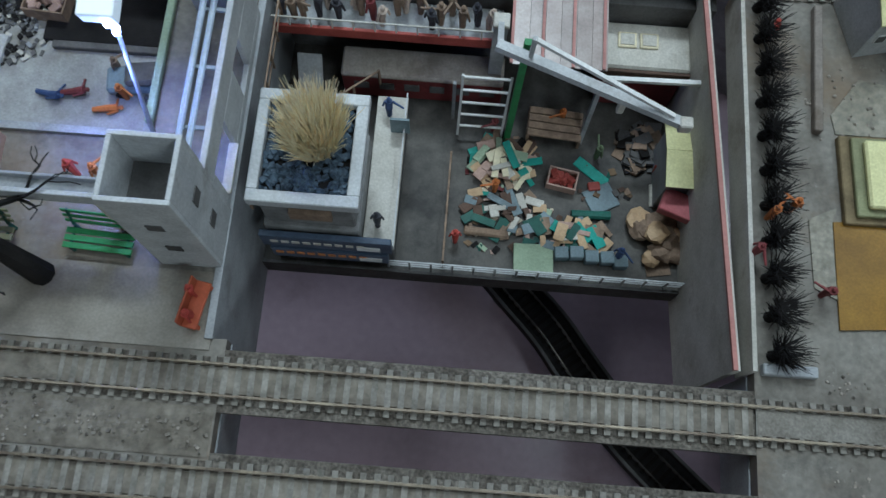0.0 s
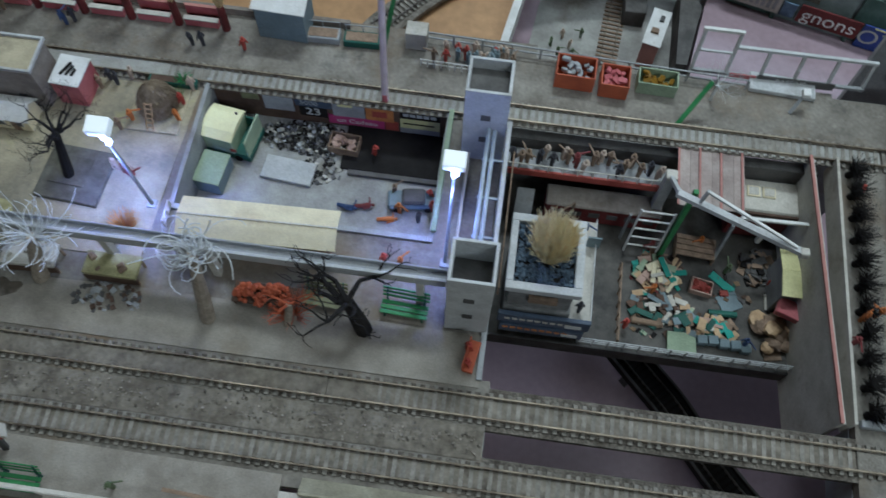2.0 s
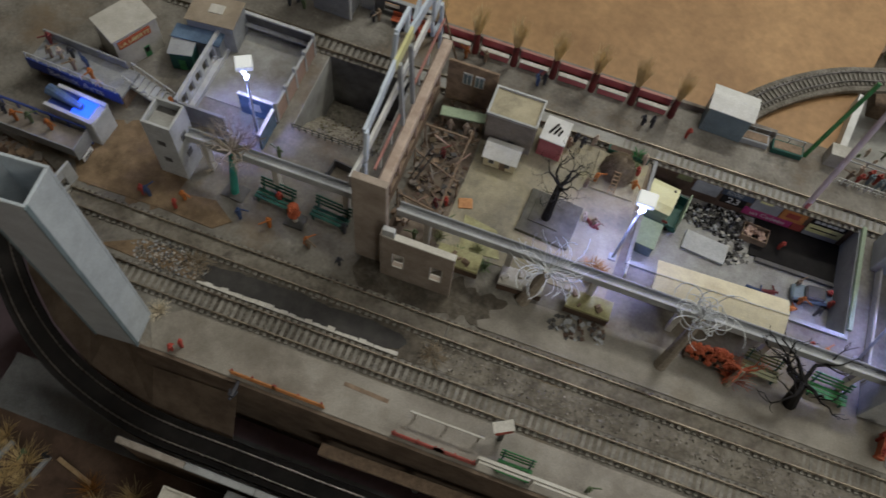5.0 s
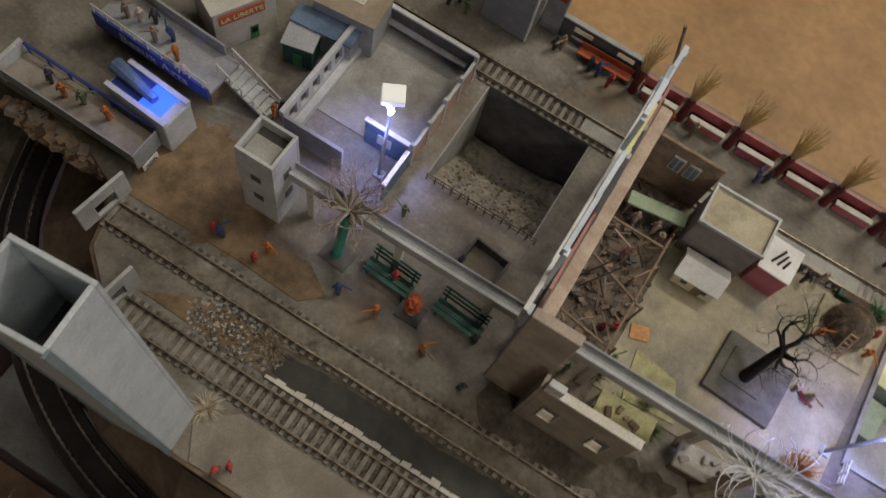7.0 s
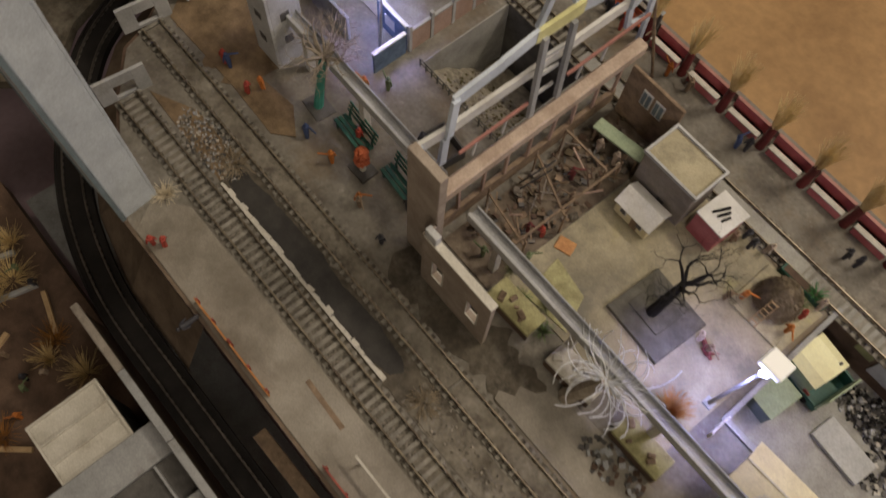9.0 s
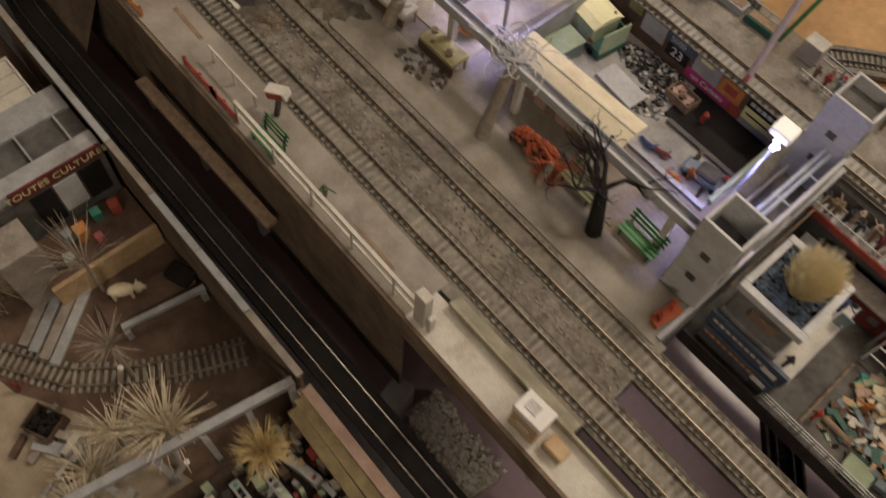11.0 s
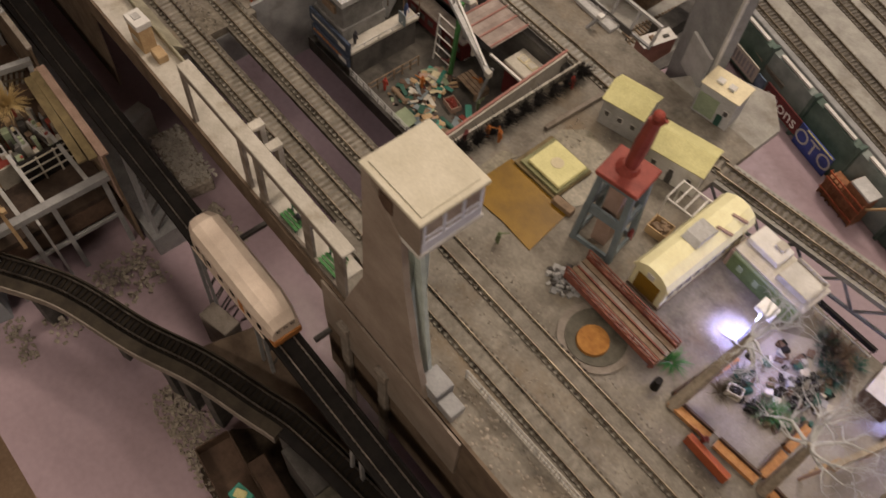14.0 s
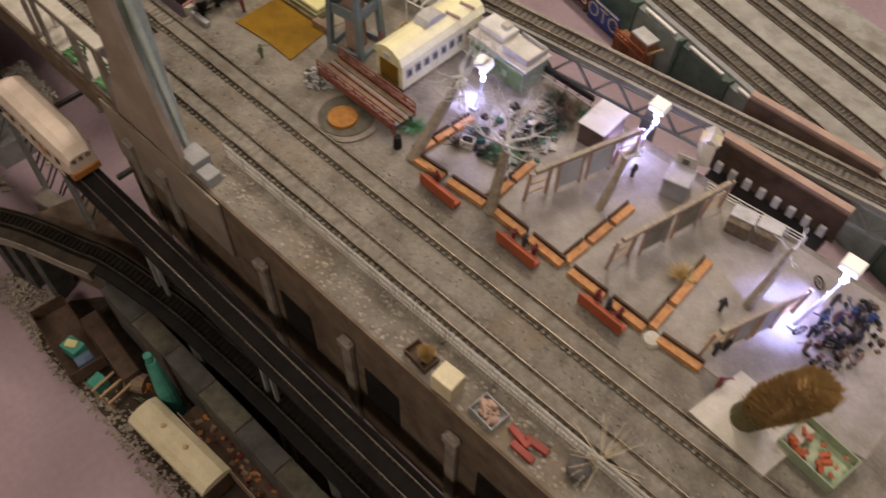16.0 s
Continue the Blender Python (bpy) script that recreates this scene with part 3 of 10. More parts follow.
railway("railway_track", [(-0.853, 0.008, 0), (1.15, 0.008, 0)], "straight grey weathered railway track with brass rails", bed=DARKBALLAST, wide=0.025, fill=((-0.85, -0.452, DIRTBED, 0.0024), (-0.45, -0.145, DIRTBED, 0.0028), (-0.1448, -0.105, DIRTBED, 0.0025), (-0.1048, 0.26, DIRTBED, 0.0019), (0.262, 1.15, TRACKFILL, 0.0024)))
railway("railway_track", [(-0.804, -0.0455, 0), (1.15, -0.0455, 0)], "straight grey weathered railway track near the deck edge", bed=DARKBALLAST, wide=0.025, fill=((-0.80, -0.71, DIRTBED, 0.0017), (-0.43, 0.26, DIRTBED, 0.0019), (0.262, 1.15, TRACKFILL, 0.0021)))
railway("railway_track", [(-1.0, 0.279, 0), (0.30, 0.279, 0), (0.38, 0.283, 0), (0.452, 0.2925, 0)], "straight grey railway track behind the town", bed=DARKBALLAST, wide=0.026, fill=((-0.60, -0.345, CONCRETE, 0.0027), (-0.344, 0.30, CONCRETE, 0.0017)))
def rounded(pts, k=6):
    """A smooth line through the points."""
    ps = [Vector(p) for p in pts]
    out = []
    for i in range(len(ps) - 1):
        a, b, c, d = ps[max(i - 1, 0)], ps[i], ps[i + 1], ps[min(i + 2, len(ps) - 1)]
        for j in range(k):
            u = j / k
            out.append(0.5 * (2 * b + (c - a) * u + (2 * a - 5 * b + 4 * c - d) * u * u + (3 * b - a - 3 * c + d) * u ** 3))
    return out + [ps[-1]]


LOWER = rounded([(-1.010, 0.14, -0.10), (-0.984, 0.044, -0.10), (-0.955, -0.022, -0.10), (-0.912, -0.068, -0.10), (-0.855, -0.110, -0.10), (-0.79, -0.139, -0.10), (-0.71, -0.1555, -0.10), (-0.62, -0.1568, -0.10)]) + [Vector((1.3, -0.151, -0.10))]
railway("railway_track", LOWER, "black lower level railway track with worn shiny rails", SLEEPER_DARK, RAIL_BLACK, wide=0.024, zoff=-0.0004)

# ---- kinds of things ----
def hollow_tower(at, sx, sy, h, label, wall=0.0025, mat_=None, rz=0.0, sink=0.03, windows=True):
    t = thing("hollow_tower", at, label, "tower", rz)
    m_ = mat_ or LGREY
    for x0, x1, y0, y1 in ((-sx / 2, sx / 2, -sy / 2, -sy / 2 + wall), (-sx / 2, sx / 2, sy / 2 - wall, sy / 2), (-sx / 2, -sx / 2 + wall, -sy / 2 + wall, sy / 2 - wall), (sx / 2 - wall, sx / 2, -sy / 2 + wall, sy / 2 - wall)):
        bm = B()
        box(bm, x0, x1, y0, y1, 0, h, 0.0003)
        part("wall_panel", bm, m_, t)
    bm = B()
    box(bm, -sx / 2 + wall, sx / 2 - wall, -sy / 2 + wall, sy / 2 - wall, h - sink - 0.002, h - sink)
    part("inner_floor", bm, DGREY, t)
    if windows:
        for z in (h * 0.3, h * 0.62):
            bm = B()
            box(bm, -0.004, 0.004, -sy / 2 - 0.0006, -sy / 2 + 0.0004, z, z + 0.007)
            part("window_recess", bm, DGREY, t)
            bm = B()
            box(bm, sx / 2 - 0.0004, sx / 2 + 0.0006, -0.004, 0.004, z, z + 0.009)
            part("window_recess", bm, DGREY, t)
    return t


def peg_mesh(material, h=0.020, lean=0.0, arms=0.0):
    """A plain painted peg in the size of a model railway figurine."""
    bm = B()
    rod(bm, (0, 0, 0), (0, 0, h * 0.46), h * 0.085, h * 0.11, 7)
    rod(bm, (0, 0, h * 0.46), (0, lean * h, h * 0.80), h * 0.12, h * 0.13, 7)
    rod(bm, (0, lean * h, h * 0.80), (0, lean * h, h * 0.84), h * 0.06, h * 0.05, 6)
    bmesh.ops.create_icosphere(bm, subdivisions=1, radius=h * 0.085, matrix=Matrix.Translation((0, lean * h, h * 0.91)))
    rod(bm, (h * 0.12, lean * h, h * 0.76), (h * (0.2 + arms * 0.3), lean * h - arms * h * 0.2, h * (0.45 + arms * 0.3)), h * 0.045, h * 0.035, 5)
    rod(bm, (-h * 0.12, lean * h, h * 0.76), (-h * 0.2, lean * h, h * 0.45), h * 0.045, h * 0.035, 5)
    return mesh_of("figurine", bm, material)


PEGS = [peg_mesh(m, 0.0195, rnd.uniform(-0.06, 0.1), rnd.choice((0, 0, 1.0))) for m in FIG]
PEGNAME = ("red", "orange", "black", "drab brown", "olive green", "dark blue", "pale beige", "maroon")


PEGS.append(peg_mesh(BLUEGREY, 0.0195, 0.03, 0))
PEGNAME += ("grey blue",)


def figurine(x, y, z=0.0, c=None, rz=None, lie=False, s=1.0, where="standing on the grey deck"):
    c = rnd.randrange(len(PEGS)) if c is None else c
    o = new("figurine", PEGS[c])
    o.matrix_basis = pose(x, y, z + (0.003 if lie else 0), 90 if lie else 0, 0, rnd.uniform(0, 360) if rz is None else rz) @ Matrix.Diagonal((s, s, s, 1))
    return tagged(o, "tiny %s painted peg figurine %s" % (PEGNAME[c], where), "figurine", "painted figurines")


def slat_bench(at, rz, L=0.038, m_=None, label="green slatted park bench with a sloping back"):
    t = thing("bench", at, label, "bench", rz, "park benches")
    m_ = m_ or GREEN
    for i in range(3):
        bm = B()
        box(bm, -L / 2, L / 2, -0.009 + i * 0.0042, -0.0058 + i * 0.0042, 0.0075, 0.0086, 0.0002)
        part("seat_slat", bm, m_, t)
    for i in range(3):
        bm = B()
        box(bm, -L / 2, L / 2, 0.0048 + i * 0.0014, 0.0058 + i * 0.0014, 0.0105 + i * 0.0042, 0.0137 + i * 0.0042, 0.0002)
        part("back_slat", bm, m_, t)
    for s in (-1, 1):
        bm = B()
        x = s * L * 0.40
        box(bm, x - 0.0007, x + 0.0007, -0.0088, -0.0072, 0, 0.0076)
        box(bm, x - 0.0007, x + 0.0007, 0.0035, 0.0050, 0, 0.0105)
        box(bm, x - 0.0007, x + 0.0007, -0.0088, 0.0050, 0.0064, 0.0075)
        bar(bm, (x, 0.0042, 0.010), (x, 0.0083, 0.0225), 0.0012, 0.0012)
        part("end_frame", bm, DGREEN, t)
    return t


def street_lamp(at, h, lean=(0, 0), label="grey street lamp with a glowing white box head", watts=0.045, rz=0.0, head=(0.0165, 0.013, 0.009)):
    t = thing("street_lamp", at, label, "street lamp", 0, "street lamps")
    bm = B()
    tx, ty = lean
    rod(bm, (0, 0, 0), (tx, ty, h - 0.030), 0.0016, 0.0012, 8)
    box(bm, -0.004, 0.004, -0.004, 0.004, 0, 0.003, 0.0005)
    part("pole", bm, GREY, t)
    bm = B()
    for i in range(3):
        bmesh.ops.create_icosphere(bm, subdivisions=1, radius=0.0022, matrix=Matrix.Translation((tx + 0.0018 * (i % 2), ty - 0.001 * i, h - 0.026 + 0.005 * i)))
    part("bulb", bm, LAMPGLOW, t, "bare glowing white bulbs")
    bm = B()
    hx_, hy_, hz_ = head
    box(bm, -hx_ / 2, hx_ / 2, -hy_ / 2, hy_ / 2, 0, hz_, 0.0006, Matrix.Translation((tx, ty + 0.001, h - hz_)) @ Matrix.Rotation(radians(rz), 4, "Z") @ Matrix.Rotation(radians(12), 4, "X"))
    part("shade", bm, SHADEGLOW, t, "white boxy lamp shade")
    spot_lamp("lamp_light", (at[0] + tx - 0.004, at[1] + ty - 0.006, at[2] + h - 0.031), (at[0] + tx * 0.3 - 0.010, at[1] + ty * 0.3 + 0.002, at[2]), watts, LED)
    point_lamp("bulb_light", (at[0] + tx, at[1] + ty - 0.006, at[2] + h - 0.020), watts * 0.12, LED)
    return t


def branchy(bm, a, d, L, r, depth, spread, r_=None, kink=0.5):
    """Crooked limbs that fork and taper."""
    q = r_ or rnd
    p, dd = Vector(a), Vector(d).normalized()
    n = 3
    for i in range(n):
        b = p + dd * (L / n)
        r2 = r * (1 - 0.16)
        rod(bm, p, b, r, r2, 5)
        p, r = b, r2
        dd = (dd + Vector((q.uniform(-1, 1), q.uniform(-1, 1), q.uniform(-0.6, 0.8))) * kink * 0.5).normalized()
    if depth > 0:
        for k in range(q.choice((2, 3, 3))):
            nd = (dd + Vector((q.uniform(-1, 1), q.uniform(-1, 1), q.uniform(-0.5, 0.9))) * spread).normalized()
            branchy(bm, p, nd, L * q.uniform(0.55, 0.85), r * 0.68, depth - 1, spread, q, kink)


def bare_tree(at, h, label, trunk_mat, limb_mat, seed, lean=(0, 0), r=0.0042, depth=3, spread=0.9, limbs=5, L=0.03, kink=0.5):
    q = random.Random(seed)
    t = thing("bare_tree", at, label, "tree", 0, "bare model trees")
    bm = B()
    tx, ty = lean
    rod(bm, (0, 0, 0), (tx * 0.5, ty * 0.5, h * 0.5), r * 1.2, r, 9)
    rod(bm, (tx * 0.5, ty * 0.5, h * 0.5), (tx, ty, h), r, r * 0.75, 9)
    part("trunk", bm, trunk_mat, t)
    bm = B()
    for k in range(limbs):
        a = q.uniform(0, 6.28)
        branchy(bm, (tx, ty, h * q.uniform(0.9, 1.0)), (math.cos(a), math.sin(a), q.uniform(0.1, 1.0)), L, r * 0.42, depth, spread, q, kink)
    part("crown", bm, limb_mat, t, "tangle of bare crooked twigs")
    return t


def wire_tree(at, h, label, trunk_mat, limb_mat, seed, lean, r, n, reach, thick, curl, flat=1.0, up=(0.0, 0.9)):
    """A peg trunk with single wires that bow out and curl back."""
    q = random.Random(seed)
    t = thing("wire_tree", at, label, "tree", 0, "bare model trees")
    bm = B()
    tx, ty = lean
    rod(bm, (0, 0, 0), (tx * 0.5, ty * 0.5, h * 0.5), r * 1.2, r, 9)
    rod(bm, (tx * 0.5, ty * 0.5, h * 0.5), (tx, ty, h), r, r * 0.75, 9)
    part("trunk", bm, trunk_mat, t)
    bm = B()
    for k in range(n):
        a = q.uniform(0, 6.283)
        p = Vector((tx, ty, h * q.uniform(0.92, 1.0)))
        d = Vector((math.cos(a), math.sin(a) * flat, q.uniform(*up) * flat)).normalized()
        axis = Vector((q.uniform(-0.7, 0.7), q.uniform(-0.7, 0.7), q.choice((-1, 1)))).normalized()
        L, turn, w = q.uniform(*reach), q.uniform(0.3, 1.0) * curl, thick * q.uniform(0.8, 1.25)
        for i in range(9):
            b = p + d * (L / 9)
            if b.z < 0.002:
                b.z = 0.002
            rod(bm, p, b, w, w * 0.94, 5)
            p, w = b, w * 0.94
            d = (Matrix.Rotation(turn / 9 * (0.5 + i / 8), 3, axis) @ d + Vector((q.uniform(-1, 1), q.uniform(-1, 1), q.uniform(-1, 0.8))) * 0.09).normalized()
    part("crown", bm, limb_mat, t, "tangle of curling wire twigs")
    return t


def straw_tuft(bm, at, h, r, n, q, flare=1.0, thick=0.0003, droop=0.0):
    """Upright dry stalks that fan out from one foot."""
    for i in range(n):
        a, k = q.uniform(0, 6.283), math.sqrt(q.random())
        base = Vector(at) + Vector((math.cos(a), math.sin(a), 0)) * r * 0.35 * k
        hh = h * q.uniform(0.7, 1.05) * (1 - 0.25 * k)
        mid = base + Vector((math.cos(a) * r * 0.55 * k * flare, math.sin(a) * r * 0.55 * k * flare, hh * 0.6))
        tip = base + Vector((math.cos(a + q.uniform(-0.3, 0.3)) * r * k * flare * 1.2, math.sin(a) * r * k * flare * 1.2, hh * (1 - droop * k)))
        rod(bm, base, mid, thick, thick * 0.9, 3)
        rod(bm, mid, tip, thick * 0.9, thick * 0.3, 3)


def straw_plant(name, at, h, r, n, label, m_, seed, flare=1.0, category="dry plant", droop=0.0, thick=0.0003, trunk=None):
    q = random.Random(seed)
    t = thing(name, at, label, category)
    z = 0.0
    if trunk:
        bm = B()
        rod(bm, (0, 0, 0), (0, 0, trunk[0]), trunk[1], trunk[1] * 0.8, 9)
        part("trunk", bm, trunk[2], t)
        z = trunk[0] - 0.002
    bm = B()
    straw_tuft(bm, (0, 0, z), h, r, n, q, flare, thick, droop)
    tagged(part("foliage", bm, m_, t), "dense dry straw stalks", "", "", "stuff")
    return t


def fence(at, L, h, rz, label, m_, posts=6, rails=2, name="fence", pr=0.0007, category="fence", z1=0.0):
    """Posts with rails between, along its own x."""
    t = thing(name, at, label, category, rz)
    for i in range(posts):
        bm = B()
        x = L * i / (posts - 1)
        zz = z1 * i / (posts - 1)
        box(bm, x - pr, x + pr, -pr, pr, zz, zz + h)
        part("post", bm, m_, t)
    for k in range(rails):
        bm = B()
        z = h * (1 - k / max(1, rails)) - pr
        bar(bm, (0, 0, z), (L, 0, z + z1), pr * 1.4, pr * 1.4)
        part("rail", bm, m_, t)
    return t


def open_crate(at, sx, sy, h, rz, label, m_, fill=None, wall=0.0012, name="crate", fill_label="loose filling"):
    t = thing(name, at, label, "crate", rz)
    for x0, x1, y0, y1 in ((-sx / 2, sx / 2, -sy / 2, -sy / 2 + wall), (-sx / 2, sx / 2, sy / 2 - wall, sy / 2), (-sx / 2, -sx / 2 + wall, -sy / 2 + wall, sy / 2 - wall), (sx / 2 - wall, sx / 2, -sy / 2 + wall, sy / 2 - wall)):
        bm = B()
        box(bm, x0, x1, y0, y1, 0, h, 0.0002)
        part("side_board", bm, m_, t)
    bm = B()
    box(bm, -sx / 2 + wall, sx / 2 - wall, -sy / 2 + wall, sy / 2 - wall, 0.0002, 0.0015)
    part("bottom_board", bm, m_, t)
    if fill:
        bm = B()
        for i in range(22):
            x, y = rnd.uniform(-sx / 2 + 0.004, sx / 2 - 0.004), rnd.uniform(-sy / 2 + 0.004, sy / 2 - 0.004)
            s = rnd.uniform(0.002, 0.0042)
            box(bm, -s, s, -s * 0.6, s * 0.6, -s * 0.5, s * 0.5, 0.0005, pose(x, y, h * rnd.uniform(0.45, 0.95), rnd.uniform(-30, 30), rnd.uniform(-30, 30), rnd.uniform(0, 180)))
        tagged(part("filling", bm, fill, t), fill_label, "", "", "stuff")
    return t


def scatter(name, spots, sizes, mats, label, category, seed, flat=0.35):
    """Loose bits, each colour one object of uncounted stuff."""
    q = random.Random(seed)
    per = {}
    for i in range(len(spots)):
        m_ = q.choice(mats)
        per.setdefault(m_.name, (m_, B()))
        x, y, z = spots[i]
        a, b = q.uniform(*sizes), q.uniform(*sizes)
        box(per[m_.name][1], -a / 2, a / 2, -b / 2, b / 2, -a * flat / 2, a * flat / 2, 0, pose(x, y, z + a * flat * 0.5, q.uniform(-22, 22), q.uniform(-22, 22), q.uniform(0, 360)))
    for k, (m_, bm) in per.items():
        solo(name, bm, m_, (0, 0, 0), label, category, kind="stuff")


def heap_spots(n, cx, cy, rx, ry, h, z, q):
    out = []
    for i in range(n):
        a, k = q.uniform(0, 6.283), math.sqrt(q.random())
        out.append((cx + rx * k * math.cos(a), cy + ry * k * math.sin(a), z + h * (1 - k) * q.uniform(0.3, 1.0)))
    return out


def gable_hut(at, sx, sy, h, rise, rz, label, wall_m, roof_m, along="x", eave=0.0015, door=None, windows=0, name="hut", group=""):
    """A small house with walls, a pitched roof of two slopes, door and windows on the -y face."""
    t = thing(name, at, label, "model house", rz, group)
    bm = B()
    box(bm, -sx / 2, sx / 2, -sy / 2, sy / 2, 0, h, 0.0003)
    if rise > 0.0005:
        if along == "x":
            profile_x(bm, [(-sy / 2, h), (sy / 2, h), (0, h + rise)], -sx / 2, sx / 2)
        else:
            k = len(bm.verts)
            profile_x(bm, [(-sx / 2, h), (sx / 2, h), (0, h + rise)], -sy / 2, sy / 2)
            bm.verts.ensure_lookup_table()
            bmesh.ops.transform(bm, matrix=Matrix.Rotation(radians(90), 4, "Z"), verts=bm.verts[k:])
    part("body", bm, wall_m, t)
    th = 0.0012
    if rise > 0.0005:
        for s in (-1, 1):
            bm = B()
            half = (sy if along == "x" else sx) / 2
            prof = [(0, h + rise), (s * (half + eave), h - rise * eave / half), (s * (half + eave), h - rise * eave / half + th), (0, h + rise + th)]
            L = (sx if along == "x" else sy) / 2 + eave
            profile_x(bm, prof, -L, L)
            if along != "x":
                bmesh.ops.transform(bm, matrix=Matrix.Rotation(radians(90), 4, "Z"), verts=bm.verts)
            part("roof_slope", bm, roof_m, t)
    else:
        bm = B()
        box(bm, -sx / 2 - eave, sx / 2 + eave, -sy / 2 - eave, sy / 2 + eave, h, h + th, 0.0003)
        part("roof", bm, roof_m, t)
    if door:
        bm = B()
        box(bm, door[0] - 0.0035, door[0] + 0.0035, -sy / 2 - 0.0006, -sy / 2 + 0.0003, 0.0005, 0.016)
        part("door", bm, door[1], t)
    for i in range(windows):
        x = -sx / 2 + sx * (i + 0.5) / windows
        w = part("window", box(B(), x - 0.0034, x + 0.0034, -sy / 2 - 0.0005, -sy / 2 + 0.0003, h * 0.42, h * 0.42 + 0.0075), WHITE, t, "white window frame")
        part("pane", box(B(), x - 0.0026, x + 0.0026, -sy / 2 - 0.0009, -sy / 2 - 0.0004, h * 0.42 + 0.0008, h * 0.42 + 0.0067), DGREY, w)
    return t


def lettering(text, at, size, m_, parent, rot=(0, 0, 0), name="lettering"):
    c = bpy.data.curves.new(name, "FONT")
    c.body, c.size, c.extrude = text, size, 0.00012
    c.align_x, c.align_y = "CENTER", "CENTER"
    c.materials.append(m_)
    o = new(name, c)
    o.parent = parent
    o.matrix_basis = pose(*at, *rot)
    return o

# ---- west end and the ruined hall ----
t = thing("tall_shaft", (-0.735, -0.0925, 0), "tall hollow blue grey square shaft standing at the deck edge", "tower", 4)
for nm, (x0, x1, y0, y1) in enumerate(((-0.020, 0.020, -0.0165, -0.014), (-0.020, 0.020, 0.014, 0.0165), (-0.020, -0.0175, -0.014, 0.014), (0.0175, 0.020, -0.014, 0.014))):
    bm = B()
    box(bm, x0, x1, y0, y1, 0, 0.268, 0.0004)
    part("shaft_wall", bm, SHAFTPAINT, t)
for s in (-1, 1):
    bm = B()
    box(bm, s * 0.0205 - 0.0008, s * 0.0205 + 0.0008, -0.0175, -0.0140, 0, 0.268)
    part("corner_strip", bm, BLUEGREY, t)
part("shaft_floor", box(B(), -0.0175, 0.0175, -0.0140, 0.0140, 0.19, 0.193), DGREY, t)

t = thing("ruined_hall", (0, 0, 0), "roofless drab brown grey hall with a pinkish side beam", "building")
bm = B()
for x0, x1, z0, z1 in ((-0.530, -0.462, 0, 0.029), (-0.530, -0.462, 0.054, 0.084), (-0.530, -0.5205, 0.029, 0.054), (-0.5095, -0.483, 0.029, 0.054), (-0.472, -0.462, 0.029, 0.054)):
    box(bm, x0, x1, 0.0425, 0.0465, z0, z1)
part("front_wall", bm, HALLWALL, t)
for x0, x1 in ((-0.5205, -0.5095), (-0.483, -0.472)):
    w = part("window_frame", box(B(), x0, x1, 0.0415, 0.0475, 0.0275, 0.0289), OFFWHITE, t, "pale frame of an open window")
    part("jamb", box(B(), x0 - 0.0008, x0, 0.0418, 0.0424, 0.029, 0.054), OFFWHITE, w)
    part("jamb", box(B(), x1, x1 + 0.0008, 0.0418, 0.0424, 0.029, 0.054), OFFWHITE, w)
part("return_wall", box(B(), -0.533, -0.5302, 0.0425, 0.0528, 0, 0.084), HALLWALL, t)
part("wall_coping", box(B(), -0.5305, -0.4615, 0.0412, 0.0478, 0.0842, 0.0862, 0.0003), OFFWHITE, t, "pale coping strip")
part("corner_wall", box(B(), -0.563, -0.531, 0.053, 0.060, 0, 0.150, 0.0005), HALLWALL, t)
part("side_wall", box(B(), -0.556, -0.552, 0.0605, 0.268, 0, 0.018, 0.0004), OLDWOOD, t)
part("side_beam", box(B(), -0.557, -0.546, 0.0605, 0.278, 0.066, 0.078, 0.0015), TANBEAM, t, "long pinkish brown beam")
for i in range(9):
    y = 0.072 + i * 0.024
    part("stud", bar(B(), (-0.553, y, 0.018), (-0.553, y + rnd.uniform(-0.003, 0.003), 0.066), 0.0022, 0.0022), PINKWOOD, t)
part("back_wall", box(B(), -0.5445, -0.490, 0.263, 0.266, 0, 0.066, 0.0005), OLDWOOD, t)
for x in (-0.522, -0.509):
    w = part("window", box(B(), x - 0.005, x + 0.005, 0.2620, 0.2630, 0.036, 0.054), WHITE, t, "pale window frame")
    part("pane", box(B(), x - 0.004, x - 0.0006, 0.2614, 0.2620, 0.0375, 0.0525), BLUEGREY, w)
    part("pane", box(B(), x + 0.0006, x + 0.004, 0.2614, 0.2620, 0.0375, 0.0525), BLUEGREY, w)
part("stepped_block", box(B(), -0.5305, -0.519, 0.0420, 0.0470, 0.0864, 0.097, 0.0004), LGREY, t)

# jagged white roof frame over the hall
t = thing("roof_truss", (-0.567, 0, 0), "jagged white painted skeleton of a roof truss", "roof truss")
def flat_board(name, pts, wide, m_, x=0.0, label=""):
    """Flat boards end to end in the upright plane of the truss."""
    for a, b in zip(pts, pts[1:]):
        part(name, bar(B(), (x, a[0], a[1]), (x + 0.0004, b[0], b[1]), 0.003, wide), m_, t, label)
flat_board("lower_chord", [(0.060, 0.129), (0.099, 0.1235), (0.180, 0.121), (0.260, 0.120)], 0.0105, WHITE)
flat_board("upper_chord", [(0.093, 0.157), (0.133, 0.162), (0.163, 0.168)], 0.0115, TRUSSBLUE, 0.0008)
flat_board("upper_chord", [(0.200, 0.166), (0.224, 0.160), (0.264, 0.151)], 0.0125, TRUSSBLUE, 0.0008)
flat_board("yellow_board", [(0.160, 0.167), (0.202, 0.166)], 0.0125, YELLOW, 0.0016, "pale yellow board")
flat_board("tie", [(0.0935, 0.160), (0.0895, 0.120)], 0.0060, TRUSSBLUE, 0.0024)
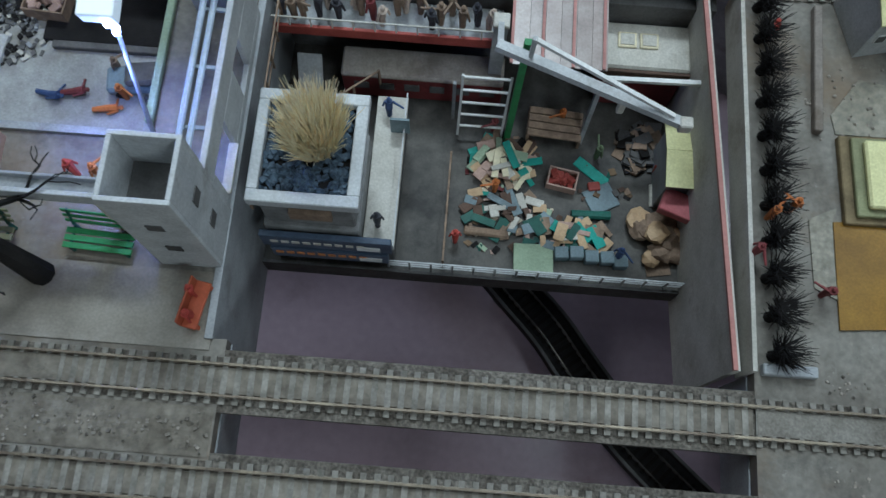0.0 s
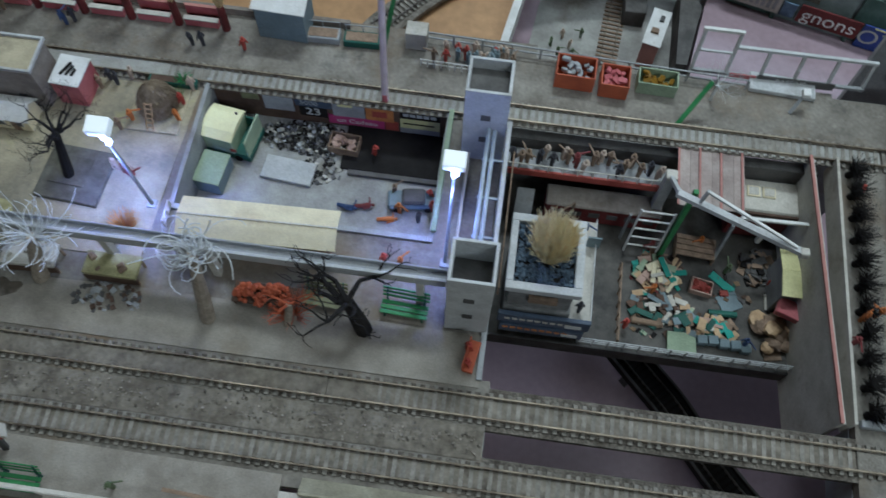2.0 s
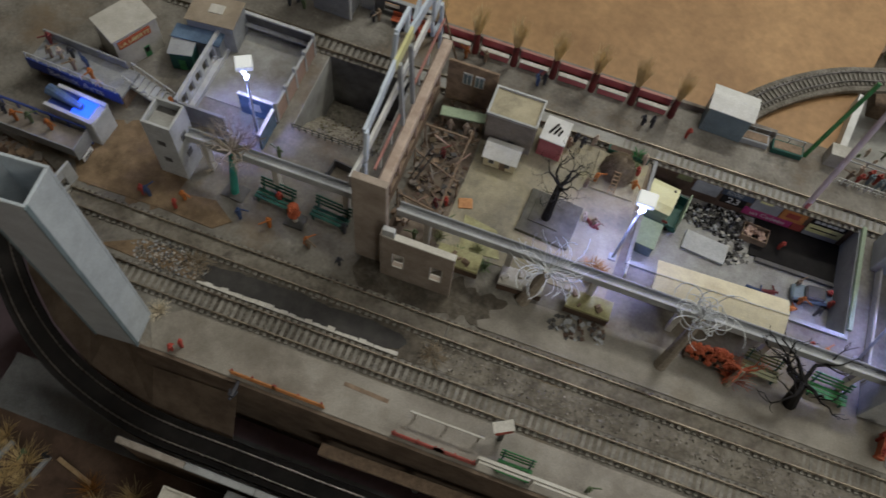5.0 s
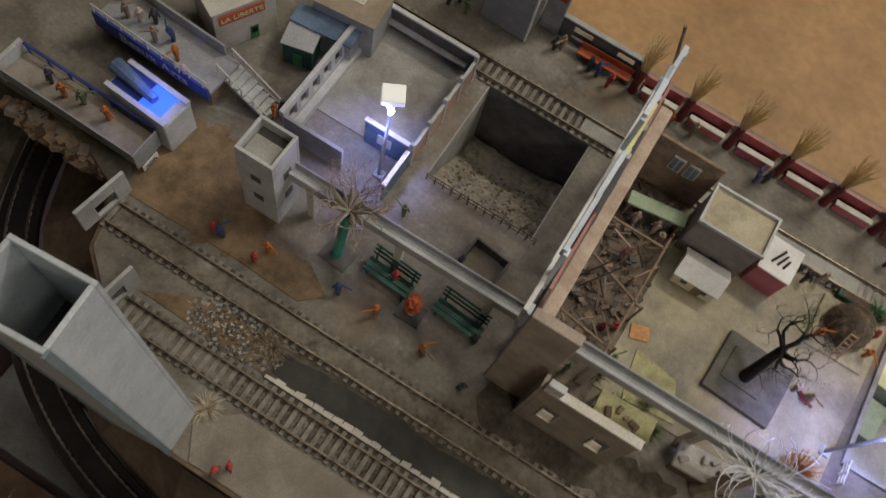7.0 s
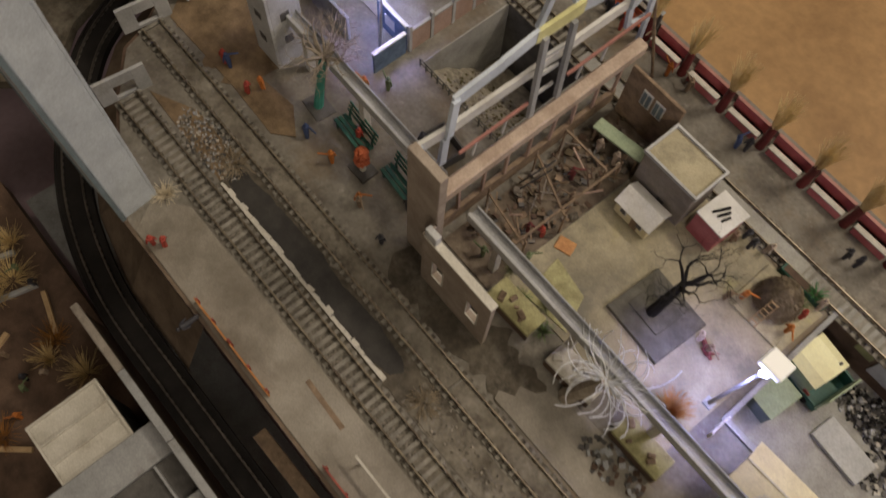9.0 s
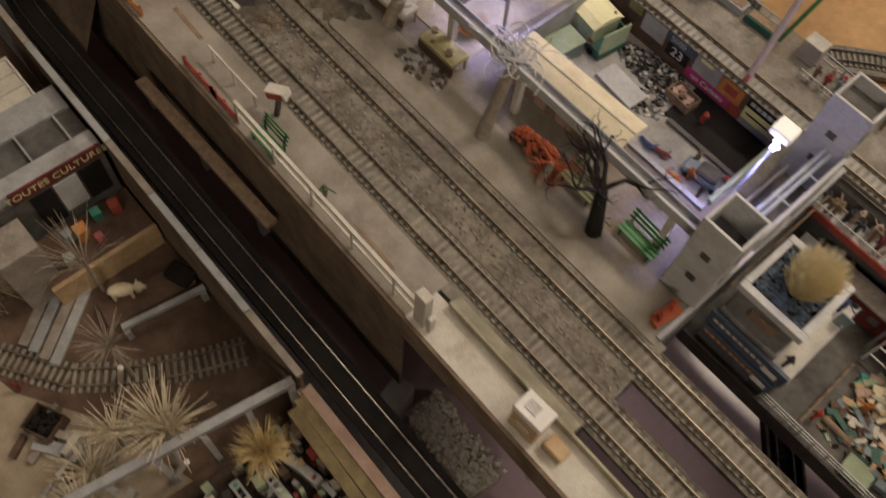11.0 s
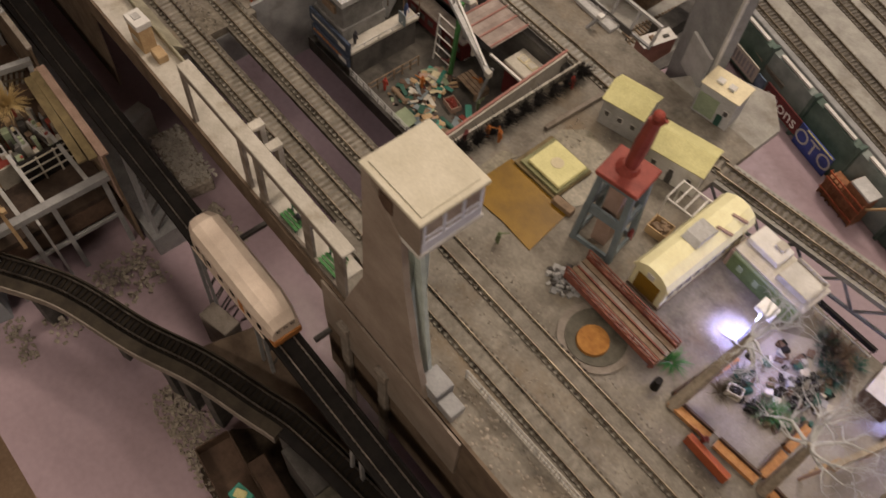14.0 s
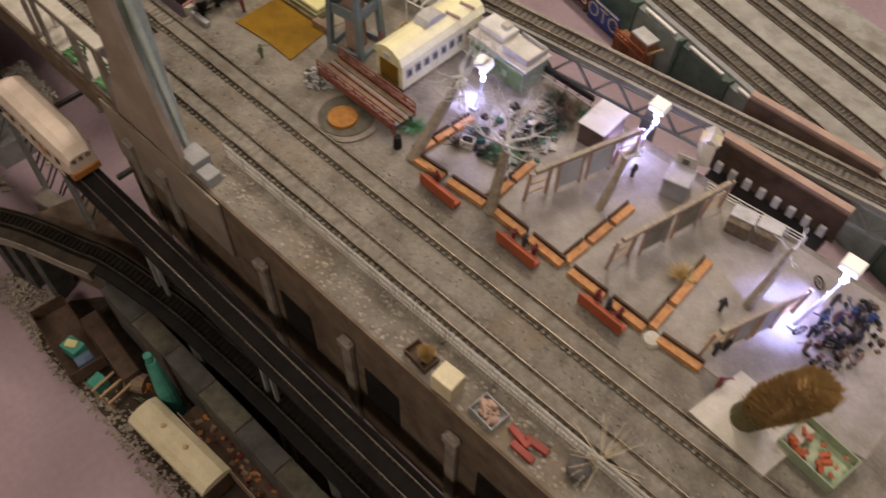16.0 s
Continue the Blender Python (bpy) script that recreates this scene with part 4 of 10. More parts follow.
flat_board("tie", [(0.087, 0.120), (0.085, 0.088)], 0.0060, TRUSSBLUE, 0.0024)
flat_board("tie", [(0.064, 0.132), (0.068, 0.095)], 0.0070, TRUSSBLUE, 0.0024)
flat_board("corner_board", [(0.164, 0.172), (0.170, 0.198), (0.200, 0.196), (0.196, 0.172)], 0.0055, TRUSSBLUE, -0.0012)
flat_board("peak", [(0.230, 0.176), (0.216, 0.165)], 0.0090, TRUSSBLUE, -0.0012)
flat_board("zigzag", [(0.262, 0.154), (0.264, 0.116), (0.287, 0.131)], 0.0055, TRUSSBLUE, 0.0024)
flat_board("zigzag", [(0.265, 0.114), (0.270, 0.086), (0.296, 0.080)], 0.0050, TRUSSBLUE, 0.0008)
flat_board("zigzag", [(0.289, 0.112), (0.293, 0.075), (0.294, 0.040)], 0.0050, TRUSSBLUE, 0.0024)
for y0, z0, y1 in ((0.167, 0.163, 0.163), (0.194, 0.158, 0.190)):
    part("strut", bar(B(), (0.004, y0, z0), (0.010, y1, 0.079), 0.0035, 0.0045), GREY, t)
for z in (0.140, 0.118, 0.094):
    part("rung", bar(B(), (0.0045, 0.168, z), (0.0045, 0.188, z - 0.002), 0.002, 0.0035), LGREY, t)
for y0 in (0.110, 0.138, 0.212, 0.238):
    part("short_post", bar(B(), (0.008, y0, 0.079), (0.008, y0 + 0.002, 0.096), 0.0015, 0.0015), LGREY, t)
part("red_rail", bar(B(), (0.008, 0.198, 0.097), (0.008, 0.284, 0.097), 0.002, 0.0025), DULLPINK, t, "thin dull red rail")
part("red_rail", bar(B(), (0.008, 0.096, 0.097), (0.008, 0.160, 0.097), 0.002, 0.0025), DULLPINK, t, "thin dull red rail")
part("leaning_pole", rod(B(), (0.02, 0.312, 0.0), (-0.006, 0.285, 0.150), 0.0013), OLDWOOD, t)

# junk inside the hall
bm = B()
prism(bm, [(-0.5445, 0.075), (-0.492, 0.075), (-0.490, 0.279), (-0.5445, 0.279)], 0.0002, 0.0011)
struct("hall_floor", bm, HALLDIRT, "brown earth floor of the ruined hall", "floor")
q = random.Random(3)
scatter("timber_scrap", [(q.uniform(-0.545, -0.492), q.uniform(0.10, 0.262), q.uniform(0, 0.006)) for i in range(170)], (0.0012, 0.0065), [OLDWOOD, BROWN, OLDWOOD, GRASSGREY, BROWN, DGREY, WALLBROWN, DARKBALLAST], "broken brown timber scraps inside the hall", "scrap", 5)
for i in range(26):
    x, y = q.uniform(-0.542, -0.497), q.uniform(0.105, 0.225)
    a, L = q.uniform(0, 3.14), q.uniform(0.008, 0.020)
    solo("timber_lath", bar(B(), (-L / 2 * math.cos(a), -L / 2 * math.sin(a), 0.0), (L / 2 * math.cos(a), L / 2 * math.sin(a), q.uniform(0.0, 0.012)), 0.0011, 0.0011), q.choice((OLDWOOD, PINKWOOD, BROWN, WALLBROWN)), (x, y, q.uniform(0.006, 0.014)), "thin broken lath lying in the hall", "lath", group="broken laths")
t = thing("workbench", (-0.515, 0.235, 0), "pale green wooden workbench with tools", "workbench", 8)
part("bench_top", box(B(), -0.024, 0.024, -0.006, 0.006, 0.020, 0.022, 0.0003), PALEGREEN, t)
for x in (-0.021, 0.021):
    part("leg", box(B(), x - 0.001, x + 0.001, -0.005, 0.005, 0, 0.020), OLDWOOD, t)
for x, y in ((-0.525, 0.236), (-0.508, 0.238), (-0.500, 0.234)):
    figurine(x, y - 0.012, 0.0, 6, where="working inside the hall")
for x0, y0, x1, y1, z in ((-0.545, 0.170, -0.492, 0.150, 0.03), (-0.545, 0.120, -0.495, 0.112, 0.025), (-0.500, 0.105, -0.497, 0.215, 0.03), (-0.545, 0.20, -0.50, 0.20, 0.035)):
    solo("roof_lath", bar(B(), (x0, y0, z), (x1, y1, z), 0.0016, 0.0016), OLDWOOD, (0, 0, 0), "thin brown lath spanning the open hall", "lath")
for x, y in ((-0.545, 0.17), (-0.492, 0.15), (-0.545, 0.12), (-0.495, 0.112), (-0.500, 0.105), (-0.497, 0.215), (-0.50, 0.20), (-0.545, 0.2)):
    solo("lath_post", bar(B(), (x, y, 0), (x, y, 0.034), 0.0014, 0.0014), OLDWOOD, (0, 0, 0), "thin brown post inside the open hall", "post")
solo("ladder", bar(bar(B(), (-0.544, 0.155, 0), (-0.525, 0.165, 0.055), 0.001, 0.001), (-0.540, 0.148, 0), (-0.521, 0.158, 0.055), 0.001, 0.001), DGREY, (0, 0, 0), "thin dark ladder leaning in the hall", "ladder")
for x, y, c in ((-0.507, 0.13, 7), (-0.498, 0.137, 0), (-0.490, 0.114, 4), (-0.530, 0.10, 6), (-0.515, 0.09, 4), (-0.52, 0.19, 7), (-0.505, 0.175, 3), (-0.54, 0.21, 3)):
    figurine(x, y, 0, c)

# courtyard
bm = B()
prism(bm, [(-0.492, 0.092), (-0.318, 0.092), (-0.312, 0.262), (-0.488, 0.264)], 0.0002, 0.0010)
struct("court_floor", bm, COURT, "stained beige floor of the courtyard", "floor")
t = gable_hut((-0.4625, 0.243, 0), 0.051, 0.034, 0.050, 0.0, 0, "grey flat-roofed model house with a raised roof edge", WALLBROWN, COURT, name="flat_house", door=(0.004, DGREY))
for x0, x1, y0, y1 in ((-0.027, 0.027, -0.0185, -0.0165), (-0.027, 0.027, 0.0165, 0.0185), (-0.027, -0.025, -0.0165, 0.0165), (0.025, 0.027, -0.0165, 0.0165)):
    part("parapet", box(B(), x0, x1, y0, y1, 0.0505, 0.0540), LGREY, t)
gable_hut((-0.462, 0.209, 0), 0.034, 0.022, 0.018, 0.009, 0, "small cream hut with a white gabled roof", CREAM, WHITE, "x", 0.002, (0.004, OLDWOOD), 2, "hut")
t = thing("pink_shed", (-0.417, 0.246, 0), "pink box shed with a white flat top", "shed", -3)
part("body", box(B(), -0.013, 0.013, -0.015, 0.015, 0, 0.030, 0.0004), PINK, t)
part("roof", box(B(), -0.0137, 0.0137, -0.0157, 0.0157, 0.030, 0.0316, 0.0003), WHITE, t)
for a in range(3):
    part("roof_figure", bar(B(), (-0.006 + a * 0.005, -0.006, 0.032), (0.0 + a * 0.003, 0.007 - a * 0.003, 0.0335), 0.0018, 0.002), BLACK, t, "black shape lying on the roof")
t = thing("stone_slab", (-0.394, 0.160, 0), "dark grey plinth slab under the black tree", "plinth", -4)
part("slab", box(B(), -0.028, 0.028, -0.026, 0.026, 0, 0.0055, 0.0006), SLATE, t)
part("slab_relief", box(B(), -0.020, 0.012, -0.012, 0.016, 0.0055, 0.0066, 0.0004), SLATE, t)
bare_tree((-0.398, 0.158, 0.0055), 0.046, "black leafless tree with crooked limbs on the slab", BLACK, BLACK, 11, (0.002, 0.014), 0.0040, 4, 1.0, 9, 0.019, 1.3)
solo("orange_tile", box(B(), -0.0075, 0.0075, -0.006, 0.006, 0.0011, 0.0022, 0.0004), ORANGEPLANK, (-0.480, 0.146, 0), "small faded orange tile lying on the court", "tile", 18)
for i, (x, y) in enumerate(((-0.492, 0.100), (-0.470, 0.088), (-0.452, 0.100), (-0.440, 0.085), (-0.350, 0.250), (-0.328, 0.252))):
    straw_plant("green_tuft", (x, y, 0.0008), 0.010, 0.006, 60, "small mossy green tuft on the court", (OLIVEPAINT, SHEDGREEN)[i % 2], 340 + i, 1.2, "plant", 0.2)
solo("paper", box(B(), -0.009, 0.009, -0.007, 0.007, 0, 0.0006), ORANGE, (-0.474, 0.139, 0), "flat square of pale orange card on the ground", "card", 8)
t = thing("moss_patch", (-0.343, 0.236, 0), "raised mossy bed with a thatched mound", "garden bed")
part("bed", box(B(), -0.024, 0.024, -0.024, 0.024, 0, 0.003, 0.0006), COURT, t)
bm = B()
q = random.Random(4)
for i in range(900):
    a, k = q.uniform(0, 6.283), q.uniform(0.0, 0.8)
    c_, s_ = math.cos(a), math.sin(a)
    f0, f1 = 0.018 * math.sin(k * 1.45), 0.018 * math.sin(min(1.0, k + 0.45) * 1.5)
    z0, z1 = 0.004 + 0.028 * math.cos(k * 1.45), 0.003 + 0.028 * math.cos(min(1.0, k + 0.45) * 1.5)
    rod(bm, (c_ * f0, 0.004 + s_ * f0, z0), (c_ * f1 + q.gauss(0, 0.0008), 0.004 + s_ * f1 + q.gauss(0, 0.0008), z1), 0.00045, 0.00030, 3)
bmesh.ops.create_icosphere(bm, subdivisions=2, radius=0.0165, matrix=Matrix.Translation((0, 0.004, 0.004)) @ Matrix.Diagonal((1, 1, 1.6, 1)))
part("mound", bm, THATCH, t, "rounded grey brown thatch mound")
bm = B()
for s in (-0.003, 0.003):
    bar(bm, (s, -0.024, 0.003), (s, -0.010, 0.026), 0.0009, 0.0009)
for i in range(6):
    bar(bm, (-0.003, -0.022 + 0.0024 * i, 0.006 + 0.0036 * i), (0.003, -0.022 + 0.0024 * i, 0.006 + 0.0036 * i), 0.0008, 0.0008)
part("ladder", bm, WOOD, t, "small wooden ladder")
for x, y, c in ((-0.362, 0.222, 1), (-0.322, 0.228, 1), (-0.322, 0.245, 0), (-0.37, 0.212, 3), (-0.318, 0.262, 6)):
    figurine(x, y, 0, c)
t = thing("planter_trough", (-0.337, 0.266, 0), "green planting trough beside the rear track", "planter")
part("trough", box(B(), -0.022, 0.022, -0.004, 0.004, 0, 0.007, 0.0005), DGREEN, t)
part("soil", box(B(), -0.020, 0.020, -0.003, 0.003, 0.007, 0.0075), BROWN, t)
bm = B()
straw_tuft(bm, (0.010, 0, 0.007), 0.006, 0.006, 60, random.Random(8), 1.2)
part("greenery", bm, GREEN, t, "tuft of green plants")
for x, y, c in ((-0.395, 0.262, 2), (-0.387, 0.258, 2), (-0.376, 0.266, 6), (-0.40, 0.252, 3), (-0.36, 0.172, 6), (-0.350, 0.17, 3)):
    figurine(x, y, 0, c)
for x, y, c in ((-0.36, 0.176, 7),):
    figurine(x, y, 0, c, 60, True)
street_lamp((-0.322, 0.143, 0), 0.132, (0.000, -0.004), "grey street lamp with a glowing white box head in the courtyard", 1.2)
straw_plant("dry_shrub", (-0.337, 0.116, 0), 0.022, 0.011, 200, "brown dry bush behind the girder", STRAWORANGE, 21, 1.0, "bush")
fence((-0.306, 0.125, 0), 0.018, 0.012, 90, "short white fence panel beside the lamp", WHITE, 3, 3)
# girder along the front of the town
for x0, x1 in ((-0.532, -0.064), (-0.765, -0.566)):
    t = thing("girder", (0, 0, 0), "long grey steel girder on short posts along the platform", "girder")
    part("rear_flange", box(B(), x0, x1, 0.0930, 0.0945, 0.0495, 0.0595, 0.0003), GREY, t)
    part("web", box(B(), x0, x1, 0.0862, 0.0929, 0.0530, 0.0550), GREY, t)
    part("front_flange", box(B(), x0, x1, 0.0835, 0.0861, 0.0495, 0.0600, 0.0004), LGREY, t)
    n = 6 if x1 > -0.1 else 3
    for i in range(n):
        x = x0 + 0.03 + (x1 - x0 - 0.05) * i / (n - 1)
        part("post", box(B(), x - 0.003, x + 0.003, 0.0862, 0.0928, 0, 0.0528, 0.0003), OFFWHITE, t)
bm = B()
prism(bm, [(-0.476, 0.134), (-0.440, 0.128), (-0.428, 0.098), (-0.470, 0.094)], 0.0011, 0.0020)
struct("yellow_floor", bm, MOSSYELLOW, "stained pale yellow ground sheet behind the girder", "floor")
# stalls below the girder
for x, m_, lab in ((-0.465, MOSSYELLOW, "yellow topped market stall with brown goods"), (-0.332, MOSSYELLOW, "yellow and brown market stall on trestles"), (-0.400, OFFWHITE, "pale market stall heaped with goods")):
    t = thing("market_stall", (x, 0.078, 0), lab, "market stall", rnd.uniform(-6, 6), "market stalls")
    part("counter", box(B(), -0.022, 0.022, -0.010, 0.010, 0.014, 0.018, 0.0004), m_, t)
    part("front_board", box(B(), -0.022, 0.022, -0.0100, -0.0088, 0.004, 0.014), BROWN, t)
    for sx in (-0.020, 0.020):
        for sy in (-0.008, 0.008):
            part("leg", box(B(), sx - 0.0008, sx + 0.0008, sy - 0.0008, sy + 0.0008, 0, 0.014), OLDWOOD, t)
    bm = B()
    for k in range(5):
        a = rnd.uniform(0.002, 0.004)
        box(bm, -a, a, -a * 0.6, a * 0.6, 0, a, 0.0006, pose(rnd.uniform(-0.017, 0.017), rnd.uniform(-0.006, 0.006), 0.018, 0, 0, rnd.uniform(0, 180)))
    tagged(part("produce", bm, m_ if m_ is OFFWHITE else OLDWOOD, t), "small heap of goods", "", "", "stuff")
scatter("rubble", heap_spots(60, -0.335, 0.055, 0.03, 0.013, 0.006, 0.0, random.Random(12)), (0.002, 0.005), [DGREY, BROWN, GREY], "dark rubble below the market stall", "rubble", 12)
# beige long shed
t = thing("long_shed", (-0.219, 0.121, 0), "long cream shed with a slightly pitched roof", "shed", 2)
part("body", box(B(), -0.056, 0.056, -0.011, 0.014, 0, 0.034, 0.0004), PINKWOOD, t)
bm = B()
profile_x(bm, [(-0.017, 0.0365), (0.000, 0.044), (0.018, 0.0385), (0.018, 0.0372), (0.000, 0.0425), (-0.017, 0.0350)], -0.064, 0.064)
part("roof", bm, CREAM, t, "cream painted roof")
part("ridge", bar(B(), (-0.064, 0.000, 0.0444), (0.064, 0.000, 0.0444), 0.0012, 0.0008), OFFWHITE, t)
for x in (-0.035, -0.010, 0.02, 0.042):
    part("door_leaf", box(B(), x - 0.006, x + 0.006, -0.0118, -0.0108, 0.001, 0.026), OLDWOOD, t)
# platform: red stall, benches, bare trees
t = thing("fruit_stall", (-0.207, 0.072, 0), "heap of orange red goods on a dark table", "market stall")
part("table", box(B(), -0.026, 0.026, -0.008, 0.010, 0.008, 0.010, 0.0003), BROWN, t)
for sx in (-0.024, 0.024):
    part("leg", box(B(), sx - 0.001, sx + 0.001, -0.007, 0.009, 0, 0.008), BROWN, t)
bm = B()
q = random.Random(31)
for x, y, z in heap_spots(70, 0, 0, 0.026, 0.010, 0.012, 0.010, q):
    bmesh.ops.create_icosphere(bm, subdivisions=1, radius=q.uniform(0.0018, 0.0036), matrix=Matrix.Translation((x, y, z + 0.001)))
tagged(part("produce", bm, BRICKRED, t), "heap of orange red goods", "", "", "stuff")
straw_plant("red_shrub", (-0.183, 0.062, 0), 0.024, 0.012, 120, "spiky orange red shrub on the platform", BRICKRED, 33, 1.2, "bush")
slat_bench((-0.160, 0.079, 0), -3, 0.036, OLIVEPAINT, "faded olive slatted park bench with a sloping back")
slat_bench((-0.095, 0.080, 0), -3, 0.038)
wire_tree((-0.250, 0.050, 0), 0.092, "pale trunked tree with thick curled white wires", BARK, WIRE, 41, (0.006, 0.016), 0.0052, 40, (0.030, 0.058), 0.00062, 7.0, 1.0, (0.3, 1.2))
wire_tree((-0.393, 0.066, 0), 0.056, "pale trunked tree with a flat spray of fine white wires", BARK, WIRE, 42, (0.012, 0.012), 0.0060, 54, (0.022, 0.056), 0.00048, 3.2, 0.30, (0.5, 1.3))
bare_tree((-0.186, 0.055, 0), 0.030, "short pale stump with red twigs", BARK, BRICKRED, 43, (0.004, 0.006), 0.0036, 2, 1.0, 4, 0.012)
bare_tree((-0.125, 0.058, 0), 0.050, "dark leafless tree with crooked black limbs", BLACK, BLACK, 48, (-0.010, 0.004), 0.0060, 2, 1.0, 7, 0.028, 1.6)
for x, y, c in ((-0.041, 0.052, 0), (-0.039, 0.040, 0)):
    figurine(x, y, 0, c, where="beside the square tower")
t = thing("red_bench", (-0.037, 0.046, 0), "dull red wooden bench below the tower", "bench", 80)
part("seat", box(B(), -0.013, 0.013, -0.004, 0.004, 0.006, 0.008, 0.0004), BRICKRED, t)
part("back", box(B(), -0.013, 0.013, 0.004, 0.0052, 0.006, 0.017, 0.0004), BRICKRED, t)
for x in (-0.011, 0.011):
    part("leg", box(B(), x - 0.001, x + 0.001, -0.004, 0.004, 0, 0.006), BRICKRED, t)

hollow_tower((-0.045, 0.086, 0), 0.034, 0.034, 0.100, "open-topped light grey square tower at the platform")
hollow_tower((-0.051, 0.245, 0), 0.036, 0.034, 0.100, "open-topped light grey square tower beside the rear track", sink=0.012)
# lit channel with blue pipes between the towers
t = thing("pipe_channel", (-0.048, 0.165, 0), "white channel wall carrying pale blue pipes between two towers", "channel")
for y0, y1, z0, z1 in ((-0.062, 0.062, 0, 0.010), (-0.062, 0.062, 0.040, 0.058), (-0.062, -0.056, 0.0101, 0.0399), (-0.026, 0.004, 0.0101, 0.0399), (0.024, 0.062, 0.0101, 0.0399)):
    part("wall", box(B(), 0.0155, 0.0190, y0, y1, z0, z1, 0.0004), LGREY, t)
part("sill", box(B(), 0.0150, 0.0205, -0.056, -0.026, 0.0101, 0.0115, 0.0003), OFFWHITE, t)
part("wall", box(B(), -0.0150, -0.0125, -0.062, 0.062, 0, 0.012, 0.0004), OFFWHITE, t)
for x, z in ((0.006, 0.050), (0.001, 0.052)):
    part("pipe", rod(B(), (x, -0.062, z), (x, 0.062, z), 0.0018, None, 8), STEEL, t, "pale blue pipe")
for y in (-0.035, 0.0, 0.035):
    part("bracket", box(B(), -0.002, 0.0155, y - 0.001, y + 0.001, 0.0470, 0.0486), STEEL, t)
street_lamp((-0.069, 0.124, 0), 0.124, (0.001, 0.029), "leaning street lamp with a glowing white box head by the tower", 0.70)

# scrap yard in the sunken pit
t = thing("caravan", (-0.281, 0.238, -0.042), "pale green caravan with a cream curved roof", "caravan", -8)
part("body", box(B(), -0.022, 0.007, -0.017, 0.017, 0.004, 0.030, 0.001), PALEGREEN, t)
bm = B()
profile_x(bm, [(-0.018, 0.030), (-0.010, 0.0345), (0.0, 0.036), (0.010, 0.0345), (0.018, 0.030)], -0.023, 0.008)
part("roof", bm, PALECREAM, t, "pale cream curved roof")
part("roof_vent", rod(B(), (0.003, 0.010, 0.0335), (0.003, 0.010, 0.0362), 0.0014, 0.0012, 10), DGREY, t)
part("open_side", box(B(), 0.0072, 0.0195, 0.0150, 0.0168, 0.004, 0.024), DGREEN, t, "dark green open side bay")
part("bay_floor", box(B(), 0.0072, 0.0195, -0.0168, 0.0148, 0.0092, 0.0105), DGREEN, t)
part("skirt", box(B(), -0.022, 0.022, -0.0175, 0.0175, 0.002, 0.009, 0.0004), DGREEN, t)
part("open_door", box(B(), 0.020, 0.0212, -0.017, 0.016, 0.004, 0.034), PALEGREEN, t)
for x in (-0.015, 0.010):
    part("wheel", rod(B(), (x, -0.0182, 0.004), (x, -0.0150, 0.004), 0.004, None, 12), BLACK, t)
part("door_sign", box(B(), 0.004, 0.010, -0.0181, -0.0174, 0.014, 0.018), RED, t)
t = thing("cabinet", (-0.291, 0.198, -0.042), "pale grey green flat topped cabinet", "cabinet", -6)
part("body", box(B(), -0.012, 0.012, -0.016, 0.016, 0, 0.018, 0.0005), BLUEGREY, t)
part("top", box(B(), -0.0126, 0.0126, -0.0166, 0.0166, 0.018, 0.0196, 0.0003), PALEGREEN, t)
solo("concrete_slab", box(B(), -0.024, 0.024, -0.012, 0.012, 0, 0.004, 0.0005), LGREY, (-0.226, 0.214, -0.042), "pale concrete slab lying in the scrap yard", "slab", -5)
open_crate((-0.179, 0.247, -0.042), 0.028, 0.018, 0.012, -4, "wooden crate full of reddish brown lumps", OLDWOOD, PINKWOOD)
q = random.Random(51)
scatter("scrap_metal", heap_spots(420, -0.215, 0.252, 0.050, 0.018, 0.016, -0.042, q) + heap_spots(60, -0.197, 0.220, 0.02, 0.016, 0.004, -0.042, q), (0.0016, 0.0042), [BLACK, DGREY, BLACK, GREY, DGREY, BLACK, OFFWHITE], "dark heap of small scrap metal", "scrap heap", 52)
# black sheet stands in for the dark void at the yard's back
solo("dark_track_bed", box(B(), -0.180, -0.0855, 0.2240, 0.2715, 0, 0.0020, 0.0004), BLACK, (0, 0, -0.042), "black sheet for the dark back of the scrap yard floor", "track bed")
solo("yard_kerb", box(B(), -0.172, -0.0855, -0.0025, 0.0025, 0, 0.0040, 0.0005), DGREY, (0, 0.2205, -0.042), "grey kerb along the black floor sheet", "kerb", 0)
# posters on the back wall
t = thing("poster_wall", (0, 0.2709, 0), "row of colourful posters on the dark back wall", "posters")
for x0, x1, z0, z1, m_ in ((-0.278, -0.262, -0.014, -0.003, OLIVEPAINT), (-0.258, -0.230, -0.026, -0.005, GREY), (-0.228, -0.194, -0.0150, -0.0035, SIGNBLUE), (-0.225, -0.199, -0.0300, -0.0152, BLACK), (-0.193, -0.163, -0.0240, -0.0035, GREY), (-0.198, -0.145, -0.0370, -0.0242, MAGENTA), (-0.162, -0.136, -0.0240, -0.0050, ORANGE), (-0.144, -0.132, -0.0370, -0.0242, RED), (-0.130, -0.093, -0.0150, -0.0035, BLACK), (-0.130, -0.093, -0.0300, -0.0152, YELLOW), (-0.130, -0.093, -0.0380, -0.0302, GREY)):
    part("poster", box(B(), x0, x1, -0.0012, 0.0, z0, z1), m_, t)
part("poster_spot", box(B(), -0.188, -0.174, -0.0015, -0.0012, -0.0080, -0.0045), YELLOW, t)
part("poster_spot", box(B(), -0.156, -0.142, -0.0015, -0.0012, -0.0180, -0.0090), RED, t)
part("poster_spot", box(B(), -0.127, -0.098, -0.0015, -0.0012, -0.0235, -0.0215), BLACK, t)
lettering("5000", (-0.215, -0.0014, -0.0092), 0.0088, LGREY, t, (90, 0, 0))
